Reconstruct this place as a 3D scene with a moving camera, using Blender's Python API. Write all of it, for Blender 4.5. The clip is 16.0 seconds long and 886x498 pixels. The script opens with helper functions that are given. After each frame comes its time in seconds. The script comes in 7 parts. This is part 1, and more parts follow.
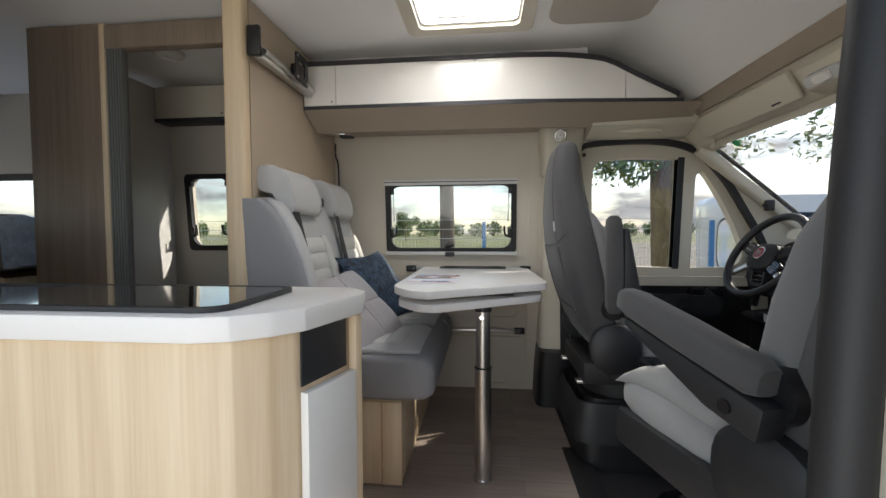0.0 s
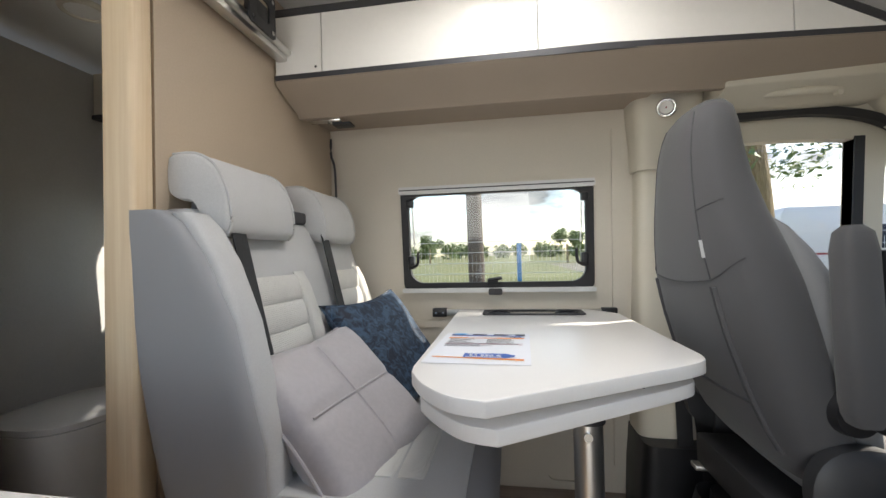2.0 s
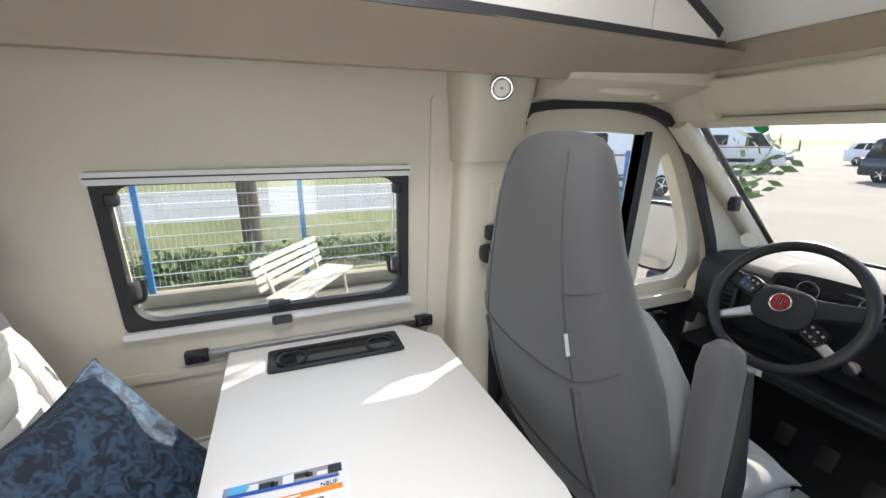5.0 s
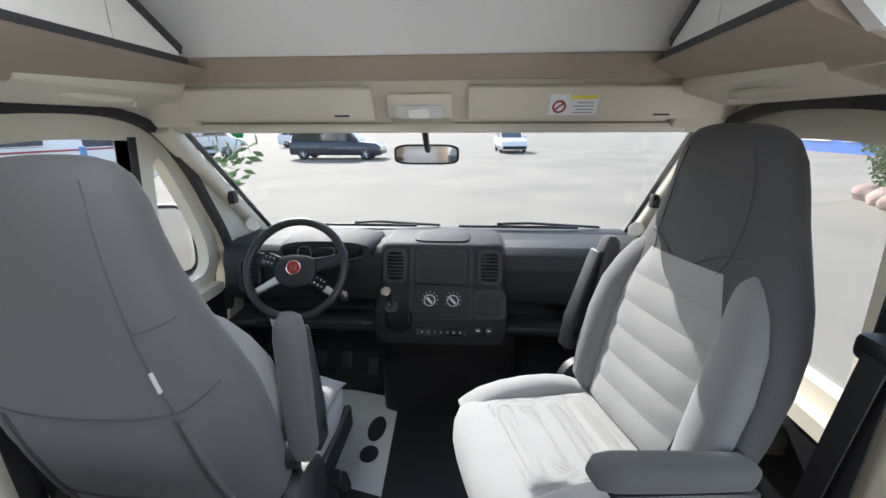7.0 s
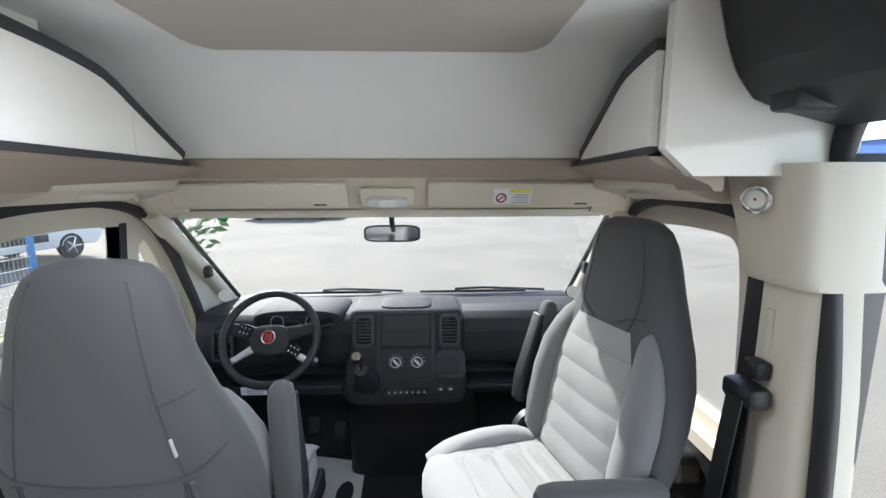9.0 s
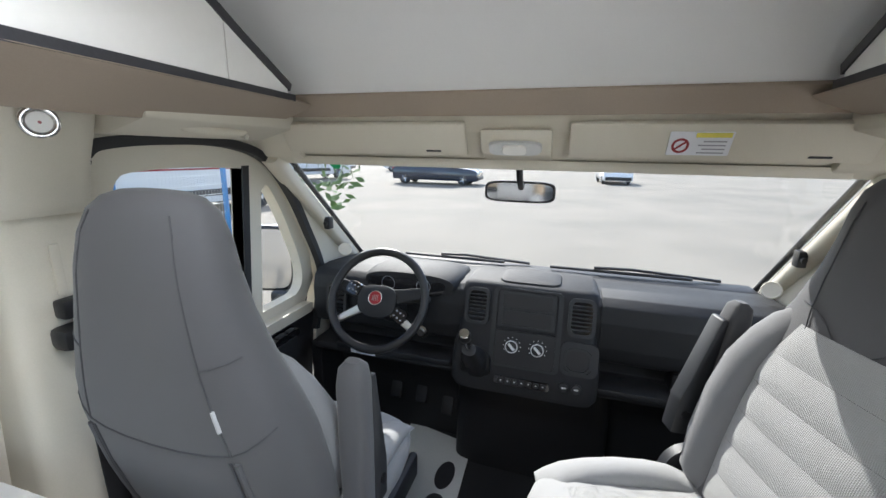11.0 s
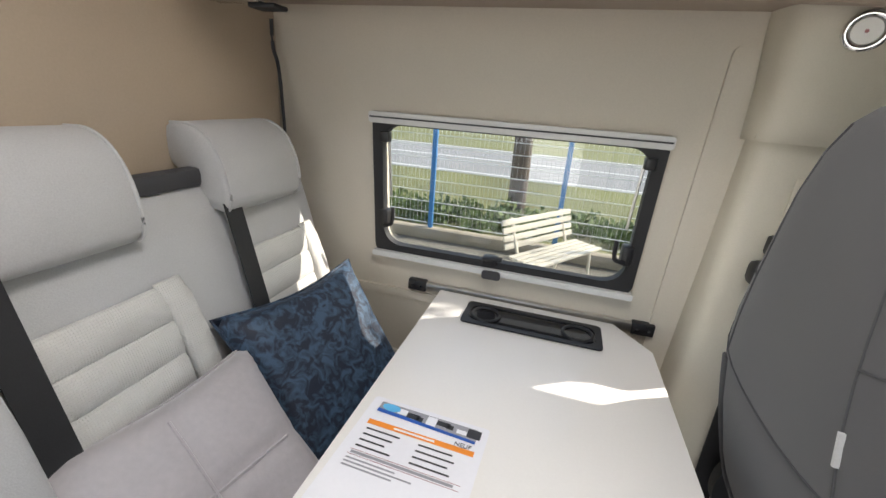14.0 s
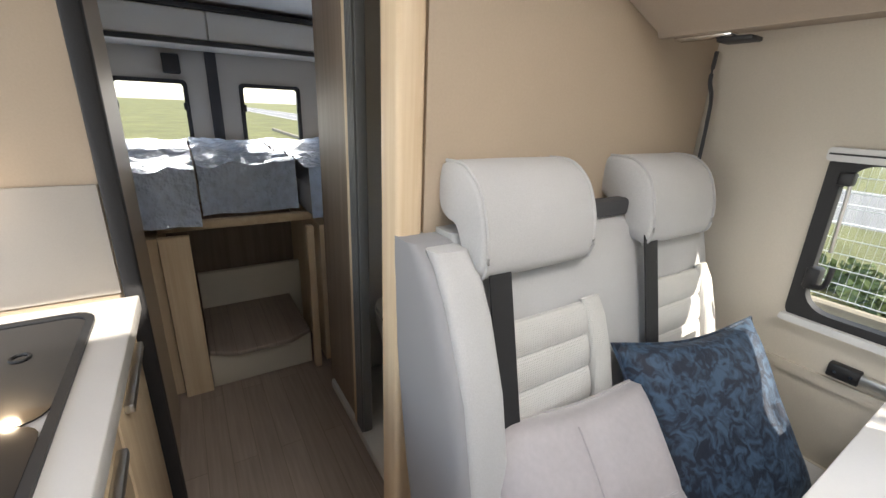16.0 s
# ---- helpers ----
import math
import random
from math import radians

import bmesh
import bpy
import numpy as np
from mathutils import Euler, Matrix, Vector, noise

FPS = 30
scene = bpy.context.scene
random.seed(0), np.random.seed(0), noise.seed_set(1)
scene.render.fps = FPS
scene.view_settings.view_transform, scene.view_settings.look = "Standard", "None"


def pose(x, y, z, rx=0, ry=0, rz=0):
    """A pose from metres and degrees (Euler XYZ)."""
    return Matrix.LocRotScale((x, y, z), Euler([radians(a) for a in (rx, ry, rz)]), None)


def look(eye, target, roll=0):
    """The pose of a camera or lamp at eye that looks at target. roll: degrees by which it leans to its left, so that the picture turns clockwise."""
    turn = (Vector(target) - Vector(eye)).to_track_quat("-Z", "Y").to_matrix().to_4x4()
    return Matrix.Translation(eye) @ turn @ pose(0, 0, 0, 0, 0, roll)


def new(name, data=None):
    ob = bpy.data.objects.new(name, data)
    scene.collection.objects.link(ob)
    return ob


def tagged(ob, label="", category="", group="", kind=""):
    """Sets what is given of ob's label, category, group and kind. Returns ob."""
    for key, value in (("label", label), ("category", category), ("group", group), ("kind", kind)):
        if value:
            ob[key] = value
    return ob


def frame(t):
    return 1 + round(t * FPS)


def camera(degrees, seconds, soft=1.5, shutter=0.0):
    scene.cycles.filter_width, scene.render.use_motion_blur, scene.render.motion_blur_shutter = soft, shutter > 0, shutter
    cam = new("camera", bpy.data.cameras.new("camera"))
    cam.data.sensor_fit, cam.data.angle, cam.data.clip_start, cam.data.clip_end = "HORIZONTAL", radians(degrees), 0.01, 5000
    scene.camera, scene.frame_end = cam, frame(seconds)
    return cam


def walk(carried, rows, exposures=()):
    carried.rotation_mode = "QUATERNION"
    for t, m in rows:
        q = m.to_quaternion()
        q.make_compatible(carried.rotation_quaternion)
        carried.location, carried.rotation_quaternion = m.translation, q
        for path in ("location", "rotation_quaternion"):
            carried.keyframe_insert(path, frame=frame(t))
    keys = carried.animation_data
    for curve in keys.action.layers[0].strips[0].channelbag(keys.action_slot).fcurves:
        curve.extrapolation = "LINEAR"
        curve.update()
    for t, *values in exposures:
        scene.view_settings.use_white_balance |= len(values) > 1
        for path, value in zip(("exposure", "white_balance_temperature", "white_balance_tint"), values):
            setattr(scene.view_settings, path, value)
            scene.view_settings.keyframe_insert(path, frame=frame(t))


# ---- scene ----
cam = camera(94.6, 16.0)
PATH = [
    (0, (0.751, -0.53, 0.952), (0.548, 1.458, 0.871), -0.2),
    (0.5, (0.759, -0.372, 0.951), (0.474, 1.606, 0.875), -0.3),
    (1, (0.751, -0.262, 0.966), (0.402, 1.706, 0.893), -0.2),
    (1.5, (0.733, -0.087, 0.975), (0.362, 1.877, 0.891), -1.0),
    (2, (0.606, 0.198, 0.975), (0.287, 2.172, 1.006), -1.4),
    (2.5, (0.560, 0.474, 1.098), (0.360, 2.444, 0.819), 1.8),
    (3, (0.535, 0.475, 1.264), (0.377, 2.390, 0.712), 1.5),
    (3.2, (0.520, 0.468, 1.276), (0.353, 2.372, 0.700), 1.2),
    (5.3, (0.601, 0.757, 1.363), (1.725, 2.331, 0.854), -1.3),
    (5.5, (0.577, 0.802, 1.379), (2.025, 2.081, 0.859), -2.5),
    (6, (0.551, 0.745, 1.37), (2.389, 1.314, 0.826), -0.1),
    (6.5, (0.548, 0.676, 1.377), (2.439, 0.979, 0.8), 0.7),
    (7, (0.483, 0.683, 1.389), (2.391, 0.82, 0.806), -0.2),
    (7.5, (0.415, 0.702, 1.437), (2.34, 0.721, 0.892), -0.6),
    (8, (0.308, 0.721, 1.493), (2.268, 0.631, 1.107), 0.1),
    (8.2, (0.273, 0.714, 1.493), (2.242, 0.603, 1.16), 0.0),
    (10.3, (0.429, 0.683, 1.474), (2.376, 0.852, 1.049), 0.7),
    (10.5, (0.486, 0.674, 1.461), (2.419, 0.95, 1.027), 0.7),
    (11, (0.588, 0.684, 1.415), (2.446, 1.257, 0.949), 1.0),
    (11.5, (0.709, 0.753, 1.397), (2.422, 1.694, 0.973), 2.5),
    (12, (0.782, 0.808, 1.379), (2.146, 2.201, 0.931), 0.8),
    (12.5, (0.834, 0.801, 1.362), (1.718, 2.511, 0.819), 1.0),
    (13, (0.795, 0.815, 1.33), (1.17, 2.671, 0.686), 2.5),
    (13.5, (0.732, 0.797, 1.299), (0.649, 2.685, 0.643), 4.6),
    (14, (0.703, 0.748, 1.303), (0.201, 2.557, 0.612), 4.3),
    (14.5, (0.655, 0.684, 1.294), (-0.176, 2.377, 0.628), 4.0),
    (15, (0.613, 0.653, 1.299), (-0.438, 2.226, 0.651), 4.5),
    (15.5, (0.545, 0.617, 1.297), (-0.771, 1.983, 0.662), 3.6),
    (16, (0.508, 0.595, 1.301), (-1.09, 1.609, 0.653), 2.5),
]
walk(cam, [(t, look(eye, target, roll)) for t, eye, target, roll in PATH], exposures=[(0.0, 1.1, 6900, 10), (0.5, 1.4, 6500, 9), (1.5, 1.65, 6500, 9), (2.0, 1.6, 6900, 10), (2.5, 1.55, 6800, 10), (3.0, 1.7, 6900, 10), (5.5, 1.9, 6500, 9), (7.0, 1.85, 6150, 9), (8.0, 1.95, 6050, 8), (10.5, 1.9, 6150, 9), (11.5, 1.8, 6150, 8), (12.5, 1.65, 6250, 9), (13.5, 1.65, 6800, 11), (14.0, 1.6, 6900, 11), (15.0, 1.6, 7000, 11), (16.0, 2.0, 7000, 11)])

# ---- world, sun, exposure ----
SUN_ELEV, SUN_AZ = 36.0, 28.0          # degrees; azimuth from +x towards +y
world = bpy.data.worlds.new("sky")
scene.world = world
world.use_nodes = True
wn = world.node_tree.nodes
wl = world.node_tree.links
sky = wn.new("ShaderNodeTexSky")
sky.sky_type = 'NISHITA'
sky.sun_disc = False
sky.sun_elevation = radians(SUN_ELEV)
sky.sun_rotation = radians(90 - SUN_AZ)
# broken cumulus over the blue
wtc = wn.new("ShaderNodeTexCoord")
wmap = wn.new("ShaderNodeMapping")
wmap.inputs["Scale"].default_value = (1.0, 1.0, 3.2)
wno = wn.new("ShaderNodeTexNoise")
wno.inputs["Scale"].default_value = 3.4
wno.inputs["Detail"].default_value = 9.0
wno.inputs["Roughness"].default_value = 0.58
wr = wn.new("ShaderNodeValToRGB")
wr.color_ramp.elements[0].position = 0.44
wr.color_ramp.elements[1].position = 0.60
wno2 = wn.new("ShaderNodeTexNoise")
wno2.inputs["Scale"].default_value = 7.0
wno2.inputs["Detail"].default_value = 6.0
wr2 = wn.new("ShaderNodeValToRGB")
wr2.color_ramp.elements[0].color = (0.75, 0.86, 1.05, 1)
wr2.color_ramp.elements[1].color = (2.3, 2.35, 2.45, 1)
wr2.color_ramp.elements[0].position = 0.35
wr2.color_ramp.elements[1].position = 0.62
wmix = wn.new("ShaderNodeMixRGB")
wl.new(wtc.outputs["Generated"], wmap.inputs["Vector"])
wl.new(wmap.outputs["Vector"], wno.inputs["Vector"])
wl.new(wmap.outputs["Vector"], wno2.inputs["Vector"])
wl.new(wno.outputs["Fac"], wr.inputs["Fac"])
wl.new(wno2.outputs["Fac"], wr2.inputs["Fac"])
wl.new(wr.outputs["Color"], wmix.inputs["Fac"])
wl.new(sky.outputs["Color"], wmix.inputs["Color1"])
wl.new(wr2.outputs["Color"], wmix.inputs["Color2"])
bg = wn["Background"]
wl.new(wmix.outputs["Color"], bg.inputs["Color"])
bg.inputs["Strength"].default_value = 0.145

sun_data = bpy.data.lights.new("sun", 'SUN')
sun_data.energy = 2.5
sun_data.angle = radians(0.6)
sun_data.color = (1.0, 0.95, 0.87)
sun = new("sun", sun_data)
sa, se = radians(SUN_AZ), radians(SUN_ELEV)
sdir = Vector((math.cos(se) * math.cos(sa), math.cos(se) * math.sin(sa), math.sin(se)))
sun.matrix_basis = look(sdir * 60, (0, 0, 0))

# daylight through the open sliding door and the roof light
def daylight(name, eye, target, w, h, watts):
    d = bpy.data.lights.new(name, 'AREA')
    d.shape = 'RECTANGLE'
    d.size, d.size_y, d.energy, d.color = w, h, watts, (0.97, 0.98, 1.0)
    o = new(name, d)
    o.matrix_basis = look(eye, target)


daylight("doorway_daylight", (0.22, -1.05, 0.75), (0.22, 1.0, 1.45), 1.25, 1.5, 5.5)
daylight("roof_light_daylight", (0.69, 1.01, 1.95), (0.69, 1.0101, 0.0), 0.40, 0.42, 3.5)
for k in range(2):
    daylight("rear_window_daylight", (-2.93, 0.46 + 0.75 * k, 1.2), (-1.0, 0.6 + 0.3 * k, 0.5), 0.36, 0.36, 0.5)

# ---- materials ----
def mat(name, color, rough=0.6, metal=0.0, var=0.12, scale=6.0, fine=120.0, bump=0.15, dist=0.002, coat=0.0, sheen=0.0, stretch=(1, 1, 1), piece=0.0):
    m = bpy.data.materials.new(name)
    m.use_nodes = True
    n, l = m.node_tree.nodes, m.node_tree.links
    p = n["Principled BSDF"]
    p.inputs["Metallic"].default_value = metal
    p.inputs["Coat Weight"].default_value = coat
    p.inputs["Sheen Weight"].default_value = sheen
    tc = n.new("ShaderNodeTexCoord")
    mp = n.new("ShaderNodeMapping")
    mp.inputs["Scale"].default_value = stretch
    l.new(tc.outputs["Object"], mp.inputs["Vector"])
    a = n.new("ShaderNodeTexNoise")
    a.inputs["Scale"].default_value = scale
    a.inputs["Detail"].default_value = 5
    b = n.new("ShaderNodeTexNoise")
    b.inputs["Scale"].default_value = fine
    b.inputs["Detail"].default_value = 3
    l.new(mp.outputs["Vector"], a.inputs["Vector"])
    l.new(mp.outputs["Vector"], b.inputs["Vector"])
    add = n.new("ShaderNodeMath")
    add.operation = 'ADD'
    l.new(a.outputs["Fac"], add.inputs[0])
    l.new(b.outputs["Fac"], add.inputs[1])
    rng = n.new("ShaderNodeMapRange")
    rng.inputs["From Min"].default_value = 0.6
    rng.inputs["From Max"].default_value = 1.4
    rng.inputs["To Min"].default_value = 1 - var
    rng.inputs["To Max"].default_value = 1 + var
    l.new(add.outputs[0], rng.inputs["Value"])
    val = rng.outputs[0]
    if piece:
        oi = n.new("ShaderNodeObjectInfo")
        r2 = n.new("ShaderNodeMapRange")
        r2.inputs["To Min"].default_value = 1 - piece
        r2.inputs["To Max"].default_value = 1 + piece
        l.new(oi.outputs["Random"], r2.inputs["Value"])
        mu = n.new("ShaderNodeMath")
        mu.operation = 'MULTIPLY'
        l.new(val, mu.inputs[0])
        l.new(r2.outputs[0], mu.inputs[1])
        val = mu.outputs[0]
    hsv = n.new("ShaderNodeHueSaturation")
    hsv.inputs["Color"].default_value = (*color, 1)
    l.new(val, hsv.inputs["Value"])
    l.new(hsv.outputs[0], p.inputs["Base Color"])
    rr = n.new("ShaderNodeMapRange")
    rr.inputs["To Min"].default_value = max(0.02, rough - 0.08)
    rr.inputs["To Max"].default_value = min(1, rough + 0.08)
    l.new(a.outputs["Fac"], rr.inputs["Value"])
    l.new(rr.outputs[0], p.inputs["Roughness"])
    if bump:
        bu = n.new("ShaderNodeBump")
        bu.inputs["Strength"].default_value = bump
        bu.inputs["Distance"].default_value = dist
        l.new(b.outputs["Fac"], bu.inputs["Height"])
        l.new(bu.outputs[0], p.inputs["Normal"])
    return m


def wood_mat(name, c1, c2, axis, rough=0.45, freq=28.0):
    m = bpy.data.materials.new(name)
    m.use_nodes = True
    n, l = m.node_tree.nodes, m.node_tree.links
    p = n["Principled BSDF"]
    p.inputs["Roughness"].default_value = rough
    tc = n.new("ShaderNodeTexCoord")
    mp = n.new("ShaderNodeMapping")
    s = [freq, freq, freq]
    s["xyz".index(axis)] = freq * 0.03
    mp.inputs["Scale"].default_value = s
    l.new(tc.outputs["Object"], mp.inputs["Vector"])
    a = n.new("ShaderNodeTexNoise")
    a.inputs["Scale"].default_value = 1.0
    a.inputs["Detail"].default_value = 7
    a.inputs["Distortion"].default_value = 0.6
    l.new(mp.outputs["Vector"], a.inputs["Vector"])
    b = n.new("ShaderNodeTexNoise")
    b.inputs["Scale"].default_value = 7.0
    b.inputs["Detail"].default_value = 4
    l.new(mp.outputs["Vector"], b.inputs["Vector"])
    ad = n.new("ShaderNodeMath")
    ad.operation = 'MULTIPLY_ADD'
    ad.inputs[1].default_value = 0.45
    l.new(b.outputs["Fac"], ad.inputs[0])
    l.new(a.outputs["Fac"], ad.inputs[2])
    r = n.new("ShaderNodeValToRGB")
    r.color_ramp.elements[0].position = 0.5
    r.color_ramp.elements[1].position = 0.95
    r.color_ramp.elements[0].color = (*c1, 1)
    r.color_ramp.elements[1].color = (*c2, 1)
    l.new(ad.outputs[0], r.inputs["Fac"])
    l.new(r.outputs[0], p.inputs["Base Color"])
    bu = n.new("ShaderNodeBump")
    bu.inputs["Strength"].default_value = 0.15
    bu.inputs["Distance"].default_value = 0.001
    l.new(ad.outputs[0], bu.inputs["Height"])
    l.new(bu.outputs[0], p.inputs["Normal"])
    return m


def weave_mat(name, c1, c2, scale, rough=0.9):
    """Ribbed cloth: fine raised threads in two directions."""
    m = mat(name, c1, rough, var=0.08, scale=9, fine=500, bump=0.0, sheen=0.15)
    n, l = m.node_tree.nodes, m.node_tree.links
    p = n["Principled BSDF"]
    tc = n.new("ShaderNodeTexCoord")
    w = n.new("ShaderNodeTexWave")
    w.bands_direction = 'Z'
    w.inputs["Scale"].default_value = scale
    w.inputs["Distortion"].default_value = 0.4
    w2 = n.new("ShaderNodeTexWave")
    w2.bands_direction = 'Y'
    w2.inputs["Scale"].default_value = scale
    l.new(tc.outputs["Object"], w.inputs["Vector"])
    l.new(tc.outputs["Object"], w2.inputs["Vector"])
    mu = n.new("ShaderNodeMath")
    mu.operation = 'MULTIPLY'
    l.new(w.outputs["Fac"], mu.inputs[0])
    l.new(w2.outputs["Fac"], mu.inputs[1])
    bu = n.new("ShaderNodeBump")
    bu.inputs["Strength"].default_value = 0.6
    bu.inputs["Distance"].default_value = 0.002
    l.new(mu.outputs[0], bu.inputs["Height"])
    l.new(bu.outputs[0], p.inputs["Normal"])
    return m


def glass_mat(name, tint=(1, 1, 1), fac=0.06):
    m = bpy.data.materials.new(name)
    m.use_nodes = True
    n, l = m.node_tree.nodes, m.node_tree.links
    n.remove(n["Principled BSDF"])
    t = n.new("ShaderNodeBsdfTransparent")
    t.inputs["Color"].default_value = (*tint, 1)
    g = n.new("ShaderNodeBsdfGlossy")
    g.inputs["Roughness"].default_value = 0.01
    mx = n.new("ShaderNodeMixShader")
    mx.inputs[0].default_value = fac
    l.new(t.outputs[0], mx.inputs[1])
    l.new(g.outputs[0], mx.inputs[2])
    l.new(mx.outputs[0], n["Material Output"].inputs[0])
    return m


def plank_mat(name):
    m = bpy.data.materials.new(name)
    m.use_nodes = True
    n, l = m.node_tree.nodes, m.node_tree.links
    p = n["Principled BSDF"]
    p.inputs["Roughness"].default_value = 0.5
    tc = n.new("ShaderNodeTexCoord")
    br = n.new("ShaderNodeTexBrick")
    br.inputs["Scale"].default_value = 1.0
    br.inputs["Brick Width"].default_value = 0.9
    br.inputs["Row Height"].default_value = 0.085
    br.inputs["Mortar Size"].default_value = 0.0015
    br.inputs["Color1"].default_value = (0.30, 0.245, 0.21, 1)
    br.inputs["Color2"].default_value = (0.36, 0.295, 0.255, 1)
    br.inputs["Mortar"].default_value = (0.24, 0.195, 0.165, 1)
    l.new(tc.outputs["Object"], br.inputs["Vector"])
    mp = n.new("ShaderNodeMapping")
    mp.inputs["Scale"].default_value = (2, 40, 1)
    l.new(tc.outputs["Object"], mp.inputs["Vector"])
    no = n.new("ShaderNodeTexNoise")
    no.inputs["Scale"].default_value = 2
    no.inputs["Detail"].default_value = 7
    l.new(mp.outputs["Vector"], no.inputs["Vector"])
    rg = n.new("ShaderNodeMapRange")
    rg.inputs["To Min"].default_value = 0.7
    rg.inputs["To Max"].default_value = 1.3
    l.new(no.outputs["Fac"], rg.inputs["Value"])
    hs = n.new("ShaderNodeHueSaturation")
    l.new(br.outputs["Color"], hs.inputs["Color"])
    l.new(rg.outputs[0], hs.inputs["Value"])
    l.new(hs.outputs[0], p.inputs["Base Color"])
    return m


M_WALL = mat("beige_lining", (0.60, 0.55, 0.47), 0.75, var=0.05, scale=2.5, fine=260, bump=0.12, dist=0.001)
M_CAB = mat("cab_plastic", (0.62, 0.575, 0.48), 0.6, var=0.05, scale=3, fine=350, bump=0.2, dist=0.001)
M_TAUPE = mat("taupe_band", (0.36, 0.295, 0.235), 0.65, var=0.06, scale=4, fine=300, bump=0.1)
M_PANEL = mat("beige_panel", (0.47, 0.38, 0.285), 0.45, var=0.05, scale=2, fine=200, bump=0.06)
M_WHITE = mat("white_gloss", (0.80, 0.785, 0.75), 0.14, var=0.02, scale=2, fine=60, bump=0.02, coat=0.3)
M_ROOF = mat("white_liner", (0.84, 0.835, 0.82), 0.85, var=0.03, scale=2, fine=420, bump=0.15, dist=0.001)
M_GREYLINER = mat("grey_liner", (0.50, 0.46, 0.41), 0.9, var=0.05, scale=3, fine=420, bump=0.2, dist=0.001)
M_TABLE = mat("white_laminate", (0.80, 0.78, 0.755), 0.32, var=0.02, scale=3, fine=200, bump=0.03)
M_EDGE = mat("black_trim", (0.035, 0.035, 0.04), 0.5, var=0.15, fine=200, bump=0.1)
M_RUBBER = mat("black_rubber", (0.018, 0.018, 0.02), 0.6, var=0.2, fine=250, bump=0.2)
M_BLACK = mat("black_plastic", (0.012, 0.012, 0.014), 0.42, var=0.15, scale=8, fine=600, bump=0.3, dist=0.001)
M_DASH = mat("dash_plastic", (0.012, 0.0125, 0.0145), 0.7, var=0.12, scale=5, fine=700, bump=0.4, dist=0.001)
M_DGREY = mat("dark_grey_plastic", (0.022, 0.023, 0.026), 0.5, var=0.12, scale=6, fine=600, bump=0.25, dist=0.001)
M_GLOSSB = mat("gloss_black", (0.012, 0.012, 0.014), 0.06, var=0.05, bump=0.0, coat=0.6)
M_CHROME = mat("chrome", (0.78, 0.78, 0.78), 0.12, metal=1.0, var=0.04, bump=0.0)
M_ALU = mat("brushed_aluminium", (0.62, 0.61, 0.59), 0.32, metal=1.0, var=0.06, scale=3, fine=300, bump=0.05, stretch=(1, 1, 0.05))
M_SEAT = mat("grey_upholstery", (0.067, 0.066, 0.070), 0.85, var=0.05, scale=5, fine=900, bump=0.35, dist=0.001, sheen=0.15)
M_CLOTH = mat("light_grey_cloth", (0.46, 0.46, 0.46), 0.92, var=0.10, scale=5, fine=420, bump=0.4, dist=0.0012, sheen=0.25)
M_INS = weave_mat("white_rib_cloth", (0.61, 0.60, 0.57), (0.4, 0.4, 0.38), 70)
# the grey upholstery again, lightened: windscreen light on the bolsters put into the colour
M_SEAT_LIT = mat("grey_upholstery_lit", (0.17, 0.17, 0.175), 0.85, var=0.06, scale=5, fine=700, bump=0.35, dist=0.001, sheen=0.15)
# bench cloths darkened for the cab seats: dappled shade put into their colour
M_CLOTH_DIM = mat("light_grey_cloth_dimmed", (0.30, 0.30, 0.30), 0.92, var=0.10, scale=7, fine=500, bump=0.4, dist=0.0012, sheen=0.2)
M_INS_DIM = weave_mat("rib_cloth_dimmed", (0.30, 0.30, 0.295), (0.3, 0.3, 0.3), 95)
M_SIDE = mat("mid_grey_side", (0.29, 0.29, 0.30), 0.85, var=0.05, scale=5, fine=700, bump=0.3, dist=0.001)
M_SEAM = mat("seam_thread", (0.05, 0.05, 0.055), 0.8, var=0.08, bump=0.0)
M_PIPE = mat("white_piping", (0.66, 0.66, 0.65), 0.7, var=0.04, bump=0.0)
M_BELT = mat("black_webbing", (0.016, 0.016, 0.018), 0.6, var=0.2, fine=500, bump=0.4, dist=0.001)
M_GREYP = mat("mauve_grey_satin", (0.40, 0.375, 0.385), 0.55, var=0.08, scale=6, fine=90, bump=0.15, sheen=0.5)
M_WOOD = wood_mat("light_oak_upright", (0.62, 0.46, 0.29), (0.74, 0.60, 0.42), 'z')
M_WOODX = wood_mat("light_oak_along", (0.60, 0.44, 0.28), (0.72, 0.58, 0.40), 'x')
# upright oak grain again, at about a third of the light oak's values
M_WOODD = wood_mat("darker_oak", (0.20, 0.15, 0.11), (0.29, 0.225, 0.17), 'z')
M_FLOOR = plank_mat("vinyl_planks")
M_GLASS = glass_mat("clear_glass")
M_SMOKE = glass_mat("acrylic_pane", (0.93, 0.95, 0.94), 0.05)
M_MIRROR = mat("mirror", (0.9, 0.9, 0.9), 0.03, metal=1.0, var=0.0, bump=0.0)
M_PAPER = mat("white_paper", (0.80, 0.80, 0.84), 0.35, var=0.02, bump=0.03)
M_BLUE = mat("print_blue", (0.02, 0.10, 0.42), 0.45, var=0.05, bump=0)
M_ORANGE = mat("print_orange", (0.85, 0.27, 0.03), 0.45, var=0.05, bump=0)
M_INK = mat("print_black", (0.03, 0.03, 0.035), 0.5, var=0.1, bump=0)
M_INKG = mat("print_grey", (0.30, 0.30, 0.33), 0.5, var=0.1, bump=0)
M_CYAN = mat("print_cyan", (0.10, 0.45, 0.75), 0.5, var=0.1, bump=0)
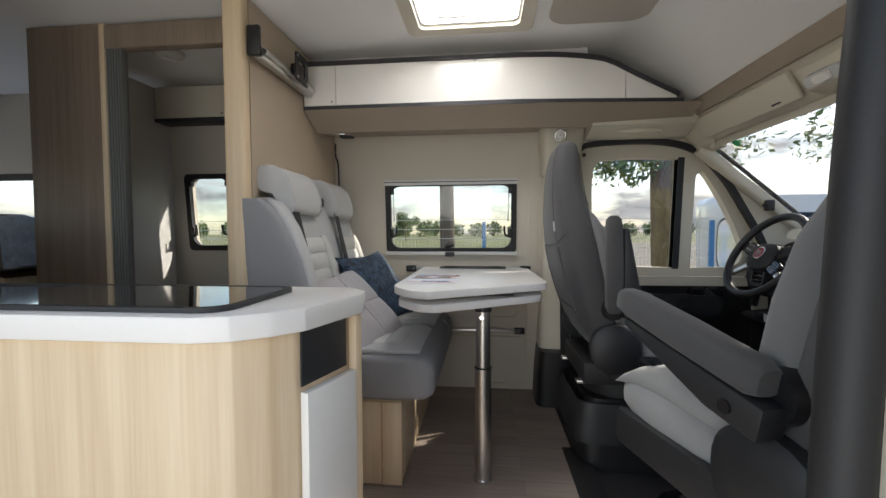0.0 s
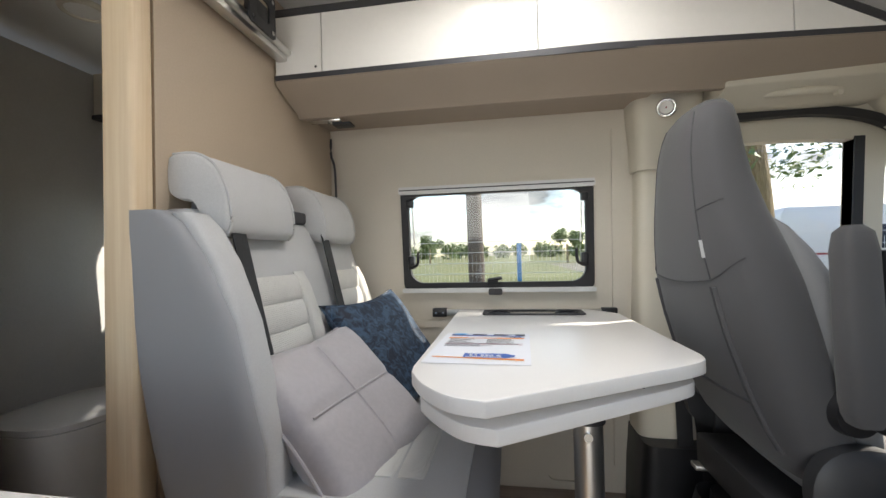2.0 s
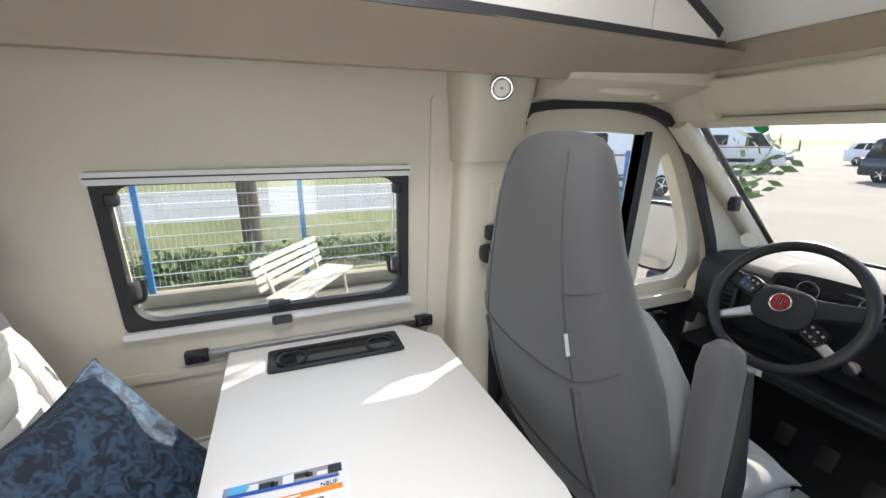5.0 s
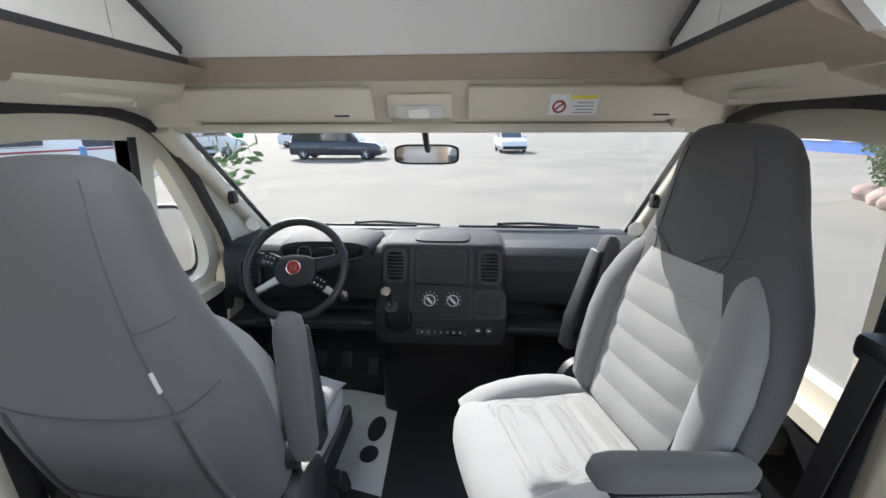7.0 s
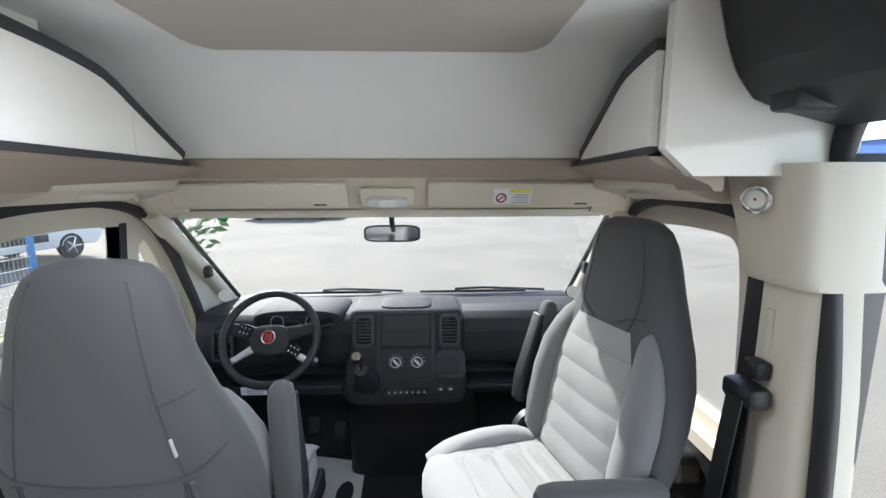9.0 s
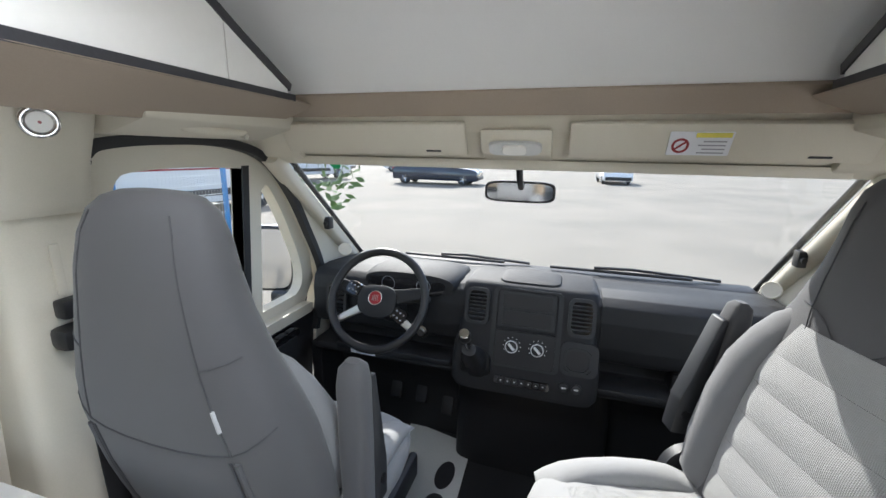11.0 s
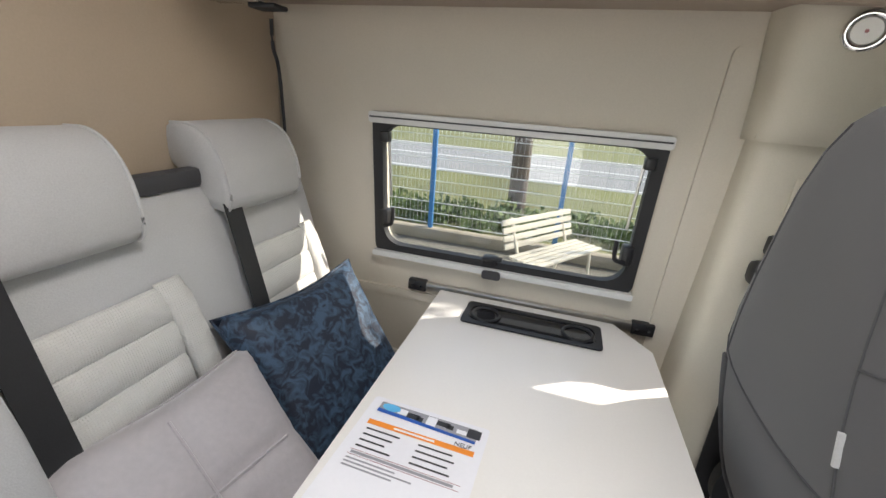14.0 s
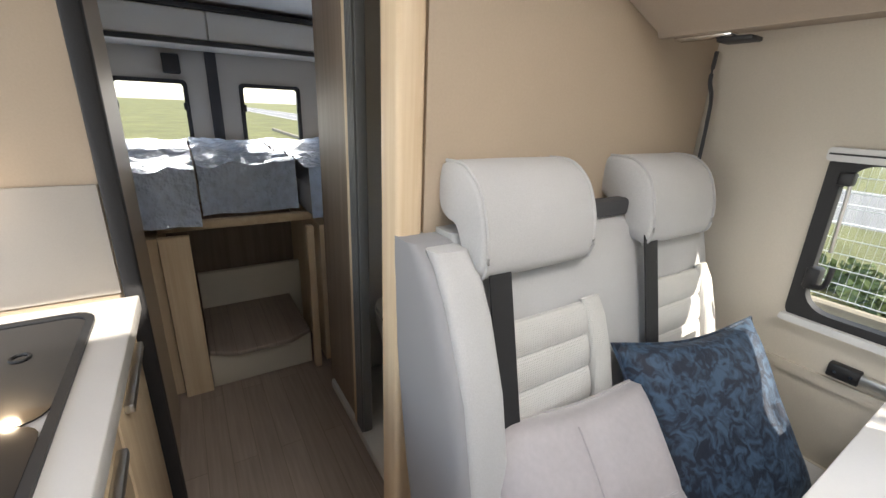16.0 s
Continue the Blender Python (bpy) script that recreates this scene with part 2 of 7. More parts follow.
M_RED = mat("badge_red", (0.27, 0.015, 0.02), 0.3, var=0.1, bump=0)
M_YEL = mat("label_yellow", (0.75, 0.65, 0.10), 0.5, var=0.05, bump=0)
M_MARK = mat("white_marking", (0.75, 0.75, 0.75), 0.5, var=0.03, bump=0)
M_GREEN = mat("green_sticker", (0.0, 0.42, 0.13), 0.5, var=0.03, bump=0)
M_MAT = mat("foot_paper", (0.62, 0.63, 0.62), 0.7, var=0.05, scale=9, bump=0.1)
M_ASPH = mat("asphalt", (0.215, 0.195, 0.160), 0.9, var=0.34, scale=0.35, fine=60, bump=0.5, dist=0.01)
M_GRASS = mat("grass", (0.15, 0.155, 0.06), 0.9, var=0.45, scale=0.5, fine=14, bump=0.8, dist=0.05)
M_ROAD = mat("grey_road", (0.24, 0.24, 0.245), 0.9, var=0.15, scale=0.6, fine=70, bump=0.3)
M_FIELD = mat("dry_field", (0.17, 0.175, 0.07), 0.9, var=0.3, scale=0.05, fine=3, bump=0.4)
M_FBLUE = mat("blue_post", (0.05, 0.22, 0.50), 0.45, var=0.1, bump=0.05)
M_WIRE = mat("white_wire", (0.70, 0.72, 0.70), 0.5, var=0.05, bump=0)
M_SLAT = mat("cream_slat", (0.72, 0.66, 0.55), 0.6, var=0.1, scale=5, fine=80, bump=0.2, stretch=(0.2, 1, 1), piece=0.08)
M_CONC = mat("concrete_kerb", (0.36, 0.31, 0.24), 0.9, var=0.2, scale=5, fine=60, bump=0.4, dist=0.004)
M_BARK = mat("bark", (0.24, 0.185, 0.10), 0.95, var=0.4, scale=5, fine=40, bump=1.0, dist=0.03, stretch=(1, 1, 0.25))
M_POLE = mat("weathered_pole", (0.11, 0.085, 0.07), 0.9, var=0.25, scale=5, fine=50, bump=0.5, dist=0.01, stretch=(1, 1, 0.1))
M_LEAF = mat("leaves", (0.12, 0.19, 0.05), 0.6, var=0.4, scale=3, fine=20, bump=0)
M_SHRUB = mat("shrub_leaves", (0.11, 0.16, 0.05), 0.7, var=0.45, scale=4, fine=25, bump=0)
M_CARB = mat("dark_blue_paint", (0.018, 0.025, 0.045), 0.2, var=0.05, bump=0, coat=0.8)
M_CARW = mat("white_paint", (0.75, 0.76, 0.78), 0.25, var=0.03, bump=0, coat=0.6)
M_CARG = mat("car_window", (0.02, 0.025, 0.03), 0.05, var=0.05, bump=0, coat=0.5)
M_TYRE = mat("tyre", (0.02, 0.02, 0.02), 0.8, var=0.2, bump=0.2)
M_LAMPW = mat("opal_lens", (0.82, 0.80, 0.76), 0.35, var=0.02, bump=0)
M_SKYL = glass_mat("roof_dome", (0.95, 0.95, 0.95), 0.05)
M_ROCK = mat("pink_rock", (0.35, 0.25, 0.21), 0.9, var=0.25, scale=4, fine=30, bump=0.8, dist=0.02)
M_SHADEL = mat("grey_screen", (0.16, 0.165, 0.165), 0.35, var=0.06, bump=0.05)
M_TILE = mat("grey_wetroom", (0.60, 0.60, 0.59), 0.5, var=0.05, bump=0.05)
M_BUILD = mat("blue_cladding", (0.05, 0.14, 0.45), 0.4, var=0.08, bump=0.05)

# crushed velvet: pattern of darker pile
M_VELVET = mat("navy_velvet", (0.013, 0.030, 0.066), 0.65, var=0.95, scale=34, fine=70, bump=0.5, dist=0.004, sheen=0.12)
_p = M_VELVET.node_tree.nodes["Principled BSDF"]
_p.inputs["Sheen Tint"].default_value = (0.45, 0.62, 0.85, 1)
_n, _l = M_VELVET.node_tree.nodes, M_VELVET.node_tree.links
_tc = _n.new("ShaderNodeTexCoord")
_no = _n.new("ShaderNodeTexNoise")
_no.inputs["Scale"].default_value = 38
_no.inputs["Detail"].default_value = 3
_no.inputs["Distortion"].default_value = 1.2
_rp = _n.new("ShaderNodeValToRGB")
_rp.color_ramp.elements[0].position, _rp.color_ramp.elements[1].position = 0.42, 0.62
_rp.color_ramp.elements[0].color, _rp.color_ramp.elements[1].color = (0.006, 0.012, 0.028, 1), (0.040, 0.080, 0.135, 1)
_l.new(_tc.outputs["Object"], _no.inputs["Vector"])
_l.new(_no.outputs["Fac"], _rp.inputs["Fac"])
_l.new(_rp.outputs["Color"], _p.inputs["Base Color"])
# clear plastic film over the mattress
M_FILM = mat("plastic_film", (0.52, 0.63, 0.82), 0.22, var=0.18, scale=7, fine=25, bump=1.0, dist=0.03, coat=0.5)

# ---- mesh helpers ----
def finish(name, bm, material, smooth=40):
    bmesh.ops.recalc_face_normals(bm, faces=bm.faces)
    me = bpy.data.meshes.new(name)
    bm.to_mesh(me)
    bm.free()
    me.materials.append(material)
    if smooth:
        for pgon in me.polygons:
            pgon.use_smooth = True
        me.set_sharp_from_angle(angle=radians(smooth))
    return me


def part(name, bm, material, parent=None, label="", smooth=40):
    ob = new(name, finish(name, bm, material, smooth))
    if parent is not None:
        ob.parent = parent
    if label:
        ob["label"] = label
    return ob


def thing(name, label, category, group="", kind="", at=(0, 0, 0), rz=0):
    ob = new(name)
    ob.matrix_basis = pose(*at, 0, 0, rz)
    return tagged(ob, label, category, group, kind)


def bm_box(x0, x1, y0, y1, z0, z1, bevel=0.0, seg=2, bm=None):
    b = bmesh.new()
    bmesh.ops.create_cube(b, size=1.0)
    bmesh.ops.transform(b, matrix=Matrix.LocRotScale(((x0 + x1) / 2, (y0 + y1) / 2, (z0 + z1) / 2), None, (x1 - x0, y1 - y0, z1 - z0)), verts=b.verts)
    if bevel:
        bmesh.ops.bevel(b, geom=b.edges[:], offset=bevel, segments=seg, profile=0.5, affect='EDGES')
    return join(bm, b)


def join(bm, b):
    if bm is None:
        return b
    me = bpy.data.meshes.new("tmp")
    b.to_mesh(me)
    b.free()
    bm.from_mesh(me)
    bpy.data.meshes.remove(me)
    return bm


def moved(b, m):
    bmesh.ops.transform(b, matrix=m, verts=b.verts)
    return b


def bm_cyl(p0, p1, r0, r1=None, seg=20, bm=None, bevel=0.0):
    r1 = r0 if r1 is None else r1
    a, c = Vector(p0), Vector(p1)
    b = bmesh.new()
    bmesh.ops.create_cone(b, cap_ends=True, segments=seg, radius1=r0, radius2=r1, depth=(c - a).length)
    if bevel:
        es = [e for e in b.edges if any(len(f.verts) > 4 for f in e.link_faces)]
        bmesh.ops.bevel(b, geom=es, offset=bevel, segments=2, profile=0.5, affect='EDGES')
    q = (c - a).to_track_quat('Z', 'Y').to_matrix().to_4x4()
    moved(b, Matrix.Translation((a + c) / 2) @ q)
    return join(bm, b)


def bm_tube(points, r, seg=8, bm=None):
    """A round tube through the points, with caps."""
    b = bmesh.new()
    pts = [Vector(p) for p in points]
    rings = []
    for i, p in enumerate(pts):
        d = (pts[min(i + 1, len(pts) - 1)] - pts[max(i - 1, 0)]).normalized()
        q = d.to_track_quat('Z', 'Y')
        rings.append([b.verts.new(p + q @ Vector((r * math.cos(2 * math.pi * k / seg), r * math.sin(2 * math.pi * k / seg), 0))) for k in range(seg)])
    for a, c in zip(rings, rings[1:]):
        for k in range(seg):
            b.faces.new((a[k], a[(k + 1) % seg], c[(k + 1) % seg], c[k]))
    b.faces.new(rings[0])
    b.faces.new(rings[-1])
    return join(bm, b)


def bm_torus(c, axis, R, r, seg=40, ring=10, bm=None, sx=1.0):
    b = bmesh.new()
    vs = []
    for i in range(seg):
        a = 2 * math.pi * i / seg
        vs.append([b.verts.new(((R + r * math.cos(t)) * math.cos(a) * sx, (R + r * math.cos(t)) * math.sin(a), r * math.sin(t))) for t in [2 * math.pi * k / ring for k in range(ring)]])
    for i in range(seg):
        for k in range(ring):
            b.faces.new((vs[i][k], vs[(i + 1) % seg][k], vs[(i + 1) % seg][(k + 1) % ring], vs[i][(k + 1) % ring]))
    moved(b, Matrix.Translation(c) @ Vector(axis).to_track_quat('Z', 'Y').to_matrix().to_4x4())
    return join(bm, b)


def rrect(u0, u1, v0, v1, r, n=5):
    out = []
    for cu, cv, a0 in ((u1 - r, v1 - r, 0), (u0 + r, v1 - r, 90), (u0 + r, v0 + r, 180), (u1 - r, v0 + r, 270)):
        for k in range(n + 1):
            a = radians(a0 + 90 * k / n)
            out.append((cu + r * math.cos(a), cv + r * math.sin(a)))
    return out


from mathutils.geometry import tessellate_polygon


def bm_plate(loops, to3, bm=None):
    """A plate with holes: loops of (u, v), the first the outline; to3(u, v, w) with w = 0 front and 1 back."""
    b = bmesh.new()
    flat = [p for lp in loops for p in lp]
    tris = tessellate_polygon([[Vector((u, v, 0)) for u, v in lp] for lp in loops])
    F = [b.verts.new(to3(u, v, 0)) for u, v in flat]
    B = [b.verts.new(to3(u, v, 1)) for u, v in flat]
    for t in tris:
        for S in (F, B):
            try:
                b.faces.new([S[i] for i in t])
            except ValueError:
                pass
    o = 0
    for lp in loops:
        k = len(lp)
        for i in range(k):
            j = (i + 1) % k
            b.faces.new((F[o + i], F[o + j], B[o + j], B[o + i]))
        o += k
    return join(bm, b)


def bm_prism(poly, axis, a, c, bevel=0.0, bm=None):
    """Extrudes a polygon along an axis from a to c. For y: poly is (x, z); x: (y, z); z: (x, y)."""
    def to3(u, v, w):
        t = a + (c - a) * w
        return {'x': (t, u, v), 'y': (u, t, v), 'z': (u, v, t)}[axis]
    b = bmesh.new()
    F = [b.verts.new(to3(u, v, 0)) for u, v in poly]
    B = [b.verts.new(to3(u, v, 1)) for u, v in poly]
    b.faces.new(F)
    b.faces.new(B)
    n = len(poly)
    for i in range(n):
        b.faces.new((F[i], F[(i + 1) % n], B[(i + 1) % n], B[i]))
    bmesh.ops.recalc_face_normals(b, faces=b.faces)
    if bevel:
        bmesh.ops.bevel(b, geom=b.edges[:], offset=bevel, segments=2, profile=0.5, affect='EDGES')
    return join(bm, b)


def bm_loft(rings, seg=28, power=2.6, bm=None, cap=True):
    """Rings of (centre, half a, half b, axis a, axis b): superellipses joined into a skin."""
    b = bmesh.new()
    out = []
    for c, ha, hb, ax, bx in rings:
        c, ax, bx = Vector(c), Vector(ax), Vector(bx)
        row = []
        for k in range(seg):
            t = 2 * math.pi * k / seg
            ct, st = math.cos(t), math.sin(t)
            row.append(b.verts.new(c + ax * ha * math.copysign(abs(ct) ** (2 / power), ct) + bx * hb * math.copysign(abs(st) ** (2 / power), st)))
        out.append(row)
    for r0, r1 in zip(out, out[1:]):
        for k in range(seg):
            b.faces.new((r0[k], r0[(k + 1) % seg], r1[(k + 1) % seg], r1[k]))
    if cap:
        b.faces.new(out[0])
        b.faces.new(out[-1])
    return join(bm, b)


def bm_strip(curve, half, thick, to3):
    """A band along a curve of (u, v) points, to3(u, v, w), w 0..1 across the depth."""
    b = bmesh.new()
    rows = []
    for i, p in enumerate(curve):
        a, c = Vector(curve[max(i - 1, 0)]), Vector(curve[min(i + 1, len(curve) - 1)])
        d = (c - a).normalized()
        nrm = Vector((-d.y, d.x)) * half
        q0, q1 = Vector(p) + nrm, Vector(p) - nrm
        rows.append([b.verts.new(to3(q0.x, q0.y, 0)), b.verts.new(to3(q0.x, q0.y, 1)), b.verts.new(to3(q1.x, q1.y, 1)), b.verts.new(to3(q1.x, q1.y, 0))])
    for r0, r1 in zip(rows, rows[1:]):
        for k in range(4):
            b.faces.new((r0[k], r0[(k + 1) % 4], r1[(k + 1) % 4], r1[k]))
    b.faces.new(rows[0])
    b.faces.new(rows[-1])
    return b


def smooth_curve(pts, n=6):
    """Catmull-Rom through the points (2D or 3D)."""
    P = [Vector(p) for p in pts]
    out = []
    for i in range(len(P) - 1):
        p0, p1, p2, p3 = P[max(i - 1, 0)], P[i], P[i + 1], P[min(i + 2, len(P) - 1)]
        for k in range(n):
            t = k / n
            out.append(0.5 * (2 * p1 + (p2 - p0) * t + (2 * p0 - 5 * p1 + 4 * p2 - p3) * t * t + (3 * p1 - p0 - 3 * p2 + p3) * t ** 3))
    out.append(P[-1])
    return out


def lettering(text, size, m, material, parent, name="lettering", align='CENTER'):
    cu = bpy.data.curves.new(name, 'FONT')
    cu.body = text
    cu.size = size
    cu.extrude = 0.0004
    cu.align_x = align
    tmp = bpy.data.objects.new("tmp", cu)
    me = bpy.data.meshes.new_from_object(tmp)
    bpy.data.objects.remove(tmp)
    me.materials.append(material)
    ob = new(name, me)
    ob.parent = parent
    ob.matrix_basis = m
    return ob


YC = 0.835            # middle of the vehicle
def yl(z):            # inner face of the left side, leaning in
    return 1.885 - 0.083 * (z - 0.83)
def yr(z):
    return 2 * YC - yl(z)
GROUND = -0.55

# ---- structure ----
def structure(name, bm, material, label, category, smooth=40):
    return tagged(part(name, bm, material, None, "", smooth), label, category, "", "structure")


structure("floor", bm_plate([[(-3.0, -0.10), (1.13, -0.10), (1.13, 1.95), (-3.0, 1.95)]], lambda u, v, w: (u, v, -0.04 * w)), M_FLOOR,
          "grey-brown vinyl plank floor of the living area", "floor", 0)
structure("floor_cab", bm_plate([[(1.134, -0.14), (2.75, -0.14), (2.75, 1.92), (1.134, 1.92)]], lambda u, v, w: (u, v, -0.02 - 0.03 * w)), M_RUBBER,
          "black rubber floor of the cab", "floor", 0)
structure("floor_strip", bm_box(1.09, 1.19, 0.4, 1.28, -0.015, 0.006, 0.003), M_RUBBER, "black rubber threshold strip between floor and cab", "trim")


def leanplate(loops, side, off=0.0, t=0.06):
    """A plate that follows the leaning side wall; side 1 left, -1 right; off moves it into the room."""
    if side > 0:
        return bm_plate(loops, lambda u, v, w: (u, yl(v) - off + t * w, v))
    return bm_plate(loops, lambda u, v, w: (u, yr(v) + off - t * w, v))


WIN = (0.185, 0.915, 0.845, 1.235)        # opening of the living room window
BWIN = (-1.08, -0.80, 0.86, 1.30)         # washroom window
RWIN = (-2.55, -1.75, 0.98, 1.32)         # bedroom side window
wl_bm = leanplate([[(-3.0, -0.05), (1.09, -0.05), (1.09, 1.86), (-3.0, 1.86)], rrect(*WIN, 0.05), rrect(*BWIN, 0.06), rrect(*RWIN, 0.05)], 1)
structure("wall_left", wl_bm, M_WALL, "beige textured side wall lining with window openings", "wall")
# raised vertical shaping of the lining beside the window, and the recessed lower panel
structure("wall_rib", leanplate([rrect(1.00, 1.05, 0.10, 1.45, 0.02)], 1, 0.012, 0.011), M_WALL, "beige raised rib of the wall lining", "trim")
structure("wall_panel_upper", leanplate([rrect(-0.05, 0.985, 0.42, 0.705, 0.03), rrect(0.0, 0.94, 0.45, 0.675, 0.03)], 1, 0.010, 0.009), M_WALL, "beige moulded lower wall panel", "trim")
structure("wall_panel_lower", leanplate([rrect(0.1, 0.985, 0.02, 0.33, 0.03), rrect(0.74, 0.88, -0.01 + 0.05, 0.14, 0.03)], 1, 0.014, 0.013), M_WALL, "beige moulded kick panel", "trim")
# right side: behind the open doorway, kitchen side and the bedroom
structure("wall_right", leanplate([[(-3.0, -0.05), (-0.75, -0.05), (-0.75, 1.86), (-3.0, 1.86)], rrect(*RWIN, 0.05)], -1), M_WALL,
          "beige side wall lining behind the kitchen", "wall")
# bulkhead panel behind the bench with oak post
structure("wall_bulkhead", bm_box(-0.16, -0.13, 0.955, 1.83, 0.0, 1.83), M_PANEL, "plain beige bulkhead panel behind the bench", "wall")
structure("trim_bulkhead_post", bm_box(-0.205, -0.128, 0.90, 0.953, 0.0, 1.83, 0.012, 3), M_WOOD, "rounded light oak post at the bulkhead edge", "trim")
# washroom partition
structure("wall_washroom", bm_box(-1.20, -0.86, 1.065, 1.09, 0.0, 1.83), M_WOODD, "darker oak washroom partition", "wall")
structure("wall_washroom_back", bm_box(-1.20, -1.17, 1.094, 1.84, 0.0, 1.80), M_TILE, "grey washroom rear wall", "wall")
structure("trim_washroom_edge", bm_box(-0.856, -0.83, 1.055, 1.10, 0.0, 1.83, 0.006), M_WOOD, "light oak edge of the washroom door", "trim")
structure("door_washroom", bm_box(-0.826, -0.76, 1.062, 1.098, 0.02, 1.80, 0.006), M_SHADEL, "dark grey folded washroom shutter door", "door")
_sh = bpy.data.objects["door_washroom"]
for k in range(5):
    part("slat", bm_box(-0.822 + k * 0.0125, -0.814 + k * 0.0125, 1.054, 1.0615, 0.03, 1.79, 0.002), M_SHADEL, _sh)
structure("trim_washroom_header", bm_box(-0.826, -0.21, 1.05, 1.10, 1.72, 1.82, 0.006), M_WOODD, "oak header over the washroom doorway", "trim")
structure("washroom_floor", bm_box(-1.165, -0.165, 1.05, 1.86, 0.004, 0.05, 0.01), M_TILE, "light grey washroom tray floor", "floor")
structure("rear_wall", bm_plate([[(-0.1, -0.05), (1.77, -0.05), (1.77, 1.86), (-0.1, 1.86)], rrect(0.26, 0.66, 1.0, 1.40, 0.03), rrect(1.01, 1.41, 1.0, 1.40, 0.03)],
          lambda u, v, w: (-2.98 - 0.06 * w, u, v)), M_GREYLINER, "grey rear door panels with two windows", "wall")
structure("trim_rear_door", bm_box(-2.975, -2.955, 0.80, 0.87, 0.9, 1.62, 0.006), M_EDGE, "black seal between the rear doors", "trim")

# ceiling: flat liner with skylight opening, then the sloping front with a curved rise
CEIL = 1.835
HX, HZ = 1.743, 1.575
SKY = (0.47, 0.91, 0.78, 1.235)
structure("ceiling", bm_plate([[(-3.0, -0.2), (1.36, -0.2), (1.36, 1.87), (-3.0, 1.87)], rrect(*SKY, 0.03)], lambda u, v, w: (u, v, CEIL + 0.05 * w)), M_ROOF,
          "white fabric roof lining with a roof light", "ceiling", 0)
slope = smooth_curve([(1.36, CEIL), (1.43, CEIL - 0.012), (1.50, 1.775), (1.62, 1.675), (HX, HZ)], 5)
sp = [(p.x, p.y) for p in slope]
structure("ceiling_slope", bm_prism(sp + [(u, v + 0.05) for u, v in reversed(sp)], 'y', -0.10, 1.77), M_ROOF, "white sloping roof lining over the cab opening", "ceiling")
structure("ceiling_panel", bm_plate([rrect(1.01, 1.42, 0.40, 1.28, 0.09)], lambda u, v, w: (u, v, CEIL - 0.006 + 0.005 * w)), M_GREYLINER, "beige-grey recessed ceiling panel", "ceiling")
rs = thing("roof_shell", "white outer roof skin of the van", "roof", kind="structure")
part("roof_skin", bm_plate([[(-3.1, -0.3), (1.75, -0.3), (1.75, 1.97), (-3.1, 1.97)], rrect(*SKY, 0.03)], lambda u, v, w: (u, v, 1.93 + 0.03 * w)), M_CARW, rs)
part("cab_roof", bm_prism([(1.30, 1.93), (1.76, 1.62), (1.945, 1.555), (1.96, 1.59), (1.80, 1.66), (1.36, 1.96)], 'y', -0.30, 1.97), M_CARW, rs)
for y0, y1 in ((1.80, 1.88), (-0.21, -0.13)):
    part("roof_side", bm_box(1.13, 1.94, y0, y1, 1.46, 1.92), M_CARW, rs)

# skylight
sk = thing("roof_light", "white framed roof light with a clear dome in the ceiling", "roof light", at=(0, 0, 0))
part("frame", bm_plate([rrect(0.42, 0.95, 0.73, 1.285, 0.04), rrect(0.475, 0.895, 0.785, 1.23, 0.03)], lambda u, v, w: (u, v, CEIL - 0.022 + 0.02 * w)), M_CAB, sk)
part("inner_frame", bm_plate([rrect(0.472, 0.898, 0.782, 1.233, 0.03), rrect(0.485, 0.885, 0.795, 1.22, 0.03)], lambda u, v, w: (u, v, CEIL - 0.004 + 0.12 * w)), M_ROOF, sk)
dome = part("dome", bm_plate([rrect(0.474, 0.896, 0.784, 1.231, 0.03)], lambda u, v, w: (u, v, 1.962 + 0.006 * w)), M_SKYL, sk, "clear acrylic dome")
dome.visible_shadow = False
part("handle", bm_tube(smooth_curve([(0.56, 1.195, 1.85), (0.60, 1.185, 1.84), (0.68, 1.175, 1.838), (0.76, 1.185, 1.84), (0.80, 1.195, 1.85)], 4), 0.009), M_WHITE, sk)

# ---- overhead cabinets with taupe band, both sides ----
CABTOP = [(-0.13, 1.76), (0.9, 1.76), (1.10, 1.758), (1.25, 1.745), (1.33, 1.725), (1.45, 1.665), (1.64, 1.575)]


def cab_y(x):          # the front leans outwards towards the cab
    return 1.41 + max(0.0, x - 0.9) * 0.085


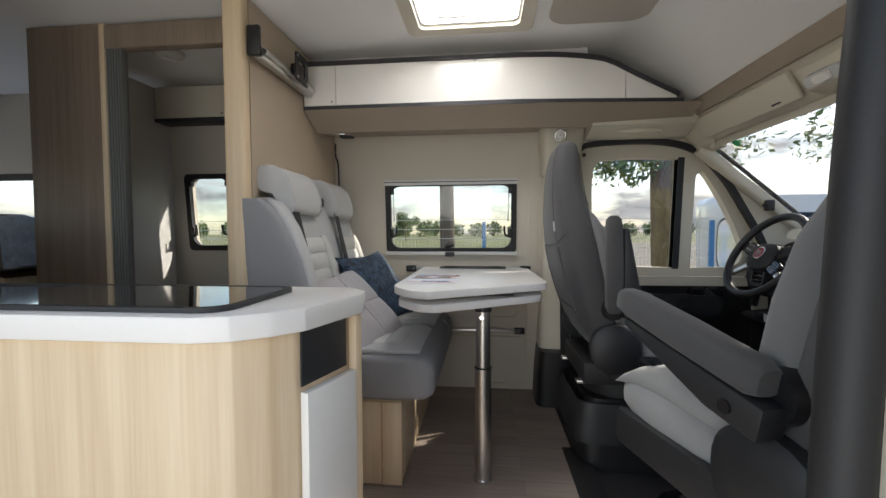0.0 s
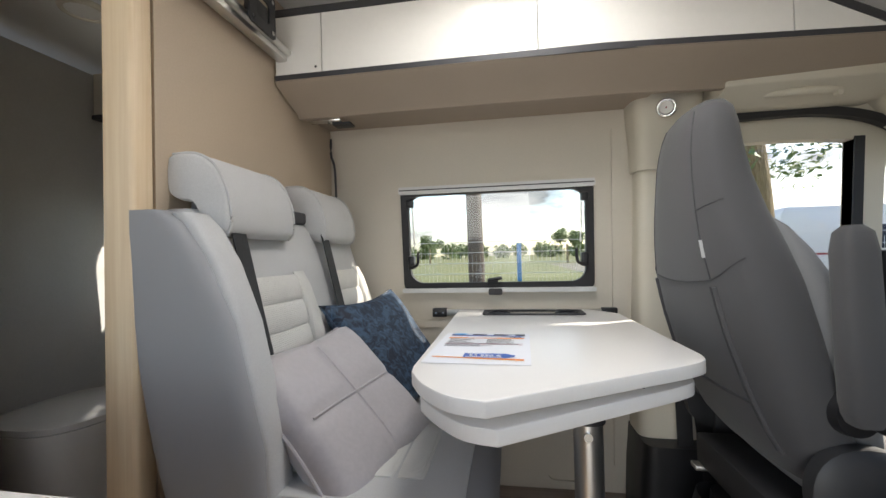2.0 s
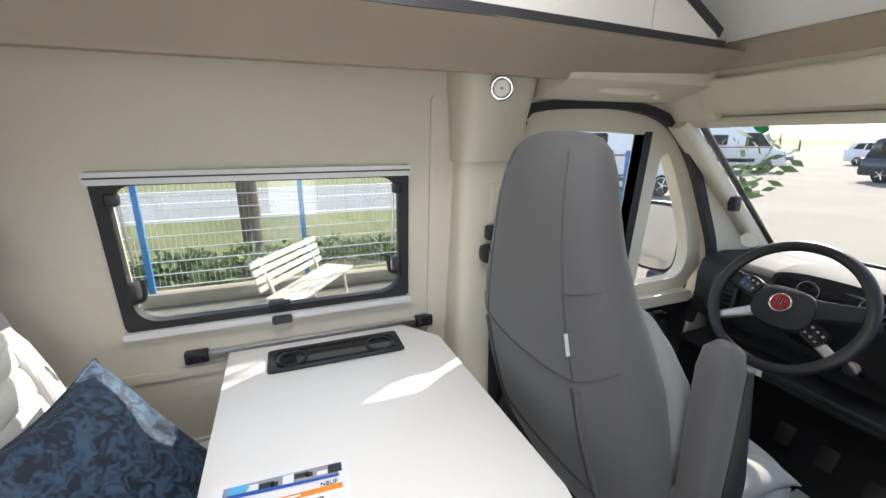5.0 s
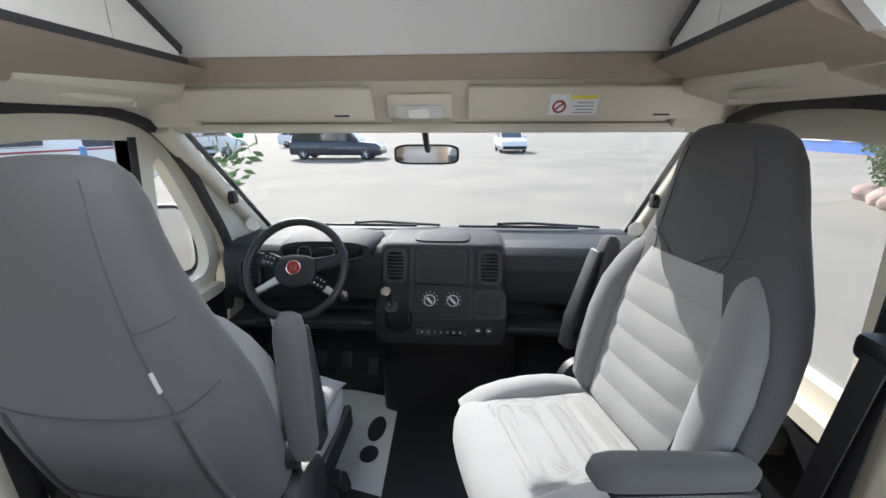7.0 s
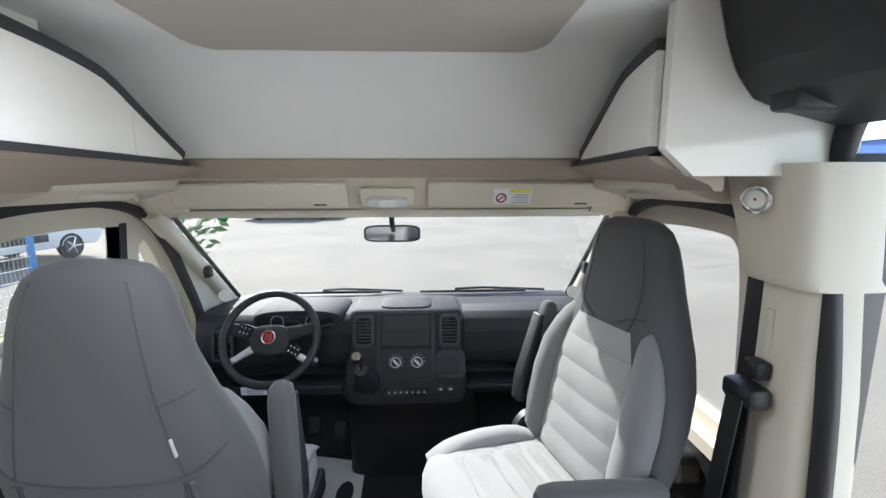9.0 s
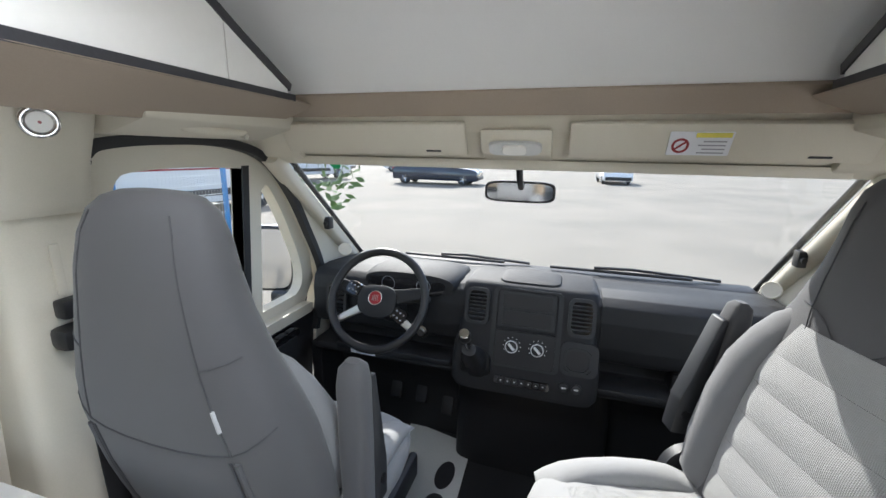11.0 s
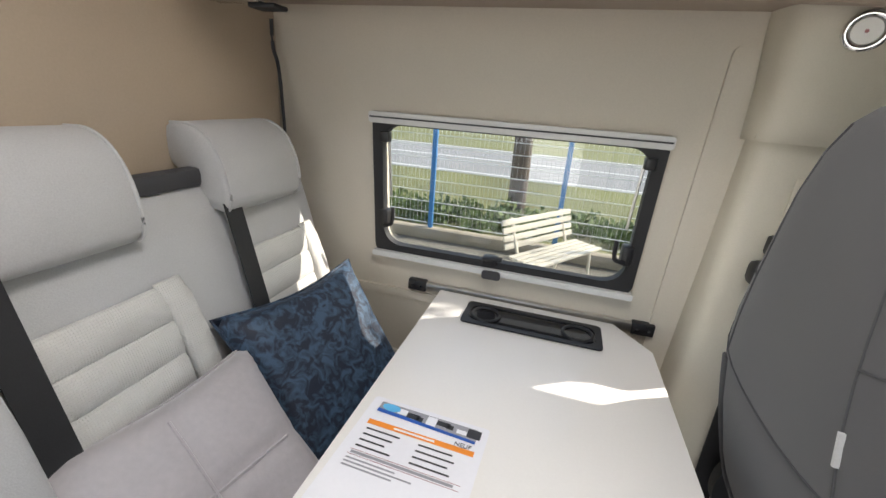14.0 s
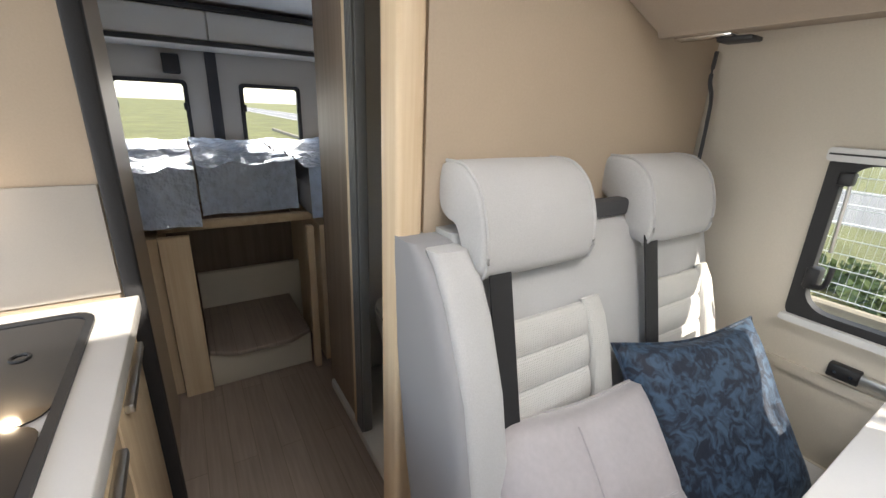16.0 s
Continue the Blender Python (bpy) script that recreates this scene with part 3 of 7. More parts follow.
def overhead(side, xs):
    def my(y):
        return y if side > 0 else 2 * YC - y
    t = thing("overhead_cabinet", "white gloss overhead cabinet with black edging above the " + ("window" if side > 0 else "sliding doorway"), "cabinet")
    top = [(p.x, p.y) for p in smooth_curve(CABTOP, 5)]

    def ztop(x):
        for (a, b), (c, d) in zip(top, top[1:]):
            if a <= x <= c:
                return b + (d - b) * (x - a) / (c - a + 1e-9)
        return top[-1][1]
    for a, c in zip(xs, xs[1:]):
        cuts = [a + (c - a) * k / 14 for k in range(15)]
        lo = [(x, 1.566) for x in cuts]
        hi = [(x, max(1.568, ztop(x) - 0.004)) for x in reversed(cuts)]
        dd = part("door", bm_plate([[(u + (0.002 if i == 0 else 0), v) for i, (u, v) in enumerate(lo)] + hi], lambda u, v, w: (min(max(u, a + 0.0015), c - 0.0015), my(cab_y(u) + 0.016 * w), v)), M_WHITE, t)
        if c < 1.35:
            part("lock", bm_cyl((c - 0.02, my(cab_y(c) - 0.002), 1.585), (c - 0.02, my(cab_y(c) + 0.004), 1.585), 0.004, seg=10), M_CHROME, dd)
    xa, xe = xs[0], xs[-1]
    tc = [(x, z + 0.008) for x, z in top if xa - 0.01 <= x]
    part("top_trim", bm_strip([(xa, tc[0][1])] + tc, 0.011, 0, lambda u, v, w: (u, my(cab_y(u) - 0.004 + 0.03 * w), v)), M_EDGE, t)
    part("bottom_trim", bm_strip([(xa, 1.556), (0.9 if xa < 0.9 else xa + 0.01, 1.556), (1.62, 1.556), (1.66, 1.556)], 0.010, 0, lambda u, v, w: (u, my(cab_y(u) - 0.004 + 0.03 * w), v)), M_EDGE, t)
    part("body", bm_prism([(my(1.52), 1.57), (my(1.52), CEIL - 0.002), (my(1.80), CEIL - 0.002), (my(1.80), 1.57)], 'x', xa, 1.24), M_WHITE, t)
    return t


overhead(1, [-0.125, 0.035, 0.705, 1.395, 1.63])
overhead(-1, [1.13, 1.395, 1.63])


def band(side, xa):
    def my(y):
        return y if side > 0 else 2 * YC - y
    b = bmesh.new()
    rows = []
    for x in (xa, 0.6 if xa < 0.6 else xa + 0.1, 1.0 if xa < 1 else xa + 0.2, 1.45, HX):
        k = max(0.0, x - 0.95) * 0.10
        prof = [(cab_y(x) - 0.006, 1.548), (cab_y(x) + 0.01, 1.535), (1.545 + k, 1.487), (1.555 + k, 1.474), (1.575 + k, 1.474), (1.575 + k, 1.53), (cab_y(x) + 0.03, 1.56)]
        rows.append([b.verts.new((x, my(y), z)) for y, z in prof])
    for r0, r1 in zip(rows, rows[1:]):
        n = len(r0)
        for i in range(n):
            b.faces.new((r0[i], r0[(i + 1) % n], r1[(i + 1) % n], r1[i]))
    b.faces.new(rows[0])
    b.faces.new(rows[-1])
    structure("trim_band_left" if side > 0 else "trim_band_right", b, M_TAUPE, "taupe moulded band under the overhead cabinets", "trim")


band(1, -0.125)
band(-1, 1.13)
structure("trim_band_front", bm_prism([(HX - 0.012, HZ - 0.003), (HX + 0.03, HZ + 0.03), (HX + 0.05, 1.52), (HX + 0.02, 1.512)], 'y', 0.09, 1.58, 0.003), M_TAUPE, "taupe moulded beam across the cab opening", "trim")
structure("ceiling_soffit", bm_prism([(1.578, 1.492), (1.84, 1.512), (1.84, 1.535), (1.578, 1.52)], 'x', -0.125, 1.09), M_TAUPE, "taupe soffit shelf over the window", "ceiling")

# ---- cab lining: side panels, pillars, header ----
DOOR_CURVE = [(1.262, 1.395), (1.30, 1.418), (1.45, 1.432), (1.68, 1.428), (1.86, 1.375), (2.004, 1.235), (2.12, 1.06), (2.215, 0.90), (2.235, 0.80), (2.20, 0.55)]
dc = [(p.x, p.y) for p in smooth_curve(DOOR_CURVE, 5)]


def cab_side(side):
    s = "left" if side > 0 else "right"
    # frame above and ahead of the door
    loop = [(1.07, 1.53), (1.07, 1.27), (1.255, 1.27)] + dc + [(2.20, 0.45), (2.62, 0.45), (2.62, 0.86), (2.26, 1.13), (1.90, 1.40), (1.80, 1.53)]
    structure("wall_cab_" + s, leanplate([loop], side, 0.075, 0.07), M_CAB, "cream plastic cab lining round the front door", "wall")
    structure("trim_door_seal_" + s, (lambda sd: bm_strip(dc, 0.014, 0, (lambda u, v, w: (u, yl(v) - 0.088 + 0.03 * w, v)) if sd > 0 else (lambda u, v, w: (u, yr(v) + 0.088 - 0.03 * w, v))))(side), M_RUBBER,
              "black rubber seal round the front door", "trim")
    # pillar behind the door
    def my(y):
        return y if side > 0 else 2 * YC - y
    pil = bm_loft([((1.17, my(1.86), z), hw, 0.085, (1, 0, 0), (0, 1, 0)) for z, hw in ((0.30, 0.115), (0.6, 0.105), (1.0, 0.095), (1.27, 0.092))], 24, 5)
    structure("pillar_" + s, pil, M_CAB, "cream plastic pillar cover behind the front seat", "wall")
    structure("pillar_base_" + s, bm_loft([((1.17, my(1.83), z), hw, 0.13, (1, 0, 0), (0, 1, 0)) for z, hw in ((-0.05, 0.14), (0.18, 0.13), (0.30, 0.118))], 24, 6), M_BLACK, "black lower pillar cover", "trim")
    hood = bm_loft([((1.165, my(1.832 - d), z), hw, 0.10, (1, 0, 0), (0, 1, 0)) for z, hw, d in ((1.265, 0.098, -0.02), (1.29, 0.10, 0.0), (1.38, 0.105, 0.015), (1.46, 0.115, 0.035), (1.53, 0.12, 0.05))], 24, 4.5)
    structure("pillar_hood_" + s, hood, M_CAB, "cream moulded pillar head", "wall")
    # header lining over the door
    structure("header_" + s, bm_prism([(my(1.70), 1.44), (my(1.575), 1.476), (my(1.57), 1.53), (my(1.80), 1.53), (my(1.80), 1.44)], 'x', 1.28, 1.78, 0.006), M_CAB, "cream headliner over the front door", "ceiling")
    sp_ = thing("spot_lamp", "round chrome-ringed spot lamp on the pillar head", "lamp", group="pillar spot lamps")
    c = Vector((1.147, my(1.686), 1.458))
    d = Vector((-0.35, -0.85 * side, -0.15)).normalized()
    part("lens", bm_cyl(c - d * 0.01, c + d * 0.012, 0.022, 0.020, 28), M_LAMPW, sp_, "white frosted lens")
    part("ring", bm_torus(c + d * 0.008, d, 0.0265, 0.006, 36, 10), M_CHROME, sp_, "polished chrome ring")
    part("dot", bm_cyl(c + d * 0.011, c + d * 0.0135, 0.003, seg=10), M_RED, sp_)
    gh = thing("grab_handle", "cream moulded grab handle on the headliner", "handle", group="grab handles")
    part("grip", bm_tube(smooth_curve([(1.42, my(1.66), 1.475), (1.44, my(1.635), 1.462), (1.53, my(1.615), 1.455), (1.62, my(1.635), 1.462), (1.64, my(1.66), 1.475)], 5), 0.013, 10), M_CAB, gh)
    part("hook", bm_cyl((1.62, my(1.64), 1.45), (1.62, my(1.62), 1.445), 0.008, seg=12), M_CAB, gh)


cab_side(1)
cab_side(-1)

# header above the windscreen, pillars beside it
structure("header_front", bm_prism([(1.775, 1.525), (1.80, 1.47), (1.87, 1.395), (1.93, 1.385), (1.93, 1.54), (1.80, 1.56)], 'y', 0.0, 1.67, 0.005), M_CAB, "cream headliner over the windscreen", "ceiling")
for s_, y0, y1 in (("left", 1.60, 1.80), ("right", -0.13, 0.07)):
    structure("header_corner_" + s_, bm_prism([(1.77, 1.535), (1.785, 1.455), (1.85, 1.385), (1.92, 1.36), (1.94, 1.54)], 'y', y0, y1, 0.006), M_CAB, "cream headliner corner above the windscreen pillar", "ceiling")
structure("trim_screen_top", bm_prism([(1.865, 1.392), (1.872, 1.362), (1.90, 1.372), (1.90, 1.39)], 'y', 0.02, 1.65, 0.002), M_CAB, "pale strip along the windscreen top", "trim")
for s, nm in ((1, "left"), (-1, "right")):
    def my(y, s=s):
        return y if s > 0 else 2 * YC - y
    P0, P1 = Vector((1.86, my(1.742), 1.385)), Vector((2.56, my(1.815), 0.83))
    structure("windscreen_pillar_" + nm, bm_loft([(P0.lerp(P1, k / 6), 0.030, 0.036, Vector((0.62, 0, 0.78)), (0, 1, 0)) for k in range(7)], 16, 3), M_CAB, "cream windscreen pillar lining", "wall")
    structure("trim_pillar_gasket_" + nm, bm_loft([(P0.lerp(P1, k / 6) + Vector((0.035, -0.034 * s, 0.02)), 0.011, 0.011, Vector((0.62, 0, 0.78)), (0, 1, 0)) for k in range(7)], 10, 2), M_RUBBER, "black windscreen gasket", "trim")
    hk = thing("pillar_clip", "small black clip on the windscreen pillar", "clip", group="pillar clips")
    q = Vector((2.205, my(1.735), 1.085))
    part("clip_body", bm_box(q.x - 0.02, q.x + 0.02, q.y - 0.014, q.y + 0.014, q.z - 0.028, q.z + 0.028, 0.005), M_BLACK, hk)
    part("clip_knob", bm_cyl((q.x - 0.03, q.y, q.z), (q.x - 0.015, q.y, q.z), 0.009, seg=12), M_BLACK, hk)
    tw = thing("tweeter_grille", "round cream tweeter grille on the pillar foot", "speaker", group="tweeters")
    q = Vector((2.33, my(1.73), 0.93))
    dd = Vector((-0.75, -0.5 * s, 0.5)).normalized()
    part("grille", bm_cyl(q, q + dd * 0.012, 0.03, 0.027, 24), M_CAB, tw)
    part("rim", bm_torus(q + dd * 0.01, dd, 0.03, 0.004, 28, 8), M_CAB, tw)

ws = thing("windscreen", "large clear raked windscreen", "window", kind="structure")
pane = part("pane", bm_prism([(1.885, 1.385), (2.57, 0.84), (2.574, 0.845), (1.889, 1.390)], 'y', -0.06, 1.73), M_GLASS, ws)
pane.visible_shadow = False
structure("trim_screen_base", bm_box(2.50, 2.62, -0.1, 1.77, 0.80, 0.865, 0.01), M_RUBBER, "black scuttle below the windscreen", "trim")
gs = thing("screen_sticker", "small green round sticker on the windscreen", "sticker")
part("disc", bm_cyl((1.905, 1.50, 1.362), (1.902, 1.50, 1.359), 0.02, seg=20), M_GREEN, gs)
# wipers
for y0, y1 in ((0.02, 0.75), (0.85, 1.5)):
    wp = thing("windscreen_wiper", "black windscreen wiper resting at the glass foot", "wiper", group="wipers")
    part("arm", bm_tube([(2.60, y0, 0.875), (2.565, (y0 + y1) / 2, 0.90), (2.56, y1 - 0.2, 0.895)], 0.007), M_BLACK, wp)
    part("blade", bm_box(2.553, 2.567, y0 + 0.12, y1, 0.875, 0.888, 0.003), M_RUBBER, wp)


# ---- front doors ----
def front_door(side, label):
    def f3(off, t):
        if side > 0:
            return lambda u, v, w: (u, yl(v) - off + t * w, v)
        return lambda u, v, w: (u, yr(v) + off - t * w, v)
    d = thing("door_1" if side > 0 else "door_2", label, "door", kind="structure")
    inset = [(1.262, 1.38), (1.262, 0.70), (2.17, 0.70), (2.235, 0.80)] + [(u, v) for u, v in reversed(dc) if v > 0.9]
    main = smooth_curve([(1.36, 0.76), (1.345, 1.1), (1.345, 1.25), (1.36, 1.325), (1.42, 1.347), (1.60, 1.352), (1.79, 1.342)], 4)
    main = [(p.x, p.y) for p in main] + [(1.79, 0.75)]
    quarter = [(p.x, p.y) for p in smooth_curve([(1.885, 0.75), (1.885, 1.20), (1.90, 1.265), (1.93, 1.265), (2.02, 1.13), (2.11, 0.96), (2.145, 0.86), (2.14, 0.79), (2.10, 0.755)], 4)]
    part("frame", bm_plate([inset, main, quarter], f3(0.03, 0.05)), M_CAB, d, "cream window frame")
    part("divider", bm_plate([[(1.79, 0.745), (1.822, 0.745), (1.822, 1.352), (1.79, 1.352)]], f3(0.034, 0.05)), M_RUBBER, d, "black window guide")
    g = part("pane", bm_plate([[(1.28, 0.70), (1.84, 0.70), (1.84, 1.36), (1.28, 1.36)]], f3(0.002, 0.004)), M_GLASS, d)
    g.visible_shadow = False
    g = part("pane", bm_plate([quarter], f3(0.002, 0.004)), M_GLASS, d)
    g.visible_shadow = False
    part("sill", bm_plate([rrect(1.27, 2.17, 0.655, 0.705, 0.015)], f3(0.075, 0.075)), M_CAB, d, "cream sill")
    part("card", bm_plate([[(1.27, -0.05), (2.2, -0.05), (2.2, 0.655), (1.27, 0.655)]], f3(0.06, 0.08)), M_BLACK, d, "black door card")
    part("armrest", bm_plate([rrect(1.45, 2.02, 0.50, 0.61, 0.04)], f3(0.12, 0.06)), M_DGREY, d)
    sw = part("switch_panel", bm_plate([rrect(1.86, 2.02, 0.60, 0.64, 0.012)], f3(0.115, 0.05)), M_GLOSSB, d)
    for k in range(2):
        part("switch", bm_plate([rrect(1.885 + 0.06 * k, 1.93 + 0.06 * k, 0.635, 0.648, 0.004)], f3(0.11, 0.02)), M_DGREY, sw)
    part("pull_handle", bm_plate([rrect(1.78, 1.85, 0.53, 0.60, 0.02), rrect(1.795, 1.835, 0.545, 0.585, 0.012)], f3(0.13, 0.012)), M_DGREY, d)
    part("screw_cap", bm_plate([rrect(1.285, 1.305, 1.365, 1.385, 0.0095)], f3(0.034, 0.004)), M_RUBBER, d)
    return d


front_door(1, "cream-framed driver's door with black lower card")
front_door(-1, "cream-framed passenger door with black lower card")

# black kick panels ahead of the front doors
for s_, y0, y1 in (("left", 1.78, 1.84), ("right", -0.17, -0.11)):
    structure("kick_panel_" + s_, bm_box(2.16, 2.62, y0, y1, -0.05, 0.50, 0.01), M_BLACK, "black kick panel ahead of the front door", "trim")

# outer mirrors
for s in (1, -1):
    em = thing("wing_mirror", "large black-cased wing mirror on the front door", "mirror", group="wing mirrors")
    def my(y, s=s):
        return y if s > 0 else 2 * YC - y
    c = Vector((2.24, my(2.10), 0.87))
    nrm = Vector((-1, -0.33 * s, 0.0)).normalized()
    side = Vector((0, 0, 1)).cross(nrm)
    part("case", bm_loft([(c - nrm * d, hw, hh, side, (0, 0, 1)) for d, hw, hh in ((0.0, 0.115, 0.17), (0.05, 0.115, 0.17), (0.10, 0.08, 0.13), (0.12, 0.03, 0.06))], 28, 4), M_CARW, em)
    part("rim", bm_loft([(c + nrm * d, hw, hh, side, (0, 0, 1)) for d, hw, hh in ((0.001, 0.115, 0.17), (0.006, 0.108, 0.163))], 28, 4), M_BLACK, em)
    part("glass", bm_loft([(c + nrm * d, hw, hh, side, (0, 0, 1)) for d, hw, hh in ((0.007, 0.10, 0.155), (0.009, 0.10, 0.155))], 28, 4), M_MIRROR, em, "mirror glass")
    part("bracket", bm_box(2.20, 2.28, my(2.10) - 0.2 if s > 0 else my(2.10), my(2.10) if s > 0 else my(2.10) + 0.2, 0.64, 0.71, 0.02), M_BLACK, em)

# sun visors, overhead console, mirror
for y0, y1 in ((0.99, 1.62), (0.02, 0.70)):
    vz = thing("sun_visor", "cream padded sun visor folded up over the windscreen", "sun visor", group="sun visors")
    part("pad", bm_prism([(1.760, 1.490), (1.780, 1.503), (1.834, 1.408), (1.816, 1.400)], 'y', y0, y1, 0.008), M_CAB, vz)
    part("clip", bm_box(1.805, 1.822, (y0 + 0.08), (y0 + 0.13), 1.412, 1.422, 0.003), M_DGREY, vz)
    if y0 < 0.5:
        lb = part("warning_label", bm_plate([rrect(0.318, 0.458, 1.415, 1.472, 0.003)], lambda u, v, w: (1.800 - (v - 1.425) * 0.60 - 0.004 * (1 - w), u, v)), M_PAPER, vz, "white airbag warning label")
        def on(u, v, w, o=0.005):
            return (1.800 - (v - 1.425) * 0.60 - o - 0.001 * (1 - w), u, v)
        part("label_band", bm_plate([[(0.323, 1.458), (0.40, 1.458), (0.40, 1.469), (0.323, 1.469)]], on), M_YEL, lb)
        rg = [(0.430 + 0.020 * math.cos(t), 1.438 + 0.018 * math.sin(t)) for t in [2 * math.pi * k / 24 for k in range(24)]]
        ri = [(0.430 + 0.014 * math.cos(t), 1.438 + 0.0125 * math.sin(t)) for t in [2 * math.pi * k / 24 for k in range(24)]]
        part("label_ring", bm_plate([rg, ri], on), M_RED, lb)
        part("label_bar", bm_plate([[(0.415, 1.447), (0.443, 1.425), (0.446, 1.429), (0.418, 1.451)]], on), M_RED, lb)
        for k in range(4):
            part("label_line", bm_plate([[(0.330, 1.420 + k * 0.009), (0.39 - 0.01 * (k % 2), 1.420 + k * 0.009), (0.39 - 0.01 * (k % 2), 1.423 + k * 0.009), (0.330, 1.423 + k * 0.009)]], on), M_INKG, lb)

oc = thing("overhead_console", "cream overhead console with reading lamp above the mirror", "console")
part("console_body", bm_prism([(1.755, 1.475), (1.80, 1.408), (1.88, 1.388), (1.88, 1.49)], 'y', 0.745, 0.945, 0.008), M_CAB, oc)
part("lamp_panel", bm_loft([((1.782, 0.845, 1.428), 0.075, 0.022, (0, 1, 0), (-0.55, 0, 0.83)), ((1.773, 0.845, 1.422), 0.072, 0.020, (0, 1, 0), (-0.55, 0, 0.83))], 28, 4), M_TILE, oc)
part("lamp_lens", bm_loft([((1.771, 0.845, 1.421), 0.034, 0.016, (0, 1, 0), (-0.55, 0, 0.83)), ((1.767, 0.845, 1.418), 0.032, 0.014, (0, 1, 0), (-0.55, 0, 0.83))], 24, 4), M_LAMPW, oc)
rm = thing("rear_view_mirror", "black-framed rear-view mirror hanging from the windscreen", "mirror")
part("stem", bm_tube(smooth_curve([(1.905, 0.845, 1.39), (1.93, 0.845, 1.34), (1.99, 0.845, 1.30)], 4), 0.011), M_BLACK, rm)
part("foot", bm_box(1.87, 1.93, 0.74, 0.945, 1.378, 1.392, 0.005), M_BLACK, rm)
part("housing", bm_loft([((1.99 + d, 0.85, 1.285), a, b, (0, 1, 0), (0, 0, 1)) for d, a, b in ((0.0, 0.118, 0.036), (0.015, 0.118, 0.036), (0.035, 0.085, 0.022))], 32, 4.5), M_BLACK, rm)
part("mirror_glass", bm_loft([((1.989, 0.85, 1.285), 0.110, 0.029, (0, 1, 0), (0, 0, 1)), ((1.986, 0.85, 1.285), 0.110, 0.029, (0, 1, 0), (0, 0, 1))], 32, 4.5), M_MIRROR, rm, "mirror glass")

# ---- living room window ----
def hinged_window(x0, x1, z0, z1, label, rails=True):
    w = thing("window_1" if rails else "window_2", label, "window", kind="structure")
    def f3(off, t):
        return lambda u, v, k: (u, yl(v) - off + t * k, v)
    part("window_frame", bm_plate([rrect(x0 - 0.018, x1 + 0.018, z0 - 0.016, z1 + 0.016, 0.03), rrect(x0 + 0.012, x1 - 0.012, z0 + 0.016, z1 - 0.012, 0.055)], f3(0.012, 0.030)), M_RUBBER, w, "black frame")
    g = part("pane", bm_plate([rrect(x0 - 0.01, x1 + 0.01, z0 - 0.01, z1 + 0.01, 0.05)], f3(-0.045, 0.005)), M_SMOKE, w, "slightly tinted acrylic pane")
    g.visible_shadow = False
    if rails:
        b = part("blind_cassette", bm_plate([rrect(x0 - 0.022, x1 + 0.022, z1 - 0.008, z1 + 0.022, 0.008)], f3(0.028, 0.026)), M_PIPE, w, "white blind cassette")
        part("groove", bm_plate([rrect(x0 - 0.018, x1 + 0.018, z1 + 0.006, z1 + 0.010, 0.001)], f3(0.030, 0.003)), M_SEAM, b)
        c = part("screen_cassette", bm_plate([rrect(x0 - 0.022, x1 + 0.022, z0 - 0.024, z0 - 0.006, 0.006)], f3(0.028, 0.026)), M_PIPE, w, "white lower rail")
        part("pull_tab", bm_plate([rrect(0.52, 0.575, z0 - 0.034, z0 - 0.008, 0.008)], f3(0.036, 0.01)), M_SEAM, c)
    for xx, sg in ((x0 + 0.018, 1), (x1 - 0.018, -1)):
        if rails:
            part("stay", bm_tube([(xx + sg * 0.008, yl(z1) + 0.005, z1 - 0.035), (xx + sg * 0.012, yl(z0 + .16) + 0.005, z0 + 0.17)], 0.004, 8), M_ALU, w, "metal stay")
        part("stay_pivot", bm_box(xx - 0.012, xx + 0.016, yl(z1) - 0.018, yl(z1) + 0.012, z1 - 0.06, z1 - 0.03, 0.005), M_BLACK, w)
        lt = part("latch", bm_box(xx - 0.014, xx + 0.014, yl(z0 + .1) - 0.028, yl(z0 + .1) + 0.012, z0 + 0.075, z0 + 0.13, 0.006), M_BLACK, w)
        part("latch_lever", bm_tube(smooth_curve([(xx + sg * 0.004, yl(z0 + .1) - 0.028, z0 + 0.085), (xx + sg * 0.03, yl(z0 + .1) - 0.034, z0 + 0.095), (xx + sg * 0.034, yl(z0 + .1) - 0.036, z0 + 0.145)], 4), 0.006, 8), M_BLACK, lt)
    if rails:
        lt = part("latch", bm_box(0.515, 0.56, yl(z0) - 0.026, yl(z0) + 0.01, z0 + 0.005, z0 + 0.032, 0.006), M_BLACK, w)
        part("latch_lever", bm_tube([(0.52, yl(z0) - 0.03, z0 + 0.026), (0.575, yl(z0) - 0.034, z0 + 0.034)], 0.007, 8), M_BLACK, lt)
    return w


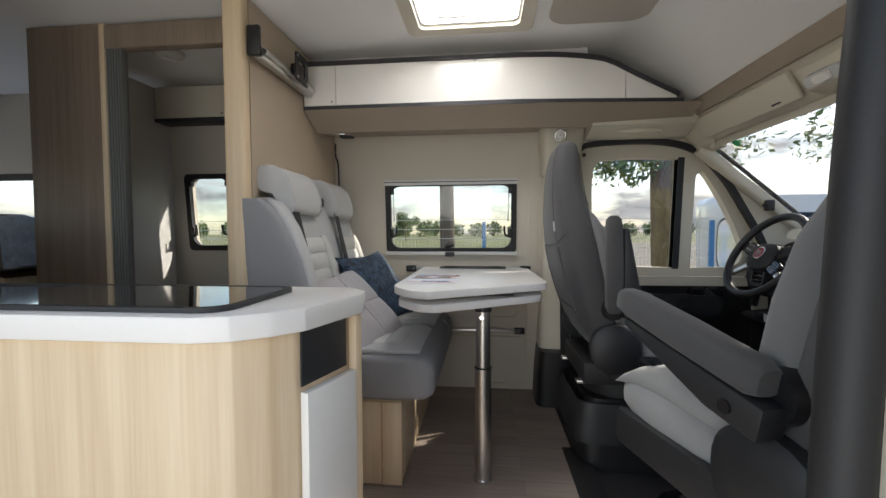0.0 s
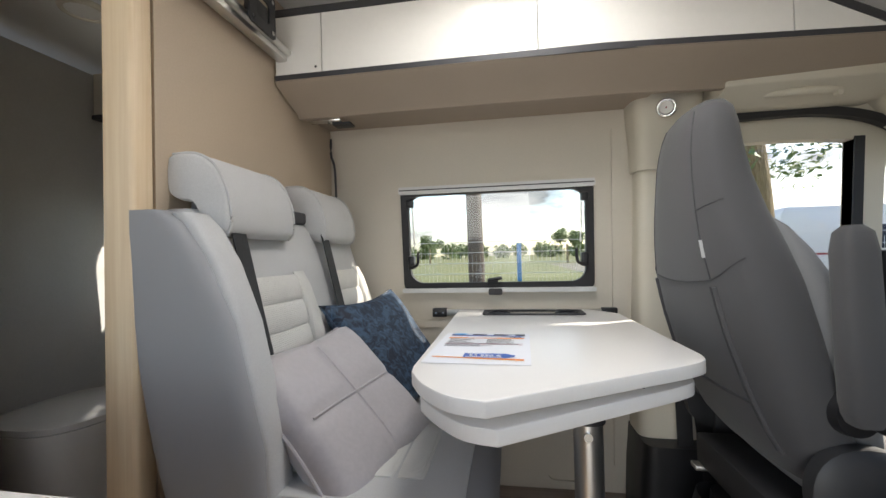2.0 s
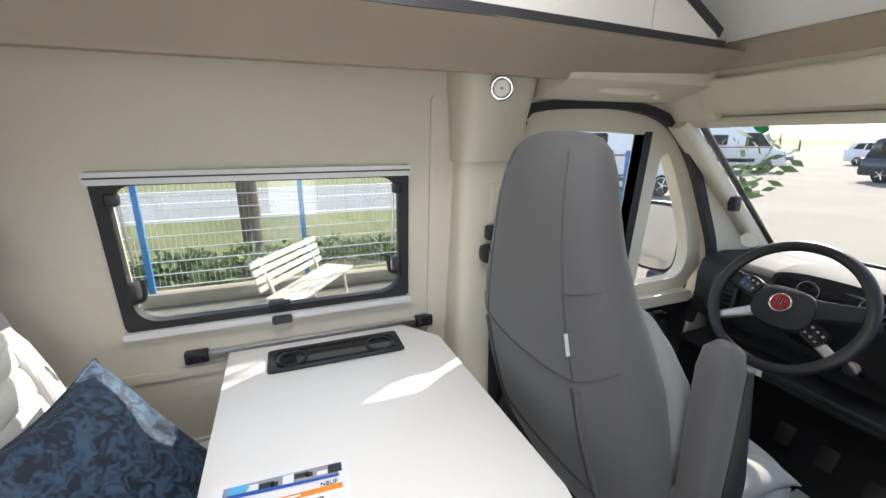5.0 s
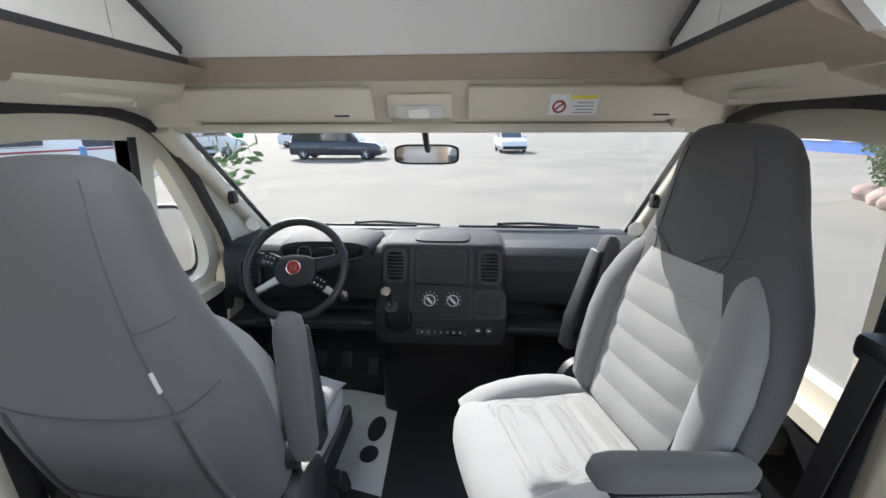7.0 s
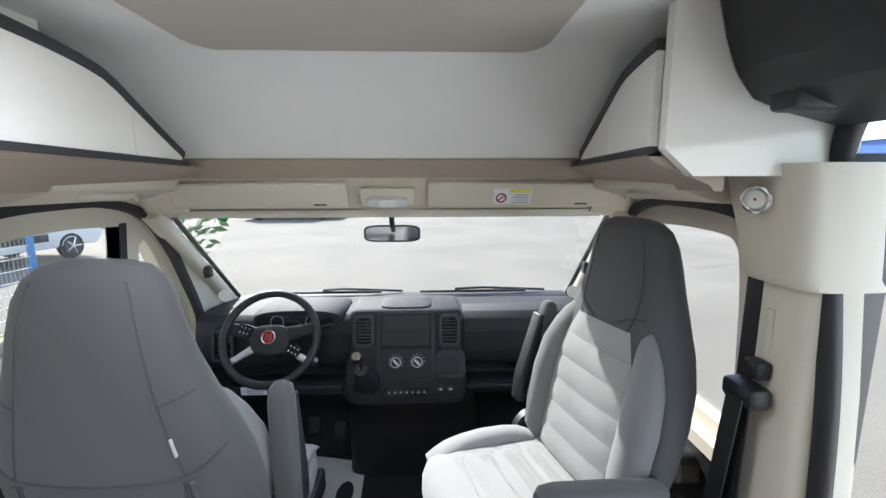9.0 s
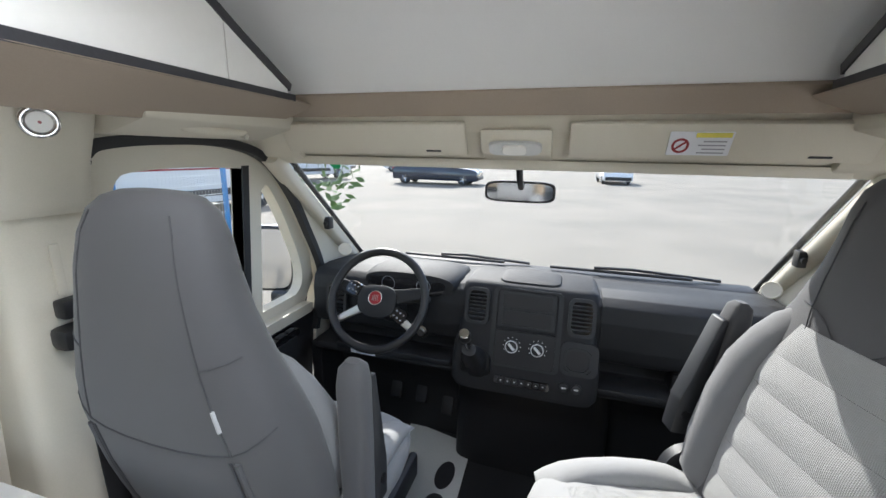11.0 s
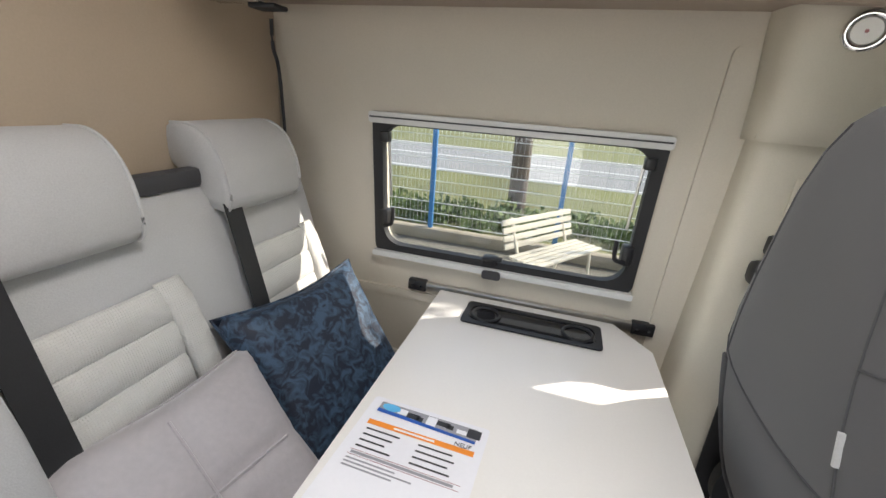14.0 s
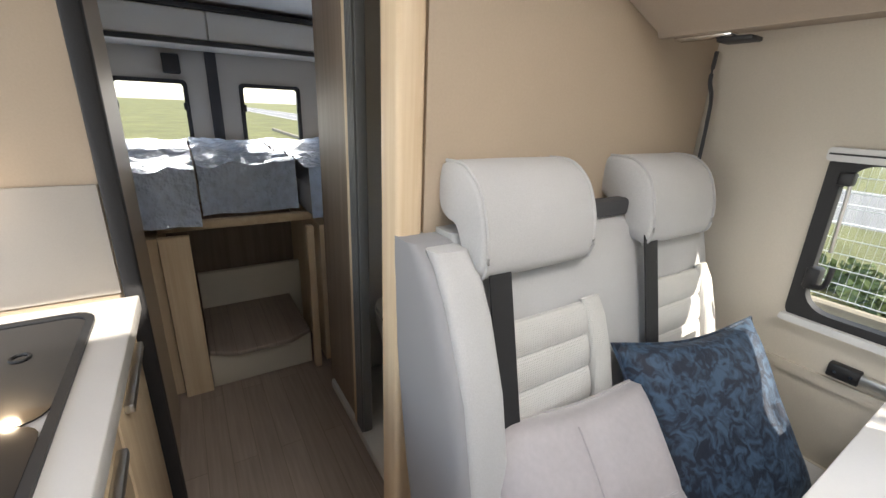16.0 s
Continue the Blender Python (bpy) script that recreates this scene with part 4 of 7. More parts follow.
hinged_window(*WIN, "black-framed hinged living room window with white blind rails")
hinged_window(*BWIN, "small black-framed washroom window with rounded corners", False)
bwn = thing("window_3", "dark-framed bedroom side window", "window", kind="structure")
part("window_frame", leanplate([rrect(RWIN[0] - 0.02, RWIN[1] + 0.02, RWIN[2] - 0.02, RWIN[3] + 0.02, 0.04), rrect(RWIN[0] + 0.02, RWIN[1] - 0.02, RWIN[2] + 0.02, RWIN[3] - 0.02, 0.04)], 1, 0.01, 0.04), M_RUBBER, bwn)
for k, (a, c) in enumerate(((0.26, 0.66), (1.01, 1.41))):
    rw = thing("window_%d" % (4 + k), "rear door window with thin black frame", "window", kind="structure")
    part("window_frame", bm_plate([rrect(a - 0.015, c + 0.015, 0.985, 1.415, 0.03), rrect(a + 0.012, c - 0.012, 1.012, 1.388, 0.02)], lambda u, v, w: (-2.968 - 0.03 * w, u, v)), M_RUBBER, rw)
    for yy in (a + 0.01, c - 0.01):
        part("latch", bm_box(-2.965, -2.94, yy - 0.012, yy + 0.012, 1.22, 1.27, 0.005), M_BLACK, rw)

# ---- dashboard ----
dash = thing("dashboard", "dark grey plastic dashboard across the cab", "dashboard")
prof = [(2.60, 0.85), (2.42, 0.872), (2.27, 0.884), (2.18, 0.878), (2.145, 0.855), (2.128, 0.80), (2.13, 0.70), (2.145, 0.64), (2.165, 0.622), (2.24, 0.615), (2.24, 0.545), (2.12, 0.532), (2.105, 0.515), (2.115, 0.495), (2.30, 0.47), (2.36, 0.30), (2.38, -0.03), (2.62, -0.03)]
part("main_body", bm_prism(prof, 'y', -0.115, 1.785, 0.008), M_DASH, dash)
# centre stack: a rounded console that swells at the gear lever and the cup holder
SX, SZ = (2.05, 2.14), (0.56, 0.88)


def stack_x(z):
    return SX[0] + (z - SZ[0]) / (SZ[1] - SZ[0]) * (SX[1] - SX[0])


part("stack_body", bm_loft([((stack_x(z) + 0.12 + d, 0.81, z), 0.12, hy, (1, 0, 0), (0, 1, 0)) for z, hy, d in
     ((0.478, 0.235, 0.03), (0.486, 0.268, 0.008), (0.51, 0.286, 0.0), (0.58, 0.290, 0.0), (0.65, 0.285, 0.0), (0.70, 0.272, 0.0), (0.74, 0.268, 0.0), (0.86, 0.268, 0.0), (0.89, 0.262, 0.006), (0.901, 0.245, 0.02))], 48, 9), M_DASH, dash)
part("stack_cap", bm_loft([((2.27, 0.81, z), a, b_, (1, 0, 0), (0, 1, 0)) for z, a, b_ in ((0.888, 0.10, 0.125), (0.908, 0.095, 0.12), (0.914, 0.07, 0.10))], 32, 5), M_DASH, dash)


def on_stack(u, v, o):
    """A point on the sloping face of the stack: u across, v 0..1 from foot to top, o proud."""
    p = Vector((SX[0], 0, SZ[0])).lerp(Vector((SX[1], 0, SZ[1])), v) if 0 <= v <= 1 else Vector((SX[0] + v * (SX[1] - SX[0]), 0, SZ[0] + v * (SZ[1] - SZ[0])))
    return Vector((p.x - o * 0.96, u, p.z + o * 0.28))


def stack_plate(y0, y1, v0, v1, r, o0, o1, hole=None):
    lp = [rrect(y0, y1, v0 * 0.332, v1 * 0.332, r)]
    if hole:
        lp.append(rrect(hole[0], hole[1], hole[2] * 0.332, hole[3] * 0.332, r * 0.7))
    return bm_plate(lp, lambda u, v, w: on_stack(u, v / 0.332, o1 + (o0 - o1) * w))


part("console_frame", stack_plate(0.672, 0.942, 0.10, 1.035, 0.02, -0.01, 0.006, (0.69, 0.924, 0.125, 1.01)), M_DGREY, dash)
part("side_frame", stack_plate(0.532, 0.668, 0.12, 0.50, 0.03, -0.01, 0.006, (0.555, 0.655, 0.16, 0.42)), M_DGREY, dash)
rad = part("radio_panel", stack_plate(0.697, 0.917, 0.575, 1.0, 0.008, 0.0, 0.012), M_DGREY, dash, "black radio blanking panel")
for v0, v1 in ((0.805, 0.965), (0.605, 0.765)):
    part("slot_frame", stack_plate(0.705, 0.908, v0 - 0.015, v1 + 0.015, 0.006, 0.012, 0.019, (0.714, 0.899, v0, v1)), M_DGREY, rad)
    part("slot", stack_plate(0.714, 0.899, v0, v1, 0.004, 0.01, 0.0125), M_BLACK, rad)
for y0 in (0.954, 0.553):
    v = part("air_vent", stack_plate(y0, y0 + 0.10, 0.56, 1.0, 0.028, -0.01, 0.016, (y0 + 0.013, y0 + 0.087, 0.60, 0.96)), M_DGREY, dash)
    part("vent_back", stack_plate(y0 + 0.012, y0 + 0.087, 0.60, 0.96, 0.012, -0.01, 0.003), M_GLOSSB, v)
    for k in range(7):
        part("slat", stack_plate(y0 + 0.012, y0 + 0.087, 0.64 + k * 0.045, 0.654 + k * 0.045, 0.001, 0.003, 0.013), M_BLACK, v)
clim = part("climate_panel", stack_plate(0.692, 0.922, 0.13, 0.535, 0.016, 0.0, 0.012), M_BLACK, dash, "black climate panel")
for yk in (0.853, 0.755):
    c = on_stack(yk, 0.36, 0.012)
    d = (on_stack(yk, 0.36, 1.012) - c).normalized()
    kn = part("climate_knob", bm_cyl(c, c + d * 0.022, 0.026, 0.023, 28, None, 0.002), M_BLACK, clim)
    part("dial_ring", bm_torus(c + d * 0.021, d, 0.0225, 0.0022, 32, 8), M_MARK, clim, "white dial ring")
    s_ = Vector((0, 1, 0)).lerp(Vector((0.3, 0, 0.95)), 0.5).normalized()
    part("knob_bar", bm_tube([c + d * 0.026 - s_ * 0.016, c + d * 0.026 + s_ * 0.016], 0.0055, 8), M_MARK, clim, "white pointer")
    for k in range(9):
        t = radians(-30 + k * 30)
        e = c + Vector((0, 1, 0)) * 0.033 * math.cos(t) + Vector((0.31, 0, 0.95)) * 0.033 * math.sin(t)
        part("dial_mark", bm_cyl(e, e + d * 0.0015, 0.0022, seg=8), M_MARK, clim)
row = part("switch_row", stack_plate(0.70, 0.912, -0.10, -0.01, 0.008, 0.0, 0.008), M_GLOSSB, dash, "row of small black switches")
for k in range(7):
    part("switch", stack_plate(0.712 + k * 0.027, 0.734 + k * 0.027, -0.085, -0.025, 0.003, 0.007, 0.011), M_BLACK, row)
    part("switch_mark", stack_plate(0.720 + k * 0.027, 0.726 + k * 0.027, -0.06, -0.05, 0.0005, 0.011, 0.0115), M_MARK, row)
cup = part("cup_recess", stack_plate(0.553, 0.657, 0.15, 0.44, 0.04, 0.0, 0.010, (0.563, 0.647, 0.18, 0.41)), M_DGREY, dash)
part("cup_back", stack_plate(0.563, 0.647, 0.18, 0.41, 0.03, 0.001, 0.003), M_BLACK, cup)
for yk in (0.648, 0.603):
    c = on_stack(yk, -0.02, 0.0)
    d = (on_stack(yk, -0.02, 1) - c).normalized()
    so = part("power_socket", bm_cyl(c, c + d * 0.014, 0.019, 0.017, 20, None, 0.002), M_DGREY, dash)
    part("socket_mark", bm_box(c.x + d.x * 0.0145 - 0.001, c.x + d.x * 0.0145, yk - 0.008, yk + 0.008, c.z + d.z * 0.014 - 0.003, c.z + d.z * 0.014 + 0.003), M_MARK, so)
# gear lever on the stack
gl = thing("gear_lever", "gear lever with chrome-topped knob and black leather boot", "gear lever")
gc = Vector((1.875, 0.997, 0.790))
part("boot", bm_loft([((2.06, 0.985, 0.585), 0.05, 0.055, (0, 1, 0), (0.3, 0, 0.95)), ((2.02, 0.988, 0.63), 0.042, 0.046, (0, 1, 0), (0.4, 0, 0.9)), ((1.99, 0.99, 0.655), 0.045, 0.04, (0, 1, 0), (0.5, 0, 0.85)), ((1.945, 0.995, 0.70), 0.026, 0.022, (0, 1, 0), (0.6, 0, 0.8))], 22, 2.4), M_RUBBER, gl)
part("stem", bm_cyl((1.96, 0.993, 0.685), (1.90, 0.997, 0.765), 0.012), M_CHROME, gl)
part("knob", bm_loft([(gc + Vector((0.02, 0, -0.03)) + Vector((-0.55, 0, 0.83)) * h, r, r, (0, 1, 0), (0.83, 0, 0.55)) for h, r in ((0.0, 0.012), (0.01, 0.021), (0.03, 0.024), (0.044, 0.019))], 24, 2), M_BLACK, gl)
part("knob_cap", bm_loft([(gc + Vector((0.02, 0, -0.03)) + Vector((-0.55, 0, 0.83)) * h, r, r, (0, 1, 0), (0.83, 0, 0.55)) for h, r in ((0.044, 0.020), (0.048, 0.018))], 24, 2), M_CHROME, gl, "chrome shift-pattern cap")
part("gear_housing", bm_box(2.03, 2.12, 0.93, 1.05, 0.55, 0.63, 0.015), M_BLACK, gl)
# side vents, glovebox, passenger airbag lid
for y0 in (-0.035, 1.605):
    v = part("air_vent", bm_plate([rrect(y0, y0 + 0.10, 0.68, 0.83, 0.02), rrect(y0 + 0.012, y0 + 0.088, 0.695, 0.815, 0.012)], lambda u, v, w: (2.098 + (v - 0.68) * 0.16 + 0.05 * w, u, v)), M_DGREY, dash)
    for k in range(6):
        part("slat", bm_box(2.108 + k * 0.004, 2.134 + k * 0.004, y0 + 0.012, y0 + 0.088, 0.705 + k * 0.02, 0.711 + k * 0.02), M_BLACK, v)
part("airbag_lid", bm_prism([(2.29, 0.888), (2.18, 0.884), (2.139, 0.858), (2.121, 0.80), (2.123, 0.70), (2.136, 0.645), (2.16, 0.66), (2.29, 0.84)], 'y', 0.095, 0.535, 0.005), M_DASH, dash)
part("glovebox_shelf", bm_box(2.095, 2.22, 0.08, 0.53, 0.520, 0.545, 0.006), M_DGREY, dash)
part("shelf_divider", bm_box(2.15, 2.25, 0.24, 0.265, 0.54, 0.62, 0.005), M_BLACK, dash)
part("lower_shelf", bm_box(2.10, 2.22, 1.11, 1.66, 0.525, 0.55, 0.006), M_DGREY, dash)
part("lower_bin", bm_loft([((2.33, 0.78, z), 0.06 + 0.02 * k, 0.34, (1, 0, 0), (0, 1, 0)) for k, z in enumerate((0.42, 0.36, 0.2, -0.02))], 24, 5), M_BLACK, dash)
for yk in (0.75, 1.0, 0.55):
    part("cup_ring", bm_torus((2.27, yk, 0.30), (-1, 0, 0.25), 0.035, 0.005, 24, 6), M_DGREY, dash)
# instrument cluster
cl = part("cluster_hood", bm_loft([((x, 1.31, z), hw, hh, (0, 1, 0), (0, 0, 1)) for x, z, hw, hh in ((2.48, 0.850, 0.19, 0.03), (2.36, 0.868, 0.215, 0.046), (2.24, 0.872, 0.218, 0.052), (2.15, 0.868, 0.21, 0.052), (2.125, 0.866, 0.20, 0.046))], 36, 2.7), M_DASH, dash)
part("cluster_face", bm_loft([((2.124, 1.32, 0.860), 0.175, 0.038, (0, 1, 0), (0.2, 0, 1)), ((2.120, 1.32, 0.860), 0.175, 0.038, (0, 1, 0), (0.2, 0, 1))], 32, 3.0), M_GLOSSB, cl)
for yk in (1.40, 1.24):
    part("dial", bm_torus((2.119, yk, 0.860), (-1, 0, 0.1), 0.030, 0.0014, 32, 6), M_INKG, cl)

# steering wheel and column
stw = thing("steering_wheel", "black leather steering wheel with round red badge", "steering wheel")
wc = Vector((1.955, 1.37, 0.848))
ax = Vector((-0.86, -0.03, 0.50)).normalized()
up = (Vector((0, 0, 1)) - ax * ax.z).normalized()
rt = Vector((0, -1, 0))
part("rim", bm_torus(wc, ax, 0.193, 0.0165, 56, 12), M_BLACK, stw, "thick black rim")
part("hub", bm_loft([(wc + ax * h - up * 0.008, a, b, rt, up) for h, a, b in ((-0.05, 0.05, 0.05), (-0.015, 0.082, 0.066), (0.008, 0.080, 0.062), (0.02, 0.055, 0.042))], 32, 2.7), M_DASH, stw)
part("badge", bm_cyl(wc + ax * 0.017 - up * 0.0, wc + ax * 0.026, 0.026, 0.025, 32), M_RED, stw, "round red badge")
part("badge_ring", bm_torus(wc + ax * 0.024, ax, 0.027, 0.0025, 36, 8), M_CHROME, stw, "chrome badge ring")
for k in range(4):
    c = wc + ax * 0.0265 + rt * (-0.0105 + 0.007 * k)
    part("badge_bar", bm_tube([c - up * 0.012, c + up * 0.012], 0.0014, 6), M_CHROME, stw)
for sgn in (1, -1):
    for lo, wdt, mt in ((0.25, 0.026, M_DASH), (-0.62, 0.016, M_ALU)):
        d = (rt * sgn + up * lo).normalized()
        part("spoke", bm_loft([(wc - ax * (0.012 - 0.008 * h) + d * h2, wdt * f, 0.010, d.cross(ax), ax) for h, h2, f in ((0, 0.05, 1.3), (0, 0.11, 1.0), (0, 0.185, 0.9))], 14, 3), mt, stw)
    d = (rt * sgn + up * (0.30 if sgn < 0 else -0.52)).normalized()
    c = wc + d * 0.115 + ax * 0.0
    bt = part("button_pod", bm_loft([(c - ax * 0.01, 0.033, 0.028, d, d.cross(ax)), (c + ax * 0.004, 0.03, 0.025, d, d.cross(ax))], 20, 4), M_GLOSSB, stw)
    for a_ in (-1, 0, 1):
        for b_ in (-1, 1):
            e = c + ax * 0.004 + d * a_ * 0.017 + d.cross(ax) * b_ * 0.011
            part("button", bm_cyl(e, e + ax * 0.003, 0.0035, seg=8), M_INKG, bt)
col = part("column", bm_loft([(wc - ax * h, a, b, rt, up) for h, a, b in ((0.04, 0.055, 0.05), (0.1, 0.065, 0.06), (0.24, 0.06, 0.06))], 20, 4), M_BLACK, stw)
for sgn in (1, -1):
    part("stalk", bm_cyl(wc - ax * 0.06 + rt * sgn * 0.05, wc - ax * 0.045 + rt * sgn * 0.20 + up * 0.03, 0.008, 0.011, 12), M_DGREY, stw)
part("ignition", bm_cyl(wc - ax * 0.13 - up * 0.09 + rt * 0.17, wc - ax * 0.10 - up * 0.09 + rt * 0.17, 0.022, 0.02, 20), M_CHROME, stw)
lbl = thing("column_label", "small white label under the steering column", "label")
part("label_card", bm_prism([(2.098, 0.515), (2.094, 0.555), (2.092, 0.555), (2.096, 0.515)], 'y', 1.46, 1.58), M_PAPER, lbl)
for k in range(3):
    part("label_line", bm_box(2.0905, 2.092, 1.475, 1.55, 0.523 + k * 0.009, 0.527 + k * 0.009), M_INKG, lbl)
# pedals and foot paper
for y, h in ((1.19, 0.16), (1.33, 0.2), (1.47, 0.2)):
    pd = thing("pedal", "black rubber foot pedal on a metal arm", "pedal", group="pedals")
    part("pad", moved(bm_box(-0.012, 0.012, -0.03, 0.03, -0.05, 0.05, 0.008), pose(2.36, y, h, 0, 25, 0)), M_RUBBER, pd)
    part("arm", bm_cyl((2.37, y, h), (2.44, y, 0.42), 0.01), M_BLACK, pd)
fp = thing("foot_paper", "white protective paper mat with black shoe prints", "mat")
part("sheet", bm_plate([[(1.72, 1.02), (2.32, 1.05), (2.40, 1.40), (1.80, 1.36)]], lambda u, v, w: (u, v, -0.016 + 0.002 * (1 - w))), M_MAT, fp)
for cx, cy in ((2.02, 1.12), (1.98, 1.30)):
    for dx, ln in ((0.07, 0.085), (-0.09, 0.05)):
        part("shoe_print", bm_plate([[(cx + dx + ln * math.cos(t), cy + 0.042 * math.sin(t)) for t in [2 * math.pi * k / 24 for k in range(24)]]], lambda u, v, w: (u, v, -0.0125 + 0.001 * (1 - w))), M_INK, fp)


# ---- front seats ----
def cab_seat(label, at, rz, arms):
    """A high-backed cab seat that faces its own +x; arms: (side, pitch) with pitch 90 folded up."""
    s = thing("cab_seat", label, "seat", "cab seats", at=at, rz=rz)
    R = [(0.48, -0.10, 0.22, 0.06), (0.52, -0.115, 0.245, 0.078), (0.58, -0.135, 0.262, 0.090), (0.68, -0.165, 0.268, 0.097), (0.80, -0.195, 0.270, 0.10), (0.90, -0.217, 0.262, 0.098), (0.98, -0.233, 0.240, 0.090), (1.06, -0.246, 0.208, 0.080), (1.14, -0.254, 0.180, 0.071),
         (1.21, -0.257, 0.162, 0.065), (1.27, -0.254, 0.148, 0.058), (1.31, -0.250, 0.130, 0.048), (1.332, -0.247, 0.104, 0.034), (1.342, -0.245, 0.07, 0.018), (1.345, -0.244, 0.03, 0.006)]
    part("backrest", bm_loft([((x, 0, z), hw, hd, (0, 1, 0), (1, 0, 0)) for z, x, hw, hd in R], 40, 2.8), M_SEAT, s, "smooth grey shell")
    # back pocket and seams on the rear face
    def rear(y, z, o=0.0):
        for (z0, x0, h0, d0), (z1, x1, h1, d1) in zip(R, R[1:]):
            if z0 <= z <= z1:
                k = (z - z0) / (z1 - z0)
                x, hw, hd = x0 + (x1 - x0) * k, h0 + (h1 - h0) * k, d0 + (d1 - d0) * k
                q = max(0.0, 1 - abs(y / hw) ** 2.8) ** (1 / 2.8)
                return (x - hd * q - o, y, z)
        return (R[-1][1], y, z)
    def front(y, z, o=0.0):
        x, _, _ = rear(y, z)
        for (z0, x0, h0, d0), (z1, x1, h1, d1) in zip(R, R[1:]):
            if z0 <= z <= z1:
                k = (z - z0) / (z1 - z0)
                xc = x0 + (x1 - x0) * k
                return (2 * xc - x + o, y, z)
        return (x + o, y, z)
    for sg in (1, -1):
        # raised piping down the sides of the back pocket
        part("piping", bm_tube([rear(sg * (0.176 + 0.05 * (0.90 - z)), z, 0.001) for z in (0.54, 0.60, 0.66, 0.72, 0.78, 0.84, 0.89)], 0.006, 8), M_SEAT, s)
        part("seam", bm_tube([rear(sg * (0.162 + 0.05 * (0.90 - z)), z, 0.0006) for z in (0.54, 0.60, 0.66, 0.72, 0.78, 0.84, 0.89)], 0.0025, 6), M_SEAM, s)
        part("seam", bm_tube([rear(sg * y, z, 0.0008) for y, z in ((0.168, 0.905), (0.158, 0.95), (0.147, 1.0), (0.137, 1.05), (0.128, 1.10), (0.120, 1.15), (0.113, 1.20), (0.106, 1.24), (0.099, 1.28), (0.088, 1.31))], 0.0015, 6), M_SEAM, s)
        part("seam", bm_tube([rear(sg * y, z, 0.0008) for y, z in ((0.134, 1.065), (0.155, 1.070), (0.178, 1.078), (0.192, 1.085))], 0.0015, 6), M_SEAM, s)
        part("seam", bm_tube([rear(sg * y, z, 0.0008) for y, z in ((0.168, 0.905), (0.195, 0.918), (0.220, 0.938), (0.238, 0.955))], 0.0015, 6), M_SEAM, s)
    part("pocket_edge", bm_tube([rear(y, 0.905 - 0.012 * math.cos(y * 9.3), 0.0008) for y in (-0.168, -0.12, -0.06, 0.0, 0.06, 0.12, 0.168)], 0.0018, 6), M_SEAM, s)
    part("pocket_hem", bm_tube([rear(y, 0.64, 0.001) for y in (-0.17, -0.1, 0.0, 0.1, 0.17)], 0.004, 6), M_SEAM, s)
    part("tag", bm_plate([[(-0.160, 0.955), (-0.157, 0.955), (-0.150, 0.995), (-0.153, 0.995)]], lambda u, v, w: (rear(u, v)[0] - 0.006 * (1 - w), u, v)), M_CLOTH, s, "small pale tag")
    # ribbed cloth insert on the front: four cushions, with bolsters beside
    for k in range(6):
        z0 = 0.56 + k * 0.078
        b = bmesh.new()
        rows = []
        for i in range(7):
            t = i / 6
            z = z0 + 0.0775 * t
            o = 0.007 * math.sin(math.pi * (0.06 + 0.88 * t))
            hw = 0.150 + 0.018 * min(1.0, (z - 0.56) / 0.2) - max(0.0, z - 0.90) * 0.42
            rows.append([b.verts.new(front(-hw + 2 * hw * j / 12, z, 0.003 + o * (1 - (abs(j - 6) / 6) ** 6))) for j in range(13)])
        for r0, r1 in zip(rows, rows[1:]):
            for j in range(12):
                b.faces.new((r0[j], r0[j + 1], r1[j + 1], r1[j]))
        part("rib_cushion", b, M_INS_DIM, s, "pale ribbed cloth", 60)
    for sg in (1, -1):
        part("bolster", bm_loft([(Vector(front(sg * yy, z, oo)), ww, dd, (0.25, sg, 0), (1, -0.25 * sg, 0)) for z, yy, oo, ww, dd in ((0.53, 0.195, -0.01, 0.03, 0.012), (0.58, 0.205, 0.0, 0.046, 0.034), (0.68, 0.213, 0.004, 0.052, 0.046), (0.80, 0.214, 0.004, 0.052, 0.048), (0.90, 0.205, 0.002, 0.050, 0.042), (0.97, 0.185, -0.002, 0.044, 0.030), (1.02, 0.165, -0.006, 0.034, 0.014), (1.04, 0.155, -0.01, 0.02, 0.004))], 24, 2.1), M_SEAT_LIT, s)
        part("seam", bm_tube([front(sg * y, z, 0.003) for y, z in ((0.10, 1.02), (0.112, 1.06), (0.116, 1.12), (0.112, 1.18), (0.104, 1.24), (0.09, 1.29))], 0.0016, 6), M_SEAM, s)
        part("seam", bm_tube([front(sg * y, z, 0.003) for y, z in ((0.0, 1.0), (0.03, 1.02), (0.06, 1.045), (0.10, 1.065), (0.14, 1.07))], 0.0016, 6), M_SEAM, s)
    # cushion
    part("cushion", bm_loft([((x, 0, z), hw, hh, (0, 1, 0), (0.0, 0, 1)) for x, z, hw, hh in ((-0.10, 0.475, 0.22, 0.05), (-0.06, 0.48, 0.245, 0.072), (0.06, 0.485, 0.262, 0.078), (0.18, 0.492, 0.268, 0.080), (0.26, 0.495, 0.262, 0.076), (0.315, 0.495, 0.245, 0.068), (0.35, 0.492, 0.218, 0.056), (0.375, 0.488, 0.18, 0.042), (0.39, 0.484, 0.13, 0.026), (0.396, 0.482, 0.07, 0.012))], 44, 2.9), M_CLOTH_DIM, s, "pale grey cloth cushion")
